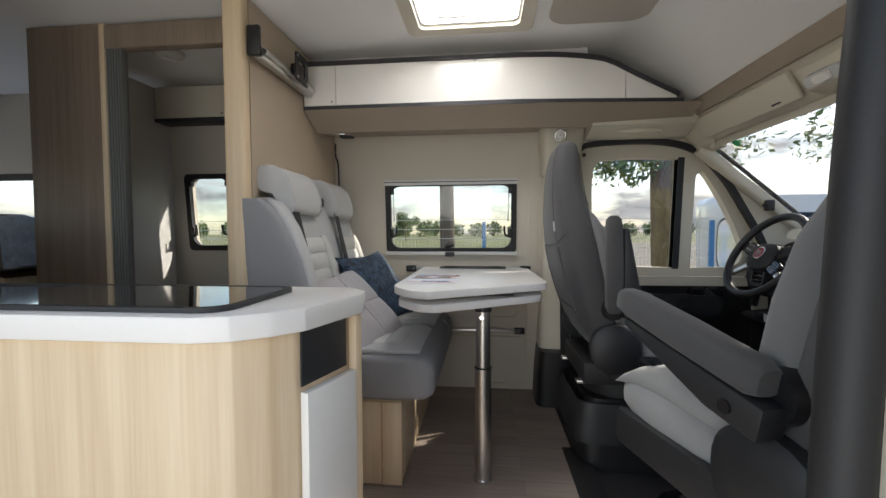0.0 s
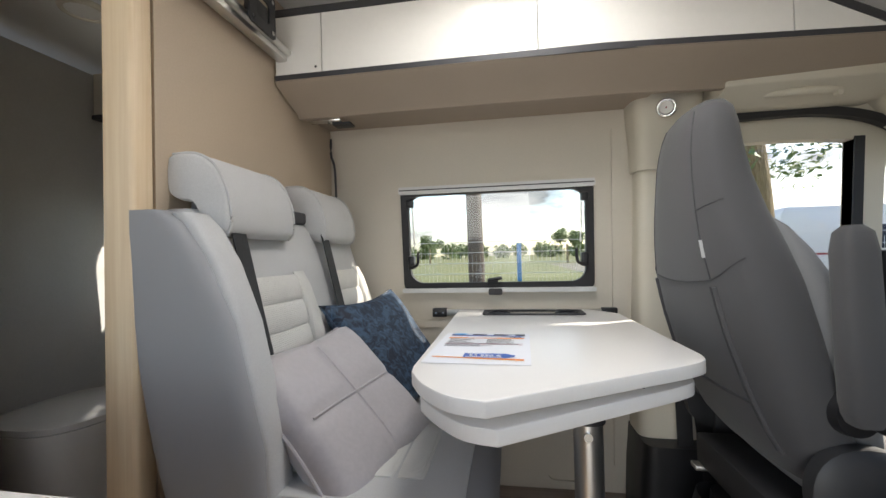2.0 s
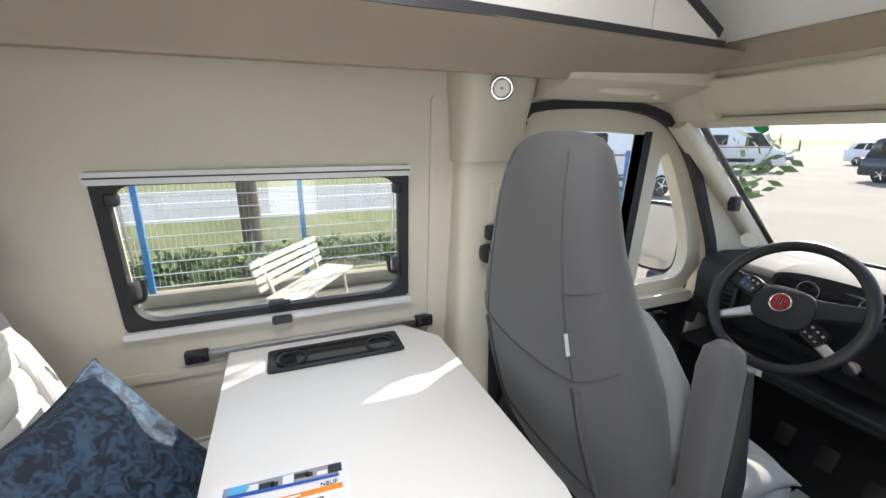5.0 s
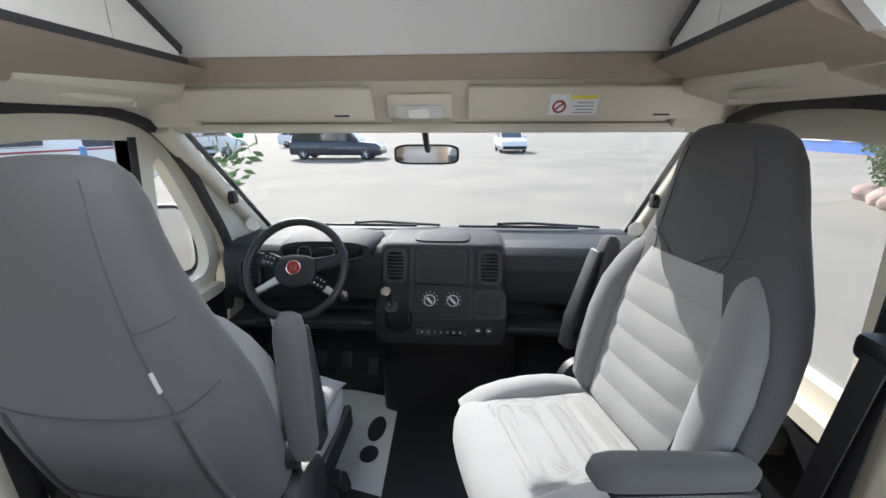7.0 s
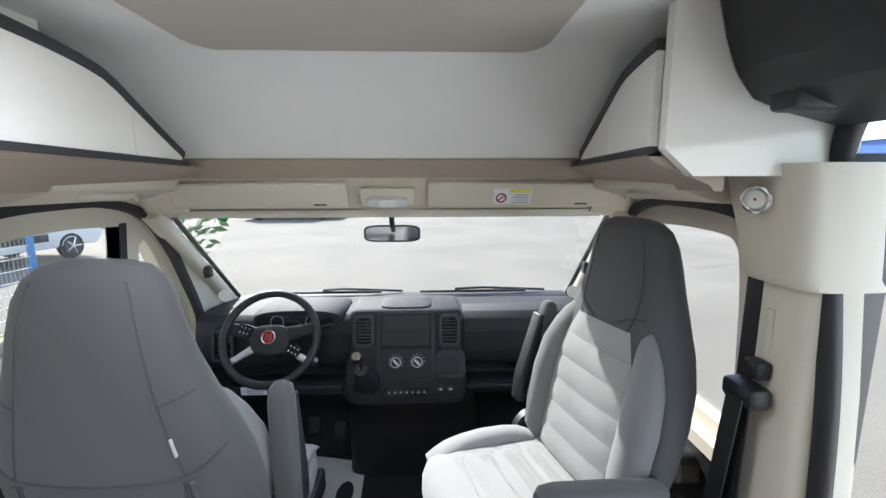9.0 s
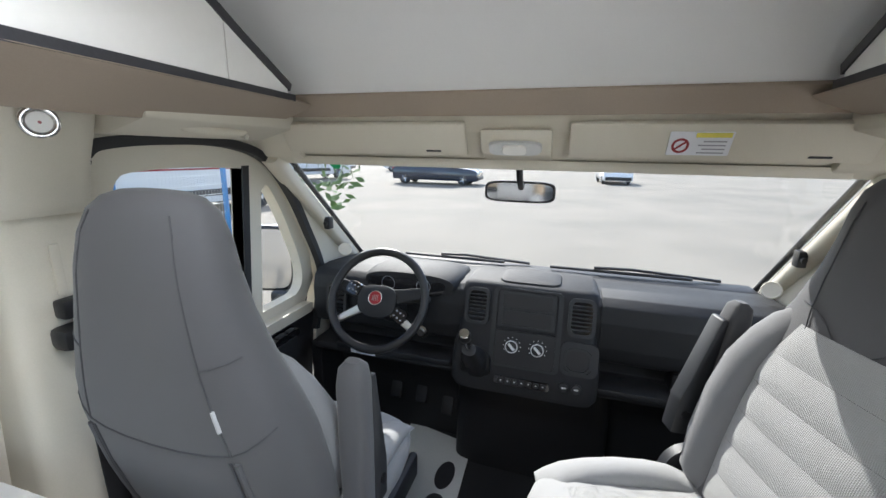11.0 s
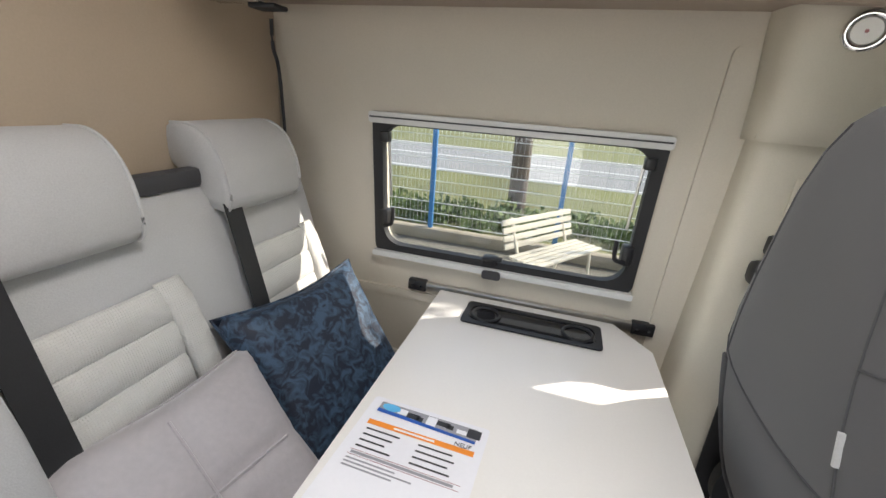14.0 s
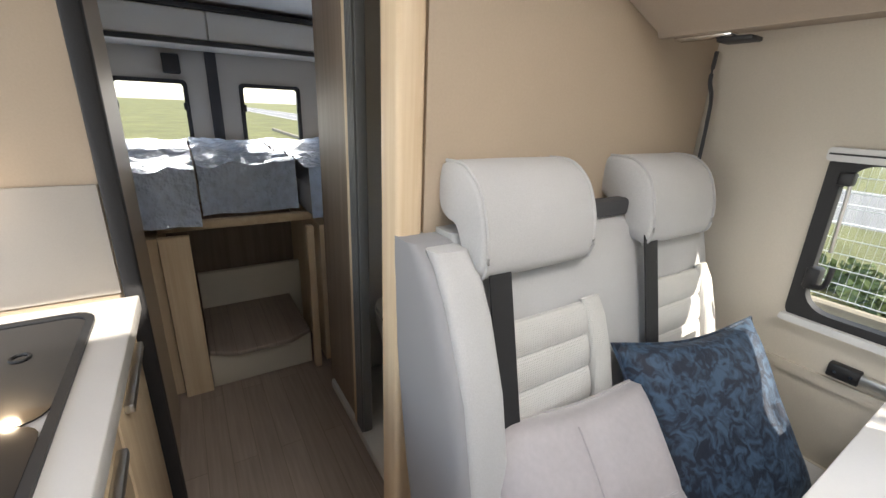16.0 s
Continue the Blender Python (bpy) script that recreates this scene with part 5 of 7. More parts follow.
    for k in range(4):
        x0 = -0.03 + k * 0.082
        b = bmesh.new()
        rows = []
        for i in range(6):
            t = i / 5
            x = x0 + 0.0815 * t
            zt = 0.556 + (x + 0.04) * 0.045 - max(0.0, x - 0.22) ** 2 * 2.0
            rows.append([b.verts.new((x, -0.15 + 0.3 * j / 10, zt + 0.006 * math.sin(math.pi * (0.05 + 0.9 * t)) * (1 - (abs(j - 5) / 5) ** 6))) for j in range(11)])
        for r0, r1 in zip(rows, rows[1:]):
            for j in range(10):
                b.faces.new((r0[j], r0[j + 1], r1[j + 1], r1[j]))
        part("rib_cushion", b, M_INS_DIM, s, "pale ribbed cloth", 60)
    for sg in (1, -1):
        part("bolster", bm_loft([((x, sg * 0.205, z), 0.045, h, (0, 1, 0), (0, 0, 1)) for x, z, h in ((-0.06, 0.53, 0.012), (0.0, 0.545, 0.030), (0.06, 0.552, 0.036), (0.14, 0.556, 0.037), (0.22, 0.553, 0.033), (0.28, 0.545, 0.026), (0.32, 0.53, 0.016), (0.345, 0.515, 0.005))], 24, 2.1), M_CLOTH_DIM, s)
        part("recliner_cover", bm_loft([((-0.10, sg * (0.26 + d), 0.50), r, r, (1, 0, 0), (0, 0, 1)) for d, r in ((0.0, 0.095), (0.03, 0.095), (0.042, 0.08))], 28, 2.3), M_DGREY, s, "dark plastic hinge cover")
        part("side_valance", bm_box(-0.12, 0.30, sg * 0.265 - 0.015, sg * 0.265 + 0.015, 0.38, 0.47, 0.014), M_DGREY, s)
    lv = part("lever", bm_tube([(-0.02, -0.285, 0.47), (0.10, -0.30, 0.36), (0.12, -0.30, 0.30)], 0.016, 10), M_BLACK, s)
    for k in range(6):
        part("lever_ring", bm_torus((0.055 + k * 0.011, -0.295, 0.405 - k * 0.017), (0.5, 0, -0.85), 0.017, 0.004, 14, 6), M_BLACK, lv)
    part("seat_base", bm_loft([((0.02, 0, z), a, b_, (1, 0, 0), (0, 1, 0)) for z, a, b_ in ((-0.05, 0.24, 0.22), (0.1, 0.23, 0.21), (0.27, 0.21, 0.20))], 24, 6), M_BLACK, s, "black metal box base")
    part("swivel_plate", bm_loft([((0.02, 0, z), r, r, (1, 0, 0), (0, 1, 0)) for z, r in ((0.27, 0.19), (0.33, 0.19))], 32, 2.5), M_RUBBER, s)
    part("slide_frame", bm_box(-0.2, 0.28, -0.2, 0.2, 0.33, 0.42, 0.01), M_RUBBER, s)
    for k in range(2):
        part("slide_rail", bm_box(-0.22, 0.30, -0.17 + 0.32 * k, -0.13 + 0.32 * k, 0.322, 0.336, 0.003), M_ALU, s, "bare metal slide rail")
    part("skirt", bm_loft([((0.02, 0, z), a, b_, (1, 0, 0), (0, 1, 0)) for z, a, b_ in ((0.10, 0.262, 0.238), (0.20, 0.255, 0.232), (0.26, 0.24, 0.222))], 28, 7, None, False), M_DGREY, s, "dark plastic base skirt")
    part("knob", bm_cyl((-0.05, 0.28, 0.40), (-0.05, 0.31, 0.40), 0.035, 0.03, 20), M_BLACK, s)
    for sg, pitch in arms:
        m = pose(-0.095, sg * 0.298, 0.665, 0, -pitch, 0)
        ar = part("armrest", moved(bm_loft([((x, 0, 0.018), hw, hh, (0, 1, 0), (0, 0, 1)) for x, hw, hh in ((-0.02, 0.022, 0.022), (0.0, 0.03, 0.03), (0.15, 0.031, 0.032), (0.30, 0.031, 0.03), (0.335, 0.026, 0.025), (0.348, 0.015, 0.012))], 20, 3.4), m), M_SEAT, s, "grey padded armrest")
        part("arm_shell", moved(bm_prism([(-0.04, -0.012), (-0.04, -0.07), (0.06, -0.072), (0.30, -0.03), (0.30, -0.012)], 'y', -0.026, 0.026, 0.006), m), M_DGREY, ar, "dark plastic underside")
        part("arm_screw", moved(bm_cyl((0.02, -0.03, -0.045), (0.02, 0.03, -0.045), 0.012, seg=14), m), M_BLACK, ar)
        part("arm_bracket", bm_cyl((-0.11, sg * 0.235, 0.655), (-0.105, sg * 0.28, 0.655), 0.05, 0.042, 24), M_BLACK, s, "black round armrest pivot")
    return s


cab_seat("grey driver's seat facing the wheel, armrest folded up", (1.352, 1.362, 0), 0, ((-1, 91),))
cab_seat("grey passenger seat with pale ribbed cloth, swivelled towards the aisle", (1.43, 0.315, 0.045), 106, ((1, 12), (-1, 98)))


# belts
def belt(side):
    def my(y):
        return y if side > 0 else 2 * YC - y
    b = thing("seat_belt", "black seat belt hanging on the pillar", "seat belt", "front seat belts")
    part("guide", bm_box(1.15, 1.20, my(1.755) - 0.02, my(1.755) + 0.02, 1.03, 1.075, 0.008), M_BLACK, b)
    part("loop", bm_box(1.125, 1.225, my(1.735) - 0.03, my(1.735) + 0.03, 0.965, 1.02, 0.016), M_BLACK, b)
    part("webbing", bm_prism([(1.15, 0.99), (1.20, 0.99), (1.215, 0.15), (1.165, 0.15)], 'y', my(1.728) - 0.002, my(1.728) + 0.002), M_BELT, b)
    part("webbing", bm_prism([(1.14, 0.99), (1.19, 0.99), (1.29, 0.12), (1.24, 0.12)], 'y', my(1.70) - 0.002, my(1.70) + 0.002), M_BELT, b)
    part("slot", bm_box(1.165, 1.185, my(1.772) - 0.004, my(1.772) + 0.004, 1.08, 1.2, 0.003), M_CAB, b)


belt(1)
belt(-1)

# ---- table ----
tb = thing("dinette_table", "white two-layer dinette table on a single aluminium leg", "table")
def table_loop(inset, y1):
    """Top outline: straight wall end with a cut corner, a slanting aisle end with rounded corners."""
    i = inset
    p = [(0.985 - i, 1.725), (0.90 - i, y1), (0.402 + i, y1), (0.410 + i, 1.00)]
    p += [tuple(q) for q in smooth_curve([(0.415 + i, 0.965), (0.45 + i, 0.895 + i), (0.505 + i, 0.835 + i), (0.565 + i, 0.815 + i)], 5)]
    p += [tuple(q) for q in smooth_curve([(0.94 - i, 1.045 + i), (0.985 - i, 1.085 + i), (0.998 - i, 1.13 + i)], 5)]
    return p
part("tabletop", bm_prism(list(reversed(table_loop(0.0, 1.838))), 'z', 0.727, 0.755, 0.003), M_TABLE, tb)
part("extension_leaf", bm_prism(list(reversed(table_loop(0.016, 1.80))), 'z', 0.678, 0.706, 0.003), M_TABLE, tb, "white leaf stowed beneath")
part("spacer", bm_box(0.55, 0.86, 1.05, 1.5, 0.704, 0.729), M_BLACK, tb)
leg = part("leg", bm_cyl((0.745, 1.013, 0.0), (0.745, 1.013, 0.44), 0.031, seg=32), M_ALU, tb, "thick brushed aluminium leg")
part("leg_upper", bm_cyl((0.745, 1.013, 0.442), (0.745, 1.013, 0.66), 0.027, seg=32), M_ALU, tb)
part("leg_ring", bm_torus((0.745, 1.013, 0.44), (0, 0, 1), 0.029, 0.0035, 32, 8), M_BLACK, tb)
part("leg_head", bm_cyl((0.745, 1.013, 0.655), (0.745, 1.013, 0.682), 0.032, seg=28), M_BLACK, tb)
part("leg_knob", bm_cyl((0.74, 0.98, 0.635), (0.74, 0.99, 0.635), 0.008, seg=12), M_CHROME, tb)
part("foot_ring", bm_cyl((0.745, 1.013, 0.001), (0.745, 1.013, 0.012), 0.036, seg=32), M_CHROME, tb)
ct = part("cup_tray", bm_plate([rrect(0.505, 0.865, 1.675, 1.795, 0.012), rrect(0.52, 0.85, 1.69, 1.78, 0.03)], lambda u, v, w: (u, v, 0.7565 + 0.004 * (1 - w))), M_BLACK, tb, "black moulded cup tray")
part("tray_well", bm_plate([rrect(0.52, 0.85, 1.69, 1.78, 0.03)], lambda u, v, w: (u, v, 0.7555 + 0.0015 * (1 - w))), M_GLOSSB, ct)
for xk in (0.565, 0.805):
    part("cup_ring", bm_torus((xk, 1.735, 0.759), (0, 0, 1), 0.037, 0.004, 28, 8), M_BLACK, ct)
rl = thing("table_rail", "silver wall rail with black end caps", "rail", "wall rails")
part("bar", bm_box(0.335, 0.99, yl(.74) - 0.022, yl(.74) - 0.002, 0.725, 0.75, 0.005), M_ALU, rl)
for xx in (0.315, 0.985):
    cp = part("end_cap", bm_box(xx - 0.03, xx + 0.03, yl(.74) - 0.026, yl(.74) - 0.001, 0.72, 0.756, 0.004), M_BLACK, rl)
    for dx in (-0.015, 0.015):
        part("screw", bm_cyl((xx + dx, yl(.74) - 0.026, 0.738), (xx + dx, yl(.74) - 0.029, 0.738), 0.004, seg=10), M_CHROME, cp)
rl2 = thing("table_rail", "silver lower wall rail with black end caps", "rail", "wall rails")
part("bar", bm_box(0.45, 0.95, yl(.36) - 0.034, yl(.36) - 0.012, 0.355, 0.378, 0.005), M_ALU, rl2)
for xx in (0.955,):
    cp = part("end_cap", bm_box(xx - 0.03, xx + 0.03, yl(.36) - 0.038, yl(.36) - 0.002, 0.35, 0.384, 0.004), M_BLACK, rl2)
    part("screw", bm_cyl((xx, yl(.36) - 0.038, 0.367), (xx, yl(.36) - 0.041, 0.367), 0.004, seg=10), M_CHROME, cp)

# printed sheet on the table
pp = thing("price_sheet", "printed white sale sheet with orange bands on the table", "sheet")
pp.matrix_basis = pose(0.436, 1.330, 0.7562, 0, 0, -2.0)
PW, PH = 0.212, 0.30          # u to the right, v away downwards
def pplate(name, u0, u1, v0, v1, m, o=0.0012, parent=None):
    return part(name, bm_plate([[(u0, -v1), (u1, -v1), (u1, -v0), (u0, -v0)]], lambda u, v, w: (u, v, o - 0.0004 * w)), m, parent or pp, "", 0)
part("film", bm_plate([rrect(-0.006, PW + 0.006, -PH - 0.01, 0.006, 0.006)], lambda u, v, w: (u, v, 0.0004 * (1 - w))), M_PAPER, pp)
pplate("photo_strip", 0.012, 0.20, 0.004, 0.030, M_INKG)
for k in range(9):
    u = 0.03 + k * 0.019
    pplate("photo_patch", u, u + 0.012 + 0.006 * (k % 3), 0.006 + 0.003 * (k % 4), 0.020 + 0.002 * (k % 5), (M_INK, M_PAPER, M_INK)[k % 3], 0.0016)
part("logo_disc", bm_plate([[(0.035 + 0.018 * math.cos(t), -0.014 + 0.009 * math.sin(t)) for t in [2 * math.pi * k / 20 for k in range(20)]]], lambda u, v, w: (u, v, 0.0018 + 0.0003 * (1 - w))), M_CYAN, pp)
part("blue_swoosh", bm_plate([[(0.012, -0.022), (0.20, -0.031), (0.20, -0.037), (0.012, -0.030)]], lambda u, v, w: (u, v, 0.0016 + 0.0003 * (1 - w))), M_BLUE, pp)
pplate("orange_band", 0.010, 0.204, 0.052, 0.063, M_ORANGE)
pplate("band_text", 0.06, 0.135, 0.0555, 0.0595, M_PAPER, 0.0015)
lettering("NEUF", 0.012, pose(0.182, -0.0508, 0.0013), M_INK, pp)
for k in range(4):
    for u0, ln in ((0.016, 0.062 - 0.008 * (k % 3)), (0.112, 0.06 + 0.007 * (k % 2))):
        pplate("text_line", u0, u0 + ln, 0.072 + 0.013 * k, 0.0752 + 0.013 * k, M_INK)
pplate("text_box_line", 0.012, 0.20, 0.122, 0.1225, M_RED)
pplate("text_box_line", 0.012, 0.20, 0.132, 0.1325, M_RED)
pplate("text_line", 0.016, 0.19, 0.1245, 0.1295, M_INKG)
for k in range(3):
    pplate("text_line", 0.014, 0.10 + 0.03 * (k % 2), 0.138 + 0.007 * k, 0.1405 + 0.007 * k, M_INKG)
part("price_tag", bm_plate([[(0.075, -0.262), (0.075, -0.225), (0.165, -0.225), (0.185, -0.238), (0.185, -0.249), (0.165, -0.262)]], lambda u, v, w: (u, v, 0.0014 + 0.0003 * (1 - w))), M_BLUE, pp)
lettering("53 950 €", 0.019, pose(0.122, -0.2515, 0.0019), M_PAPER, pp)
pplate("tag_text", 0.082, 0.13, 0.2285, 0.2315, M_PAPER, 0.0019)
pplate("tag_text", 0.08, 0.16, 0.2555, 0.2585, M_PAPER, 0.0019)
part("orange_foot", bm_plate([[(0.008, -0.256), (0.204, -0.266), (0.204, -0.279), (0.008, -0.262)]], lambda u, v, w: (u, v, 0.0011 + 0.0002 * (1 - w))), M_ORANGE, pp)

# ---- rear bench ----
bn = thing("bench_seat", "grey two-place travel bench with pale ribbed inserts", "bench")
Y0, Y1 = 0.905, 1.815
part("base_box", bm_box(-0.12, 0.44, 0.95, Y1, 0.0, 0.325, 0.004), M_WOODX, bn, "light oak bench box")
part("base_panel", bm_box(0.10, 0.365, 0.943, 0.949, 0.004, 0.32, 0.002), M_WOOD, bn)
part("base_edge", bm_box(0.37, 0.444, 0.940, 0.949, 0.004, 0.32, 0.002), M_WOOD, bn)
part("cushion", bm_loft([((x, (Y0 + Y1) / 2, z), (Y1 - Y0) / 2 - e, h, (0, 1, 0), (0, 0, 1)) for x, z, h, e in ((-0.05, 0.41, 0.08, 0.02), (0.02, 0.415, 0.09, 0.004), (0.3, 0.42, 0.094, 0.0), (0.47, 0.42, 0.092, 0.0), (0.535, 0.415, 0.085, 0.008), (0.56, 0.41, 0.065, 0.025), (0.566, 0.405, 0.04, 0.045))], 56, 9), M_SIDE, bn, "grey seat cushion")
for yc in (1.14, 1.585):
    part("seat_panel", bm_loft([((x, yc, 0.512 + d), hw, 0.012, (0, 1, 0), (0, 0, 1)) for x, hw, d in ((0.06, 0.20, -0.006), (0.08, 0.212, 0.0), (0.45, 0.215, 0.002), (0.49, 0.20, -0.002), (0.51, 0.18, -0.012))], 24, 5), M_CLOTH, bn)
    for k in range(5):
        part("seat_rib", bm_loft([((0.10 + 0.066 * k + d, yc, 0.522), 0.135 * f, h, (0, 1, 0), (0, 0, 1)) for d, f, h in ((0.0, 0.97, 0.002), (0.012, 1, 0.010), (0.033, 1, 0.012), (0.054, 1, 0.010), (0.065, 0.97, 0.002))], 20, 5), M_INS, bn, "pale ribbed cloth")
# backrest, reclined
def bk(z):
    return 0.108 - (z - 0.50) * 0.235
part("backrest", bm_loft([((bk(z) - 0.075 + d, (Y0 + Y1) / 2 + 0.035, z), (Y1 - Y0) / 2 - 0.04, t, (0, 1, 0), (1, 0, 0)) for z, d, t in ((0.46, 0, 0.07), (0.7, 0, 0.075), (0.95, 0, 0.07), (1.06, 0.0, 0.06), (1.09, 0, 0.04))], 44, 7), M_CLOTH, bn, "light grey cloth backrest")
part("side_bolster", bm_loft([((bk(z) - 0.085 + d, Y0 + 0.045, z), 0.05, t, (0, 1, 0), (1, 0, 0)) for z, d, t in ((0.42, 0.0, 0.10), (0.6, 0.015, 0.125), (0.85, 0.02, 0.12), (0.99, 0.012, 0.095), (1.055, -0.002, 0.075), (1.08, -0.008, 0.045))], 32, 4.5), M_SIDE, bn, "smooth grey side bolster")
part("bolster_face", bm_loft([((bk(z) + 0.022 + d, Y0 + 0.055, z), 0.040, 0.022, (0, 1, 0), (1, 0, 0)) for z, d in ((0.47, 0.0), (0.6, 0.020), (0.85, 0.022), (0.97, 0.004), (1.045, -0.022), (1.075, -0.045))], 22, 3), M_CLOTH, bn)
for yc in (1.185, 1.625):
    for k in range(5):
        z0 = 0.59 + 0.0684 * k
        part("back_rib", bm_loft([((bk(z0 + d) + 0.004, yc - 0.022, z0 + d), 0.108, h, (0, 1, 0), (1, 0, 0)) for d, h in ((0.001, 0.004), (0.010, 0.010), (0.034, 0.012), (0.058, 0.010), (0.0684, 0.004))], 20, 6), M_INS, bn, "pale ribbed cloth")
    part("back_bolster", bm_loft([((bk(z) + 0.006, yc + 0.115 + d, z), 0.028, h, (0, 1, 0), (1, 0, 0)) for z, d, h in ((0.57, 0.02, 0.006), (0.63, 0.01, 0.02), (0.82, 0.0, 0.022), (0.90, -0.008, 0.016), (0.94, -0.018, 0.004))], 18, 3), M_INS, bn)
    part("belt", moved(bm_box(-0.0015, 0.0015, -0.024, 0.024, -0.29, 0.29), Matrix.Translation((bk(0.77) + 0.024, yc - 0.152, 0.77)) @ Matrix.Rotation(-0.231, 4, 'Y')), M_BELT, bn, "black belt webbing")
part("cross_bar", bm_box(-0.09, -0.05, 1.0, 1.78, 1.085, 1.125, 0.01), M_SEAM, bn)
for xx in (1.82,):
    part("white_cord", bm_tube(smooth_curve([(0.54, 1.55, 0.50), (0.563, 1.58, 0.45), (0.55, 1.60, 0.35)], 5), 0.004, 6), M_PIPE, bn)
part("seat_tag", bm_box(0.30, 0.345, Y0 - 0.003, Y0 + 0.001, 0.44, 0.452), M_INKG, bn)
for yc, hw in ((1.127, 0.140), (1.583, 0.134)):
    arc = [(x - 0.030, z - 0.036) for x, z in [(0.026, 1.062), (0.044, 1.085), (0.040, 1.150), (0.012, 1.215), (-0.035, 1.248), (-0.095, 1.250), (-0.112, 1.228), (-0.110, 1.175), (-0.085, 1.150), (-0.045, 1.140), (-0.025, 1.11), (-0.005, 1.068)]]
    sec = [Vector((p.x, 0, p.y)) for p in smooth_curve(arc, 4)]
    mid = Vector((-0.05, 0, 1.135))
    b = bmesh.new()
    rows = []
    for y, s in ((-hw, 0.86), (-hw + 0.005, 0.95), (-hw + 0.016, 1.0), (0, 1.01), (hw - 0.016, 1.0), (hw - 0.005, 0.95), (hw, 0.86)):
        rows.append([b.verts.new(mid + (q - mid) * s + Vector((0, yc + y, 0))) for q in sec])
    for r0, r1 in zip(rows, rows[1:]):
        for k in range(len(sec)):
            b.faces.new((r0[k], r0[(k + 1) % len(sec)], r1[(k + 1) % len(sec)], r1[k]))
    b.faces.new(rows[0])
    b.faces.new(rows[-1])
    hr = part("headrest", b, M_CLOTH, bn, "arched light grey headrest", 50)
    for sg in (1, -1):
        part("piping", bm_tube(smooth_curve([(x, yc + sg * (hw - 0.010), z) for x, z in arc[:6]], 5), 0.0035, 6), M_CLOTH, hr)
        part("post", bm_cyl((-0.08, yc + sg * 0.09, 1.05), (-0.075, yc + sg * 0.09, 1.19), 0.007, seg=10), M_BLACK, hr)


# ---- cushions ----
def pillow(name, label, m, size, thick, material, seed, cross):
    t = thing(name, label, "cushion", "loose cushions")
    b = bmesh.new()
    n = 22
    rng = random.Random(seed)
    grid = {}
    for s in (1, -1):
        for i in range(n + 1):
            for j in range(n + 1):
                u, v = 2 * i / n - 1, 2 * j / n - 1
                e = max(0.0, (1 - u ** 4) * (1 - v ** 4))
                h = thick * e ** 0.42
                if cross:
                    h *= 1 - 0.13 * math.exp(-(min(abs(u), abs(v)) / 0.05) ** 2)
                h *= 1 + 0.10 * noise.noise(Vector((u * 2 + seed, v * 2, s)))
                pin = 1 - 0.125 * ((1 - abs(u) ** 2) * abs(v) ** 3 + (1 - abs(v) ** 2) * abs(u) ** 3)
                if (i in (0, n) or j in (0, n)) and s < 0:
                    grid[(s, i, j)] = grid[(1, i, j)]
                else:
                    grid[(s, i, j)] = b.verts.new((u * size * pin, v * size * pin, s * h))
        for i in range(n):
            for j in range(n):
                b.faces.new((grid[(s, i, j)], grid[(s, i + 1, j)], grid[(s, i + 1, j + 1)], grid[(s, i, j + 1)]))
    cv = part("cover", moved(b, m), material, t, "", 70)
    edge = []
    for k in range(4):
        for i in range(12):
            w = 2 * i / 12 - 1
            u, v = ((w, -1), (1, w), (-w, 1), (-1, -w))[k]
            pin = 1 - 0.125 * ((1 - abs(u) ** 2) * abs(v) ** 3 + (1 - abs(v) ** 2) * abs(u) ** 3)
            edge.append(m @ Vector((u * size * pin, v * size * pin, 0)))
    edge.append(edge[0])
    part("piping", bm_tube(edge, 0.004, 6), material, t)
    if cross:
        for a in (0, 1):
            line = []
            for i in range(3, 18):
                w = 2 * i / 20 - 1
                h = thick * max(0.0, 1 - w ** 4) ** 0.42 * 0.90
                line.append(m @ Vector((w * size if a else 0, 0 if a else w * size, h)))
            part("seam", bm_tube(line, 0.003, 6), material, t)
    return t


def frame_m(c, u, v):
    u, v = Vector(u).normalized(), Vector(v)
    w = u.cross(v).normalized()
    v = w.cross(u)
    m = Matrix((u, v, w)).transposed().to_4x4()
    return Matrix.Translation(c) @ m


pillow("grey_cushion", "mauve-grey satin cushion with crossed seams on the bench", frame_m((0.200, 1.140, 0.617), (0.084, 0.338, 0.021), (-0.70, 0.15, 0.70)), 0.207, 0.066, M_GREYP, 3, True)
pillow("blue_cushion", "navy crushed velvet cushion leaning on the bench", frame_m((0.215, 1.508, 0.672), (0.094, 0.381, 0.013), (-0.56, 0.13, 0.82)), 0.205, 0.055, M_VELVET, 8, False)

# ---- TV bracket on the bulkhead ----
tv = thing("tv_bracket", "sliding metal TV bracket on the bulkhead panel", "bracket")
part("rail", moved(bm_box(-0.018, 0.018, -0.23, 0.23, -0.026, 0.026, 0.008), pose(-0.10, 1.19, 1.635)), M_ALU, tv, "aluminium sliding rail")
part("rail_lip", moved(bm_cyl((0.02, -0.225, 0.012), (0.02, 0.232, 0.012), 0.012, seg=16), pose(-0.10, 1.19, 1.625)), M_ALU, tv)
part("end_cap", bm_box(-0.125, -0.075, 0.925, 0.945, 1.61, 1.72, 0.006), M_BLACK, tv)
vp = part("vesa_plate", bm_plate([rrect(1.17, 1.29, 1.61, 1.73, 0.01), rrect(1.20, 1.26, 1.64, 1.70, 0.01)], lambda u, v, w: (-0.055 + 0.006 * w, u, v)), M_BLACK, tv, "black mounting plate")
for a in (1.185, 1.275):
    for c in (1.625, 1.715):
        part("bolt", bm_cyl((-0.055, a, c), (-0.047, a, c), 0.006, seg=10), M_CHROME, vp)
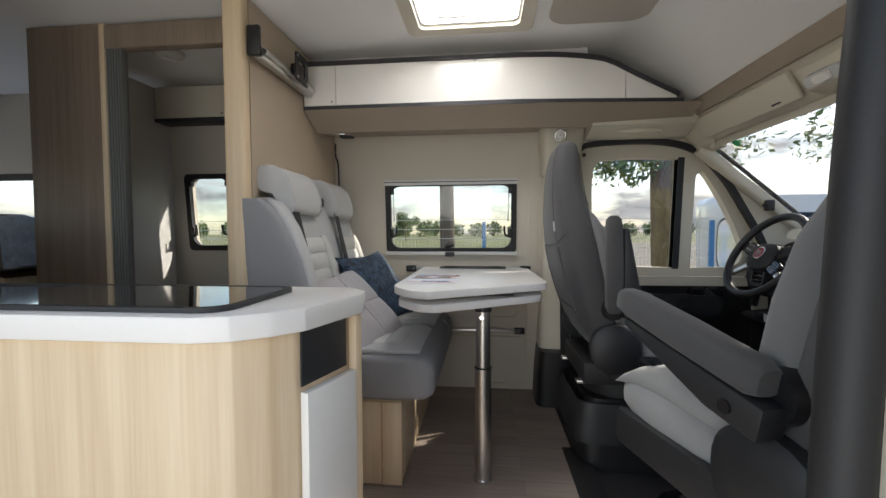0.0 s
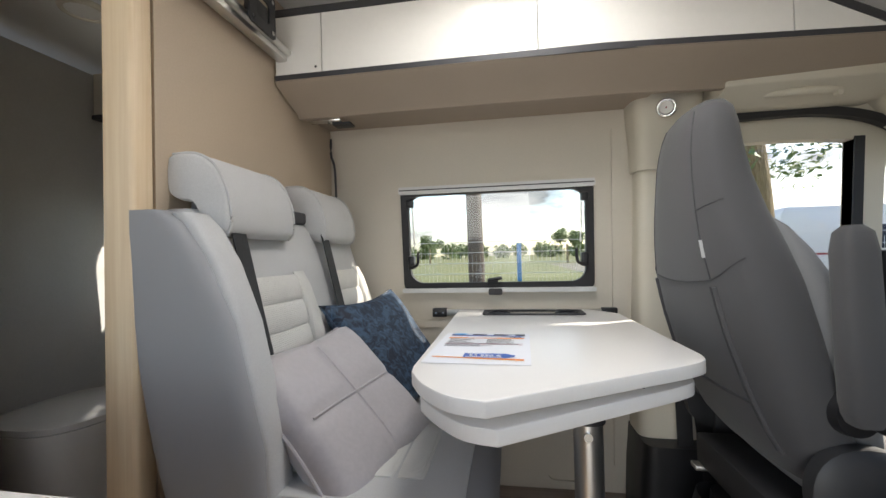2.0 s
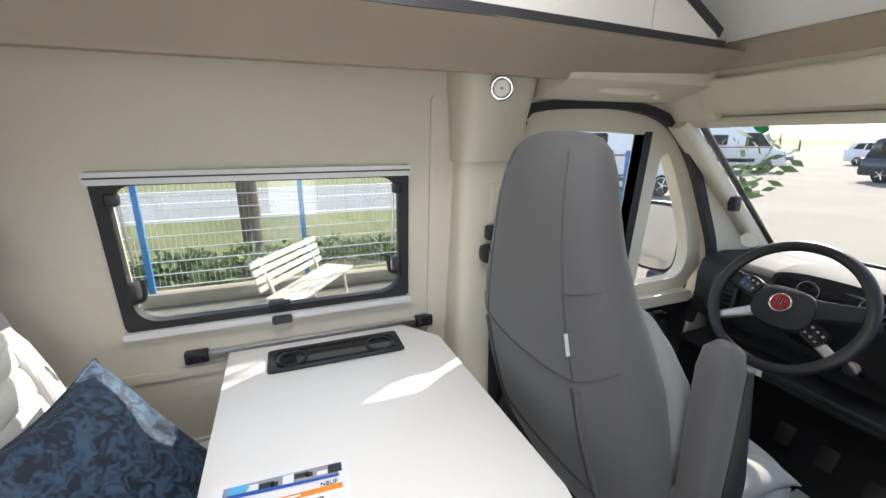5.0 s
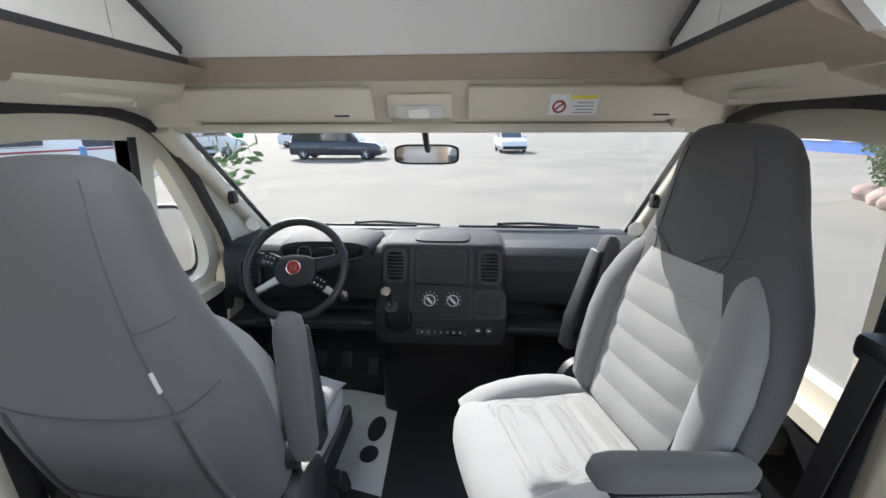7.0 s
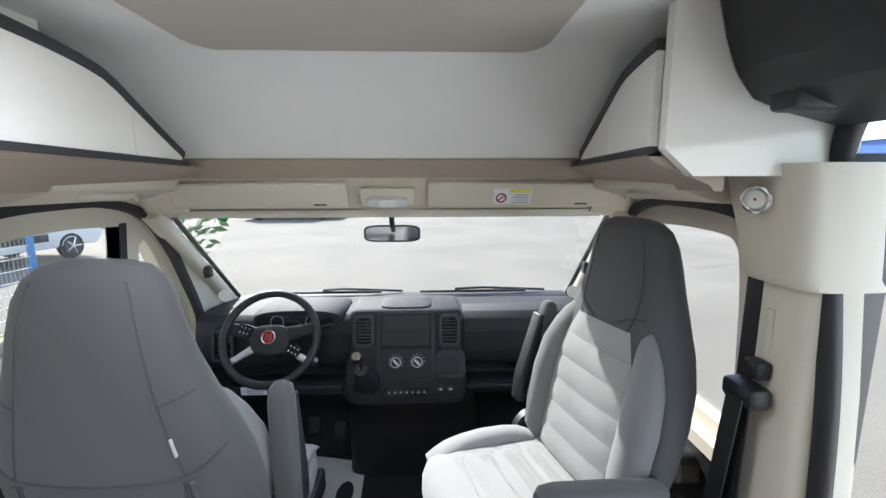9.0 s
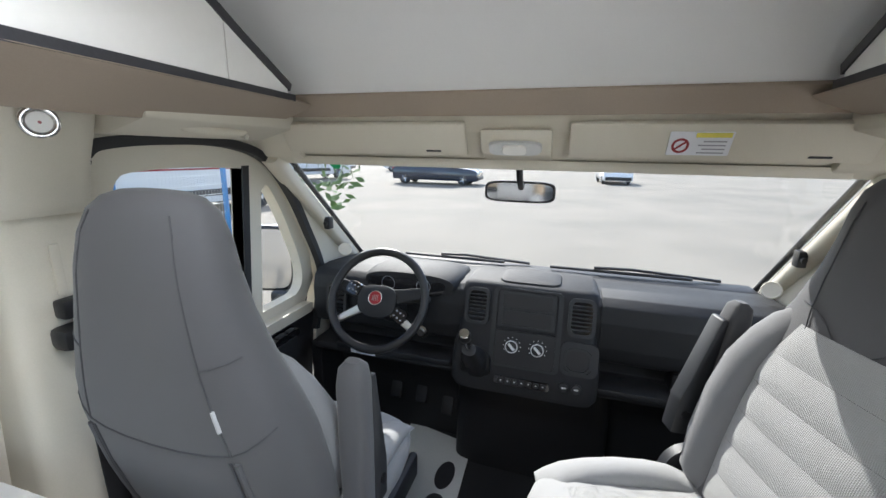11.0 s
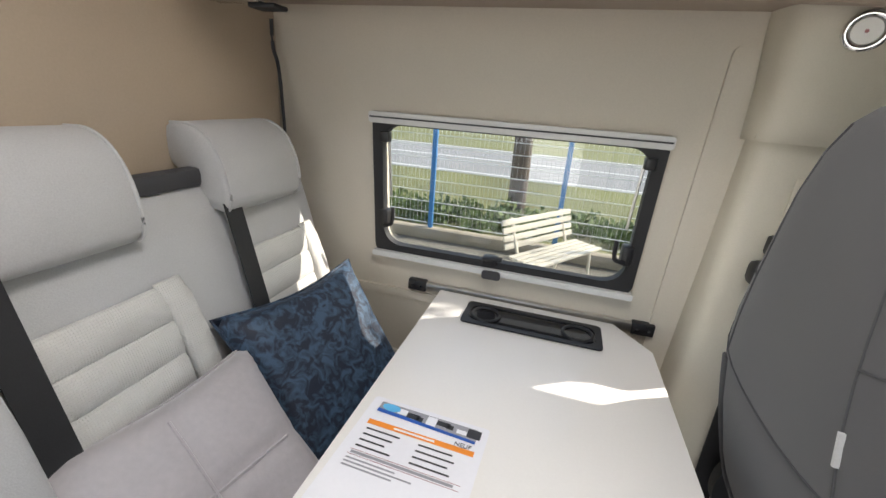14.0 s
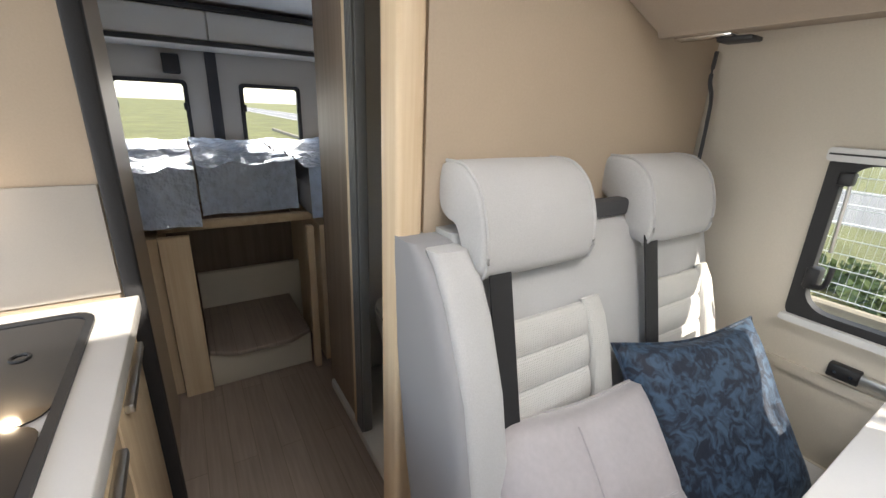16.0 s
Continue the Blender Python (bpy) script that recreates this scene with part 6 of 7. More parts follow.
part("arm", bm_box(-0.09, -0.052, 1.20, 1.26, 1.64, 1.69, 0.006), M_BLACK, tv)
hb = thing("shelf_latch", "chrome hinge latch under the soffit", "latch")
part("plate", bm_box(-0.10, 0.02, 1.575, 1.61, 1.468, 1.476, 0.003), M_CHROME, hb)
part("lever", bm_box(-0.02, 0.05, 1.60, 1.65, 1.460, 1.470, 0.004), M_DGREY, hb)
structure("trim_bulkhead_cord", bm_tube(smooth_curve([(-0.115, 1.80, 1.47), (-0.115, 1.80, 1.40), (-0.10, 1.80, 1.34), (-0.10, 1.81, 1.15)], 5), 0.005, 6), M_EDGE, "dark joint cord between wall and bulkhead", "trim")

# ---- kitchen ----
kt = thing("kitchen_cabinet", "light oak kitchen block with white end drawer", "cabinet")
K = [(-0.70, 0.085), (0.28, 0.085), (0.335, 0.10), (0.38, 0.135), (0.41, 0.172), (0.462, 0.342), (0.40, 0.40), (-0.70, 0.41)]
part("body", bm_prism(K, 'z', 0.0, 0.775, 0.003), M_WOOD, kt, "oak body with rounded corner")
# solid block, no hollow: the shade inside the recess is given by its dark colour
part("recess", bm_prism([(0.38, 0.19), (0.4165, 0.182), (0.456, 0.312), (0.41, 0.33)], 'z', 0.668, 0.774), M_DGREY, kt, "dark block standing in for an open recess")
part("drawer_front", bm_prism([(0.414, 0.178), (0.432, 0.172), (0.478, 0.312), (0.460, 0.318)], 'z', 0.19, 0.66, 0.003), M_WHITE, kt, "white flap front")
part("post", bm_prism([(0.458, 0.320), (0.476, 0.316), (0.482, 0.338), (0.464, 0.344)], 'z', 0.0, 0.774, 0.002), M_WOOD, kt)
for x0, x1 in ((-0.66, -0.30), (-0.28, 0.09), (0.11, 0.37)):
    dr = part("door", bm_box(x0, x1, 0.412, 0.428, 0.08, 0.745, 0.004), M_WOOD, kt)
    part("handle", bm_box(x0 + 0.05, x1 - 0.05, 0.428, 0.446, 0.715, 0.735, 0.004), M_ALU, dr)
wt = thing("worktop", "white laminate worktop with chamfered corners", "worktop")
part("slab", bm_prism([(-0.70, 0.062), (0.29, 0.062), (0.345, 0.078), (0.395, 0.115), (0.435, 0.16), (0.488, 0.335), (0.478, 0.38), (0.43, 0.43), (-0.70, 0.447)], 'z', 0.777, 0.82, 0.004), M_TABLE, wt)
hob = thing("hob_sink", "black glass hob and sink with steel rim set in the worktop", "hob")
part("rim", bm_plate([rrect(-0.63, 0.325, 0.09, 0.375, 0.05), rrect(-0.615, 0.31, 0.105, 0.36, 0.042)], lambda u, v, w: (u, v, 0.821 + 0.008 * (1 - w))), M_DGREY, hob)
part("glass_lid", bm_plate([rrect(-0.23, 0.309, 0.106, 0.359, 0.04)], lambda u, v, w: (u, v, 0.8225 + 0.006 * (1 - w))), M_GLOSSB, hob, "black glass lid")
part("sink_cover", bm_plate([rrect(-0.614, -0.235, 0.106, 0.359, 0.04)], lambda u, v, w: (u, v, 0.8225 + 0.003 * (1 - w))), M_GLOSSB, hob, "dark sink cover")
part("finger_hole", bm_torus((-0.46, 0.28, 0.826), (0, 0, 1), 0.014, 0.003, 24, 6), M_DGREY, hob)
# tall cupboard behind the kitchen
tc_ = thing("tall_cupboard", "beige tall cupboard beside the aisle", "cupboard")
part("body", bm_box(-1.34, -0.735, -0.09, 0.425, 0.0, 1.83), M_PANEL, tc_)
part("edge_profile", bm_box(-0.745, -0.708, 0.415, 0.455, 0.0, 1.83, 0.008), M_RUBBER, tc_, "black edge profile")
part("splash_panel", bm_box(-0.733, -0.725, -0.085, 0.41, 0.822, 1.1, 0.002), M_GREYLINER, tc_)
lm = thing("wall_lamp", "small white wall lamp shining on the panel", "lamp")
part("shade", bm_box(-0.724, -0.655, 0.02, 0.105, 1.10, 1.15, 0.008), M_WHITE, lm)
wlamp = bpy.data.lights.new("wall_lamp_glow", 'POINT')
wlamp.energy = 0.12
wlamp.color = (1.0, 0.82, 0.6)
wlamp.shadow_soft_size = 0.02
wlo = new("wall_lamp_glow", wlamp)
wlo.location = (-0.69, 0.15, 1.11)

# ---- bedroom ----
bd = thing("rear_bed", "transverse rear bed on oak supports under plastic film", "bed")
part("support", bm_box(-1.44, -1.40, 0.455, 0.565, 0.0, 0.76, 0.004), M_WOOD, bd)
part("support", bm_box(-1.40, -1.36, 1.03, 1.062, 0.0, 0.76, 0.004), M_WOOD, bd)
part("side_box", bm_box(-2.9, -1.445, -0.09, 0.45, 0.0, 0.75), M_WOOD, bd)
part("side_box", bm_box(-2.9, -1.405, 1.10, 1.88, 0.0, 0.75), M_WOOD, bd)
part("slat_edge", bm_box(-1.58, -1.54, 0.45, 1.10, 0.745, 0.785, 0.005), M_WOODX, bd)
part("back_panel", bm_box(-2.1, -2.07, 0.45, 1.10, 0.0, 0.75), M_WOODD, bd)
for x0, x1, y0, y1 in ((-2.9, -1.42, -0.08, 0.62), (-2.9, -1.60, 0.63, 1.05), (-2.9, -1.38, 1.06, 1.84)):
    b = bmesh.new()
    nx, ny = 26, 16
    rows = []
    for i in range(nx + 1):
        r_ = []
        for j in range(ny + 1):
            x, y = x0 + (x1 - x0) * i / nx, y0 + (y1 - y0) * j / ny
            z = 1.03 + 0.035 * noise.noise(Vector((x * 5, y * 5, 1))) + 0.018 * noise.noise(Vector((x * 14, y * 14, 4)))
            r_.append(b.verts.new((x, y, z)))
        rows.append(r_)
    for i in range(nx):
        for j in range(ny):
            b.faces.new((rows[i][j], rows[i + 1][j], rows[i + 1][j + 1], rows[i][j + 1]))
    low = []
    for j in range(ny + 1):
        y = y0 + (y1 - y0) * j / ny
        low.append(b.verts.new((x1 + 0.012 + 0.02 * noise.noise(Vector((y * 9, 3, 3))), y, 0.80 + 0.02 * noise.noise(Vector((y * 7, 1, 8))))))
    for j in range(ny):
        b.faces.new((rows[nx][j], low[j], low[j + 1], rows[nx][j + 1]))
    part("plastic_film", b, M_FILM, bd, "crumpled clear plastic film", 30)
    part("mattress", bm_box(x0, x1 - 0.01, y0 + 0.01, y1 - 0.01, 0.785, 0.94, 0.03), M_SIDE, bd)
stp = thing("bed_step", "wooden step with brown tread below the bed", "step")
part("riser", bm_box(-1.9, -1.425, 0.567, 1.028, 0.0, 0.175, 0.004), M_CAB, stp)
part("tread", bm_prism([(-1.9, 0.57), (-1.42, 0.57), (-1.36, 0.68), (-1.36, 0.92), (-1.42, 1.025), (-1.9, 1.025)], 'z', 0.177, 0.20, 0.003), M_FLOOR, stp)
part("upper_riser", bm_box(-1.94, -1.902, 0.567, 1.098, 0.0, 0.40, 0.004), M_CAB, stp)
rc = thing("rear_cabinet", "white overhead cabinet with black edging over the bed", "cabinet")
part("body", bm_box(-2.95, -2.52, 0.0, 1.68, 1.60, 1.80), M_WHITE, rc)
for y0, y1 in ((0.2, 0.8), (0.81, 1.5)):
    part("door", bm_box(-2.518, -2.50, y0, y1, 1.625, 1.775, 0.003), M_WHITE, rc)
part("trim", bm_box(-2.52, -2.49, 0.0, 1.68, 1.592, 1.62, 0.004), M_EDGE, rc)
part("trim", bm_box(-2.52, -2.49, 0.0, 1.68, 1.78, 1.81, 0.004), M_EDGE, rc)
part("divider", bm_box(-2.52, -2.488, 1.50, 1.53, 1.62, 1.78, 0.003), M_EDGE, rc)
sp2 = thing("wall_speaker", "small black box on the rear door", "speaker")
part("box", bm_box(-2.975, -2.90, 0.55, 0.65, 1.45, 1.57, 0.008), M_BLACK, sp2)

# ---- washroom ----
to = thing("toilet", "white plastic cassette toilet in the washroom", "toilet")
part("bowl", bm_loft([((-0.90, 1.42, z), a, b_, (1, 0, 0), (0, 1, 0)) for z, a, b_ in ((0.05, 0.15, 0.17), (0.3, 0.16, 0.19), (0.42, 0.19, 0.22), (0.46, 0.19, 0.22))], 32, 3), M_WHITE, to)
part("lid", bm_loft([((-0.90, 1.42, z), a, b_, (1, 0, 0), (0, 1, 0)) for z, a, b_ in ((0.462, 0.185, 0.215), (0.48, 0.185, 0.215), (0.49, 0.15, 0.18))], 32, 3), M_WHITE, to)
fl = thing("washroom_cabinet", "pale washroom locker with dark lower edge", "cabinet")
part("body", bm_box(-1.16, -0.72, 1.70, 1.80, 1.62, 1.80, 0.004), M_CAB, fl)
part("edge", bm_box(-1.16, -0.72, 1.692, 1.80, 1.598, 1.618, 0.003), M_EDGE, fl)
part("lock", bm_cyl((-0.745, 1.698, 1.64), (-0.745, 1.694, 1.64), 0.005, seg=10), M_CHROME, fl)
cl_ = thing("ceiling_lamp", "round washroom ceiling lamp", "lamp")
part("ring", bm_torus((-0.78, 1.35, CEIL - 0.008), (0, 0, 1), 0.06, 0.01, 32, 8), M_CAB, cl_)
part("lens", bm_cyl((-0.78, 1.35, CEIL - 0.012), (-0.78, 1.35, CEIL - 0.002), 0.055, seg=28), M_LAMPW, cl_)

# ---- sliding doorway ----
structure("trim_doorway_seal", bm_tube(smooth_curve([(1.035, -0.16, -0.1), (1.045, -0.16, 0.5), (1.065, -0.155, 1.0), (1.10, -0.14, 1.40), (1.08, -0.13, 1.60), (0.98, -0.12, 1.68), (0.6, -0.11, 1.70)], 6), 0.022, 10), M_RUBBER, "black rubber seal round the sliding doorway", "trim")
structure("doorway_jamb", bm_prism([(1.085, -0.12), (1.075, -0.26), (1.26, -0.26), (1.26, -0.10)], 'z', -0.2, 1.55, 0.01), M_BLACK, "black door jamb beside the passenger seat", "wall")
structure("doorway_header", bm_prism([(-0.12, 1.60), (-0.24, 1.66), (-0.24, 1.86), (0.15, 1.86), (0.128, 1.765), (0.10, 1.70), (0.06, 1.652), (0.0, 1.628)], 'x', 0.30, 1.095, 0.006), M_DGREY, "dark header over the sliding doorway", "wall")
ep = thing("end_panel", "white end panel of the overhead cabinet by the doorway", "panel")
part("board", bm_plate([[(0.228, 1.56), (0.165, 1.505), (-0.135, 1.505), (-0.135, 1.618), (0.0, 1.632), (0.06, 1.655), (0.10, 1.705), (0.125, 1.765), (0.145, 1.832), (0.228, 1.832)]], lambda u, v, w: (1.098 + 0.025 * w, u, v)), M_WHITE, ep)
cp_ = thing("control_panel", "dark control panel with a small red display over the doorway", "control panel")
part("housing", bm_box(1.0, 1.06, -0.10, 0.06, 1.62, 1.70, 0.010), M_DGREY, cp_)
part("display", bm_box(0.994, 1.001, -0.08, 0.02, 1.64, 1.68, 0.003), M_GLOSSB, cp_)
part("red_mark", bm_box(0.991, 0.9945, 0.0, 0.012, 1.645, 1.655), M_RED, cp_)
for k in range(3):
    part("key", bm_box(0.991, 0.9945, -0.02 - 0.014 * k, -0.012 - 0.014 * k, 1.66, 1.668), M_INKG, cp_)
sb = thing("entry_step", "grey plastic step well inside the sliding doorway", "step", kind="structure")
part("sill", bm_box(0.48, 1.08, -0.24, -0.104, -0.20, -0.01, 0.01), M_DGREY, sb)
part("chassis", bm_box(-3.0, 2.6, -0.12, 1.80, -0.30, -0.06), M_RUBBER, sb)
jp = thing("jamb_buttons", "round black push buttons on the pillar base", "button")
for k in range(2):
    part("button", bm_cyl((1.066, -0.02, 0.30 + 0.09 * k), (1.05, -0.02, 0.30 + 0.09 * k), 0.028, 0.024, 24), M_BLACK, jp)

# ---- outside ----
structure("ground", bm_plate([[(-400, -400), (400, -400), (400, 6.2), (-400, 6.2)]], lambda u, v, w: (u, v, GROUND - 0.05 * w)), M_ASPH, "sunlit grey asphalt yard", "ground", 0)
structure("ground_verge", bm_plate([[(-400, 6.2), (6.0, 6.2), (6.0, 11.5), (-400, 11.5)]], lambda u, v, w: (u, v, GROUND - 0.06 * w)), M_GRASS, "rough green verge behind the fence", "ground", 0)
structure("ground_yard", bm_plate([[(6.0, 6.2), (400, 6.2), (400, 60), (6.0, 60)]], lambda u, v, w: (u, v, GROUND - 0.05 * w)), M_ASPH, "asphalt yard beside the verge", "ground", 0)
structure("road", bm_plate([[(-400, 11.5), (6.0, 11.5), (6.0, 18), (-400, 18)]], lambda u, v, w: (u, v, GROUND - 0.05 * w)), M_ROAD, "grey public road beyond the fence", "road", 0)
structure("road_rear", bm_plate([[(-17, -300), (-11, -300), (-11, 6.0), (-17, 6.0)]], lambda u, v, w: (u, v, GROUND + 0.02 - 0.01 * w)), M_ROAD, "grey road behind the van", "road", 0)
structure("ground_rear", bm_plate([[(-400, -400), (-17.0, -400), (-17.0, 6.1), (-400, 6.1)]], lambda u, v, w: (u, v, GROUND + 0.02 - 0.01 * w)), M_GRASS, "green meadow behind the road", "ground", 0)
for k, yy in enumerate((11.8, 14.7, 17.7)):
    structure("road_line", bm_box(-120, 6.0, yy - 0.06, yy + 0.06, GROUND + 0.002, GROUND + 0.006), M_MARK, "white painted road line", "road")
structure("field", bm_plate([[(-400, 18), (6.0, 18), (6.0, 400), (-400, 400)]], lambda u, v, w: (u, v, GROUND - 0.05 * w)), M_FIELD, "dry grass field up to the horizon", "ground", 0)
structure("field_far", bm_plate([[(6.0, 60), (400, 60), (400, 400), (6.0, 400)]], lambda u, v, w: (u, v, GROUND - 0.05 * w)), M_FIELD, "dry grass field up to the horizon", "ground", 0)
structure("kerb", bm_box(-30, 6.0, 5.86, 6.02, GROUND, GROUND + 0.16, 0.02), M_CONC, "low concrete kerb under the fence", "kerb")


def leaf_cloud(name, centres, n, size, material, parent, seed, flat=1.0):
    """Many small bent leaves scattered in clumps."""
    rng = random.Random(seed)
    vs, fs = [], []
    for _ in range(n):
        c, r = rng.choice(centres)
        d = Vector((rng.gauss(0, 1), rng.gauss(0, 1), rng.gauss(0, 1) * flat)).normalized() * r * rng.random() ** 0.45
        p = Vector(c) + d
        a = Vector((rng.gauss(0, 1), rng.gauss(0, 1), rng.gauss(0, 1))).normalized()
        b = a.orthogonal().normalized()
        s = size * (0.6 + 0.8 * rng.random())
        o = len(vs)
        vs += [p - a * s, p + b * s * 0.45, p + a * s, p - b * s * 0.45]
        fs.append((o, o + 1, o + 2, o + 3))
    me = bpy.data.meshes.new(name)
    me.from_pydata(vs, [], fs)
    me.materials.append(material)
    ob = new(name, me)
    ob.parent = parent
    return ob


# fence: posts, kinked wire panels
fn = thing("fence", "welded wire fence with blue posts along the yard", "fence")
FX = [-0.95 + 1.69 * k for k in range(-9, 5)]
for x in FX:
    part("post", bm_box(x - 0.03, x + 0.03, 5.92, 5.98, GROUND + 0.1, 1.12, 0.006), M_FBLUE, fn, "blue steel post")
for a, c in zip(FX, FX[1:]):
    b = bmesh.new()
    for k in range(11):
        z = GROUND + 0.22 + k * 0.148
        bm_box(a, c, 5.944, 5.956, z - 0.004, z + 0.004, 0, 2, b)
    n = 30
    vb = []
    for i in range(n):
        x = a + (c - a) * (i + 0.5) / n
        bm_box(x - 0.0012, x + 0.0012, 5.95, 5.953, GROUND + 0.2, 1.08, 0, 2, b)
    part("wire_panel", b, M_WIRE, fn, "white welded wire panel", 0)

# white slatted bench
bo = thing("park_bench", "cream slatted bench standing by the fence", "bench")
bo.matrix_basis = pose(0.62, 5.22, GROUND, 0, 0, 56) @ Matrix.Diagonal((0.95, 0.9, 0.85, 1))
for k in range(5):
    part("seat_slat", bm_box(-0.62, 0.62, -0.42 + k * 0.085, -0.355 + k * 0.085, 0.42, 0.45, 0.005), M_SLAT, bo)
for k in range(4):
    part("back_slat", moved(bm_box(-0.62, 0.62, -0.012, 0.012, -0.034, 0.034, 0.004), pose(0, 0.06 + k * 0.025, 0.53 + k * 0.095, -14, 0, 0)), M_SLAT, bo)
for x in (-0.45, 0.45):
    part("leg", bm_tube([(x, -0.40, 0.0), (x, -0.36, 0.42), (x, 0.0, 0.42), (x, 0.17, 0.86)], 0.02, 8), M_SLAT, bo)
    part("leg", bm_tube([(x, 0.10, 0.0), (x, 0.0, 0.42)], 0.02, 8), M_SLAT, bo)

pl = thing("wooden_pole", "weathered dark wooden pole behind the fence", "pole")
part("shaft", bm_cyl((0.05, 7.4, GROUND), (-0.05, 7.5, 5.5), 0.15, 0.12, 16), M_POLE, pl)

tr = thing("tree", "lichen-covered tree with thin hanging foliage", "tree")
part("trunk", bm_loft([((2.85 + dx, 4.4 + dy, z), r, r * 0.95, (1, 0, 0), (0, 1, 0)) for z, r, dx, dy in ((GROUND, 0.28, 0, 0), (-0.2, 0.21, 0, 0), (0.5, 0.19, 0.02, 0.02), (1.5, 0.18, 0.0, 0.06), (2.6, 0.15, -0.05, 0.1), (3.6, 0.10, 0.05, 0.2))], 18, 2), M_BARK, tr)
rngt = random.Random(5)
cs = []
for k in range(9):
    a = k * 0.72
    e = Vector((2.85 + 2.0 * math.cos(a), 4.5 + 1.9 * math.sin(a), 2.2 + 1.2 * rngt.random()))
    part("limb", bm_tube(smooth_curve([(2.85, 4.45, 2.1 + 0.1 * k), (2.85 + 0.9 * math.cos(a), 4.5 + 0.9 * math.sin(a), 3.0 + 0.05 * k), e], 4), 0.035, 7), M_BARK, tr)
    for j in range(5):
        cs.append((e + Vector((rngt.gauss(0, 0.5), rngt.gauss(0, 0.5), rngt.gauss(-0.35, 0.35))), 0.28))
cs += [((2.9 + 1.2 * rngt.gauss(0, 1), 4.6 + 1.0 * rngt.gauss(0, 1), 3.4 + 0.4 * rngt.random()), 0.6) for _ in range(14)]
cs += [((2.1 + 0.7 * rngt.random(), 4.1 + 0.5 * rngt.random(), 1.55 + 0.5 * rngt.random()), 0.22) for _ in range(10)]
leaf_cloud("crown", cs, 5200, 0.05, M_LEAF, tr, 11)

# hedge plants along the fence and far tree line
vg = tagged(leaf_cloud("verge_plants", [((x, 6.7 + 0.6 * random.random(), GROUND + 0.02 + 0.14 * random.random()), 0.30) for x in np.arange(-9, 5.5, 0.33)], 14000, 0.06, M_SHRUB, None, 21, 0.6), "leafy wild plants along the fence foot", "plants", "", "stuff")
hw = tagged(leaf_cloud("far_woods", [((-130 + 7 * k + 4 * random.random(), 150 + 20 * random.random(), GROUND + 1.6 + 1.4 * random.random()), 2.6 + 1.4 * random.random()) for k in range(42)], 9000, 0.9, M_SHRUB, None, 22, 0.7), "far hedgerow and trees on the horizon", "trees", "", "stuff")
for x, y in ((-13, 70), (9, 62)):
    t = thing("tree", "round-crowned tree standing in the far field", "tree", "far trees")
    part("trunk", bm_cyl((x, y, GROUND), (x, y, 2.2), 0.2, 0.14, 10), M_BARK, t)
    leaf_cloud("crown", [((x + random.gauss(0, 0.9), y + random.gauss(0, 0.9), 2.6 + random.random() * 1.4), 0.9) for _ in range(10)], 2200, 0.2, M_SHRUB, t, int(x) + 90)


# ---- vehicles ----
def wheel(parent, x, y, z, r, w, side):
    wh = part("wheel", bm_torus((x, y, z), (0, 1, 0), r - 0.055, 0.065, 28, 10), M_TYRE, parent)
    part("rim", bm_cyl((x, y - w / 2, z), (x, y + w / 2, z), r * 0.66, seg=24), M_DGREY, wh)
    part("hub", bm_cyl((x, y - w / 2 - 0.012, z), (x, y + w / 2 + 0.012, z), r * 0.16, seg=16), M_CHROME, wh)
    for k in range(5):
        a = 2 * math.pi * k / 5
        for s in (1, -1):
            part("spoke", bm_tube([(x + 0.05 * math.cos(a), y + s * (w / 2 + 0.005), z + 0.05 * math.sin(a)), (x + r * 0.62 * math.cos(a), y + s * (w / 2 + 0.005), z + r * 0.62 * math.sin(a))], 0.022, 6), M_CHROME, wh)


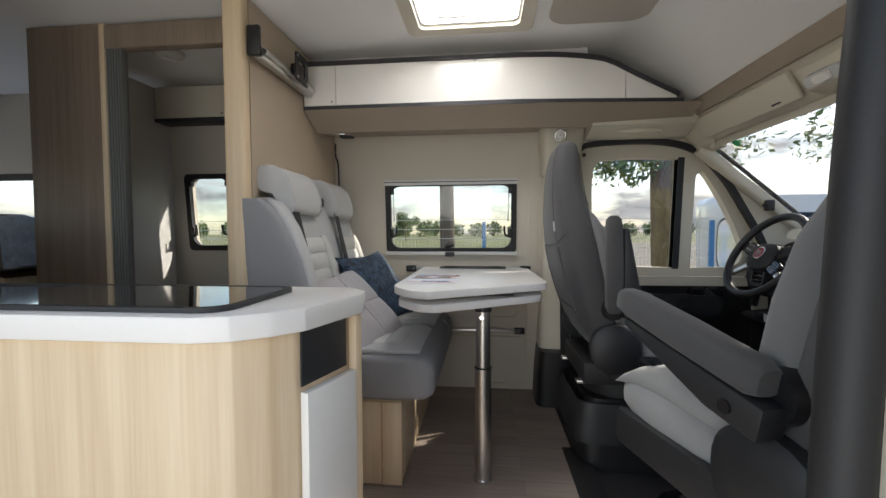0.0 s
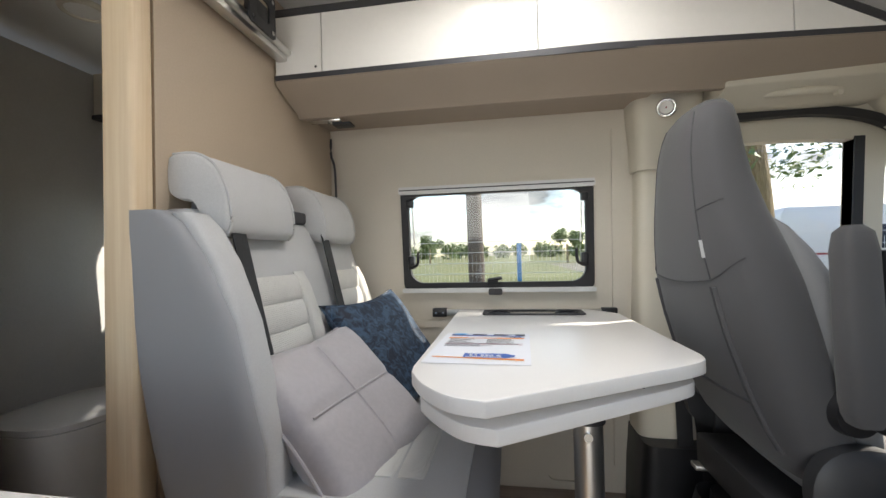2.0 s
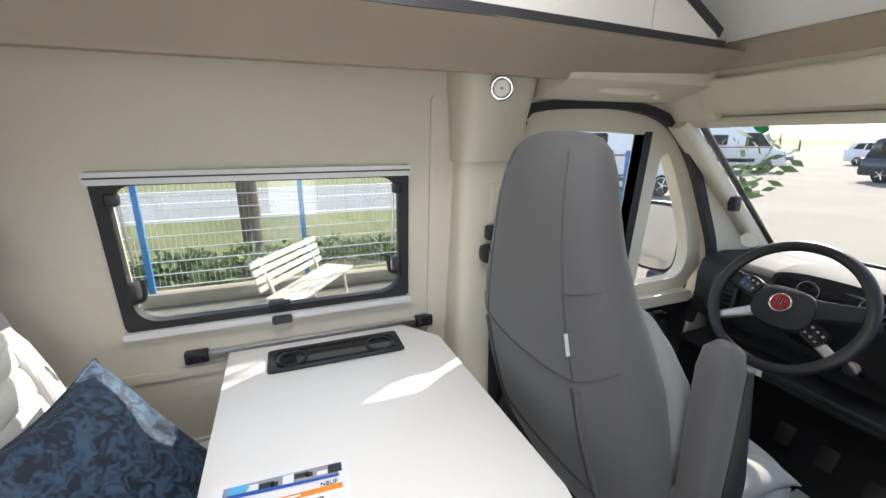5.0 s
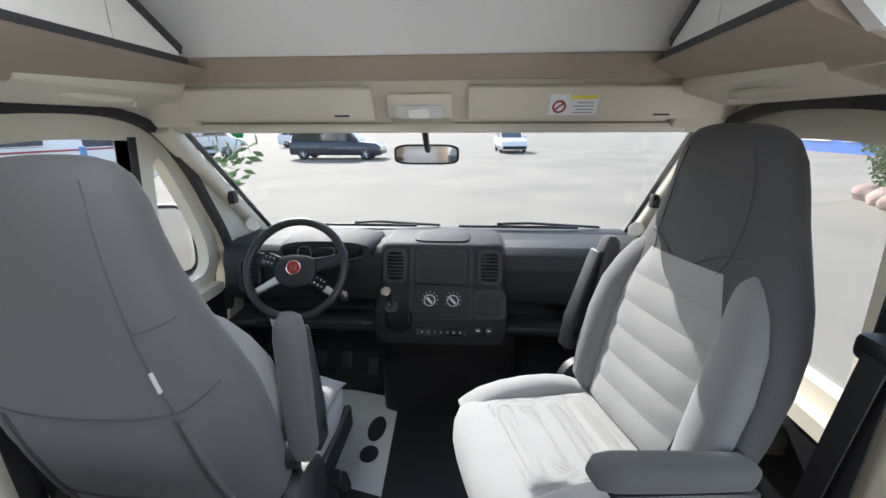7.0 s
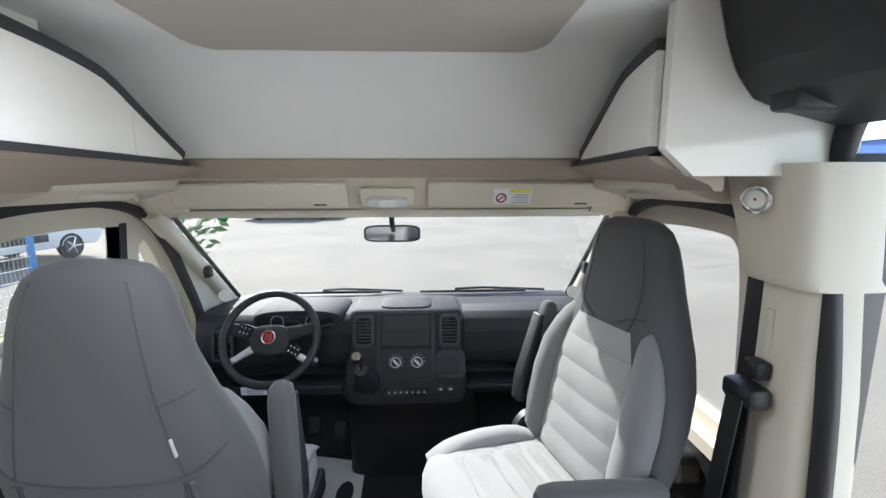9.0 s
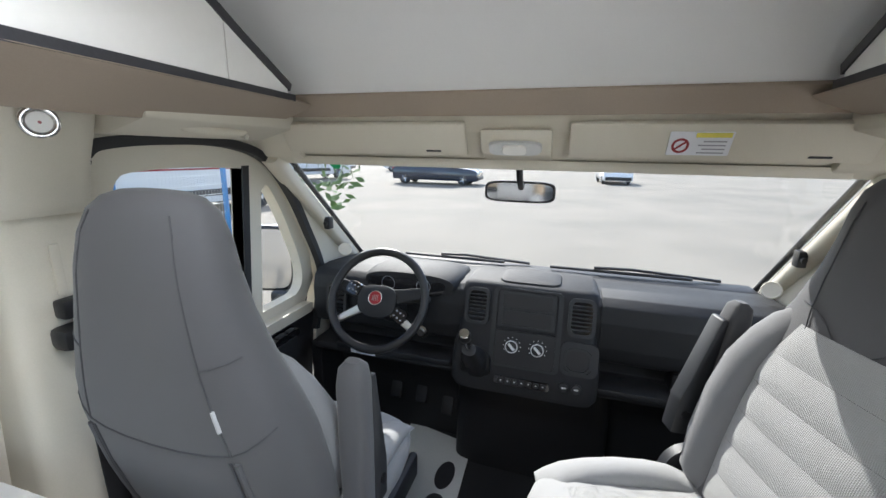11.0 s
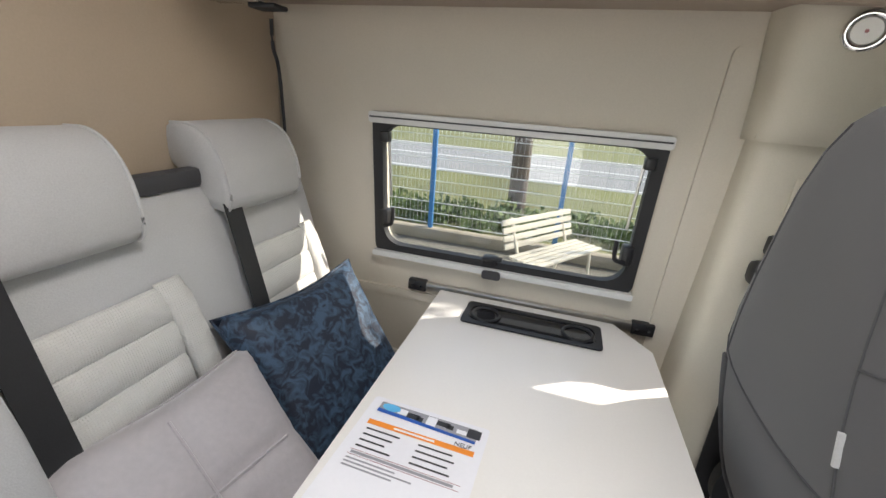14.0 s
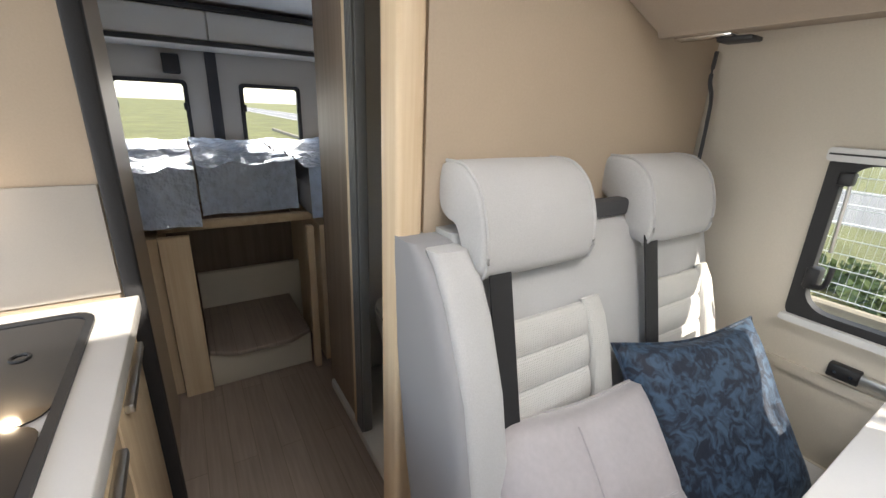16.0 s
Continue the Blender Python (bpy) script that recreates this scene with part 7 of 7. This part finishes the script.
def car(name, label, at, rz, material, L=4.4, H=1.62, W=1.8, category="car"):
    """A car along its own x, nose at +x."""
    c = thing(name, label, category, "parked vehicles", at=at, rz=rz)
    low = [(-L / 2, 0.45), (-L / 2 + 0.03, 0.28), (L / 2 - 0.08, 0.24), (L / 2, 0.5), (L / 2 - 0.05, 0.78), (L / 2 - 0.35, 0.93), (L / 2 - 1.2, 1.02), (-L / 2 + 0.12, 1.03), (-L / 2, 0.85)]
    part("body", bm_prism(low, 'y', -W / 2, W / 2, 0.06), material, c)
    up_ = [(L / 2 - 1.25, 1.0), (L / 2 - 1.95, H - 0.1), (L / 2 - 2.3, H), (-L / 2 + 0.65, H), (-L / 2 + 0.35, H - 0.12), (-L / 2 + 0.08, 1.02)]
    part("cabin", bm_prism(up_, 'y', -W / 2 + 0.12, W / 2 - 0.12, 0.05), material, c)
    for s in (1, -1):
        y = s * (W / 2 - 0.118)
        for q in ([(L / 2 - 1.45, 1.06), (L / 2 - 1.98, H - 0.16), (L / 2 - 2.45, H - 0.12), (L / 2 - 2.45, 1.06)],
                  [(L / 2 - 2.53, 1.06), (L / 2 - 2.53, H - 0.12), (-L / 2 + 1.15, H - 0.12), (-L / 2 + 1.05, 1.06)],
                  [(-L / 2 + 0.95, 1.08), (-L / 2 + 1.05, H - 0.13), (-L / 2 + 0.65, H - 0.15), (-L / 2 + 0.4, 1.1)]):
            part("side_window", bm_prism(q, 'y', y - 0.004, y + 0.004), M_CARG, c)
        part("door_strip", bm_box(-L / 2 + 0.9, L / 2 - 1.0, s * W / 2 - 0.012, s * W / 2 + 0.012, 0.36, 0.44, 0.006), M_BLACK, c)
        part("headlight", bm_box(L / 2 - 0.32, L / 2 - 0.03, s * (W / 2 - 0.28) - 0.2, s * (W / 2 - 0.28) + 0.2, 0.68, 0.82, 0.04), M_LAMPW, c)
        part("tail_light", bm_box(-L / 2 - 0.01, -L / 2 + 0.2, s * (W / 2 - 0.15) - 0.12, s * (W / 2 - 0.15) + 0.155, 0.78, 1.0, 0.03), M_RED, c)
        part("mirror", bm_box(L / 2 - 1.6, L / 2 - 1.42, s * (W / 2 + 0.1) - 0.09, s * (W / 2 + 0.1) + 0.09, 1.0, 1.14, 0.04), material, c)
        for x in (L / 2 - 0.88, -L / 2 + 0.8):
            wheel(c, x, s * (W / 2 - 0.1), 0.34, 0.34, 0.22, s)
    part("windscreen", bm_prism([(L / 2 - 1.29, 1.04), (L / 2 - 1.93, H - 0.13), (L / 2 - 1.91, H - 0.12), (L / 2 - 1.26, 1.05)], 'y', -W / 2 + 0.2, W / 2 - 0.2), M_CARG, c)
    part("bumper", bm_box(L / 2 - 0.12, L / 2 + 0.03, -W / 2 + 0.1, W / 2 - 0.1, 0.3, 0.5, 0.03), M_BLACK, c)
    return c


car("suv", "dark blue estate car parked side-on in the yard", (25.0, 8.6, GROUND), -88, M_CARB, 5.3, 1.9, 1.95)
car("parked_car", "white hatchback parked in the yard", (31.5, -2.0, GROUND), 185, M_CARW, 4.0, 1.55)
car("parked_car", "white car parked behind the dark estate car", (38.0, 16.0, GROUND), -90, M_CARW, 4.2, 1.6)
car("parked_car", "silver-white car parked at the yard edge", (34.0, 22.0, GROUND), -80, M_CARW, 4.3, 1.5)


def camper(at, rz):
    c = thing("camper_van", "white panel camper van with red stripe and dark sill", "van", "parked vehicles", at=at, rz=rz)
    part("body", bm_prism([(-2.9, 0.35), (2.7, 0.35), (2.9, 0.6), (2.75, 1.15), (2.2, 1.3), (1.5, 2.25), (1.2, 2.45), (-2.85, 2.5), (-2.95, 2.3)], 'y', -1.0, 1.0, 0.06), M_CARW, c)
    for s in (1, -1):
        part("red_stripe", bm_box(-2.7, 2.0, s * 1.003 - 0.004, s * 1.003 + 0.004, 1.32, 1.37), M_RED, c)
        part("side_window", bm_prism(rrect(-1.4, -0.2, 1.45, 2.0, 0.08), 'y', s * 1.002 - 0.006, s * 1.002 + 0.006), M_CARG, c)
        part("front_window", bm_prism([(0.7, 1.4), (0.7, 2.1), (1.4, 2.1), (2.0, 1.4)], 'y', s * 1.002 - 0.006, s * 1.002 + 0.006), M_CARG, c)
        part("sill", bm_box(-1.2, 1.3, s * 1.01 - 0.02, s * 1.01 + 0.02, 0.55, 0.75, 0.01), M_BLACK, c)
        for x in (1.9, -1.9):
            wheel(c, x, s * 0.95, 0.36, 0.36, 0.2, s)
    return c


camper((10.2, 11.9, GROUND), -8)
camper((24.0, 17.5, GROUND), -30)

# shrubs and rocks by the sliding door, blue hall behind
sh = thing("shrub_bed", "green shrub growing behind pink rocks", "shrub")
leaf_cloud("foliage", [((6.6 + 0.8 * random.random() + 0.9 * k, -8.2 - 1.1 * random.random() - 0.25 * k, GROUND + 0.75 + 0.9 * random.random()), 0.6) for k in range(7) for _ in range(5)], 9000, 0.07, M_SHRUB, sh, 31)
for k in range(9):
    rk = thing("rock", "rough pinkish boulder edging the shrub bed", "rock", "rocks")
    b = bmesh.new()
    bmesh.ops.create_icosphere(b, subdivisions=3, radius=0.34)
    for v in b.verts:
        v.co *= 1 + 0.30 * noise.noise(v.co * 3 + Vector((k, 0, 0)))
        v.co.z *= 0.75
    part("stone", moved(b, pose(6.1 + 0.72 * k, -7.4 - 0.28 * k, GROUND + 0.18)), M_ROCK, rk, "", 0)
bl = thing("hall", "blue-clad low sales hall at the yard edge", "building")
part("wall", bm_box(12, 40, -34, -24, GROUND, 3.8), M_BUILD, bl)
part("roof", bm_box(11.8, 40.2, -34.2, -23.8, 3.8, 4.1), M_CARW, bl)
for k in range(7):
    wd = part("window", bm_box(13.5 + 3.6 * k, 15.9 + 3.6 * k, -23.99, -23.95, 0.3, 2.4), M_CARG, bl)
    part("sill", bm_box(13.4 + 3.6 * k, 16.0 + 3.6 * k, -23.99, -23.88, 0.2, 0.29), M_CARW, wd)
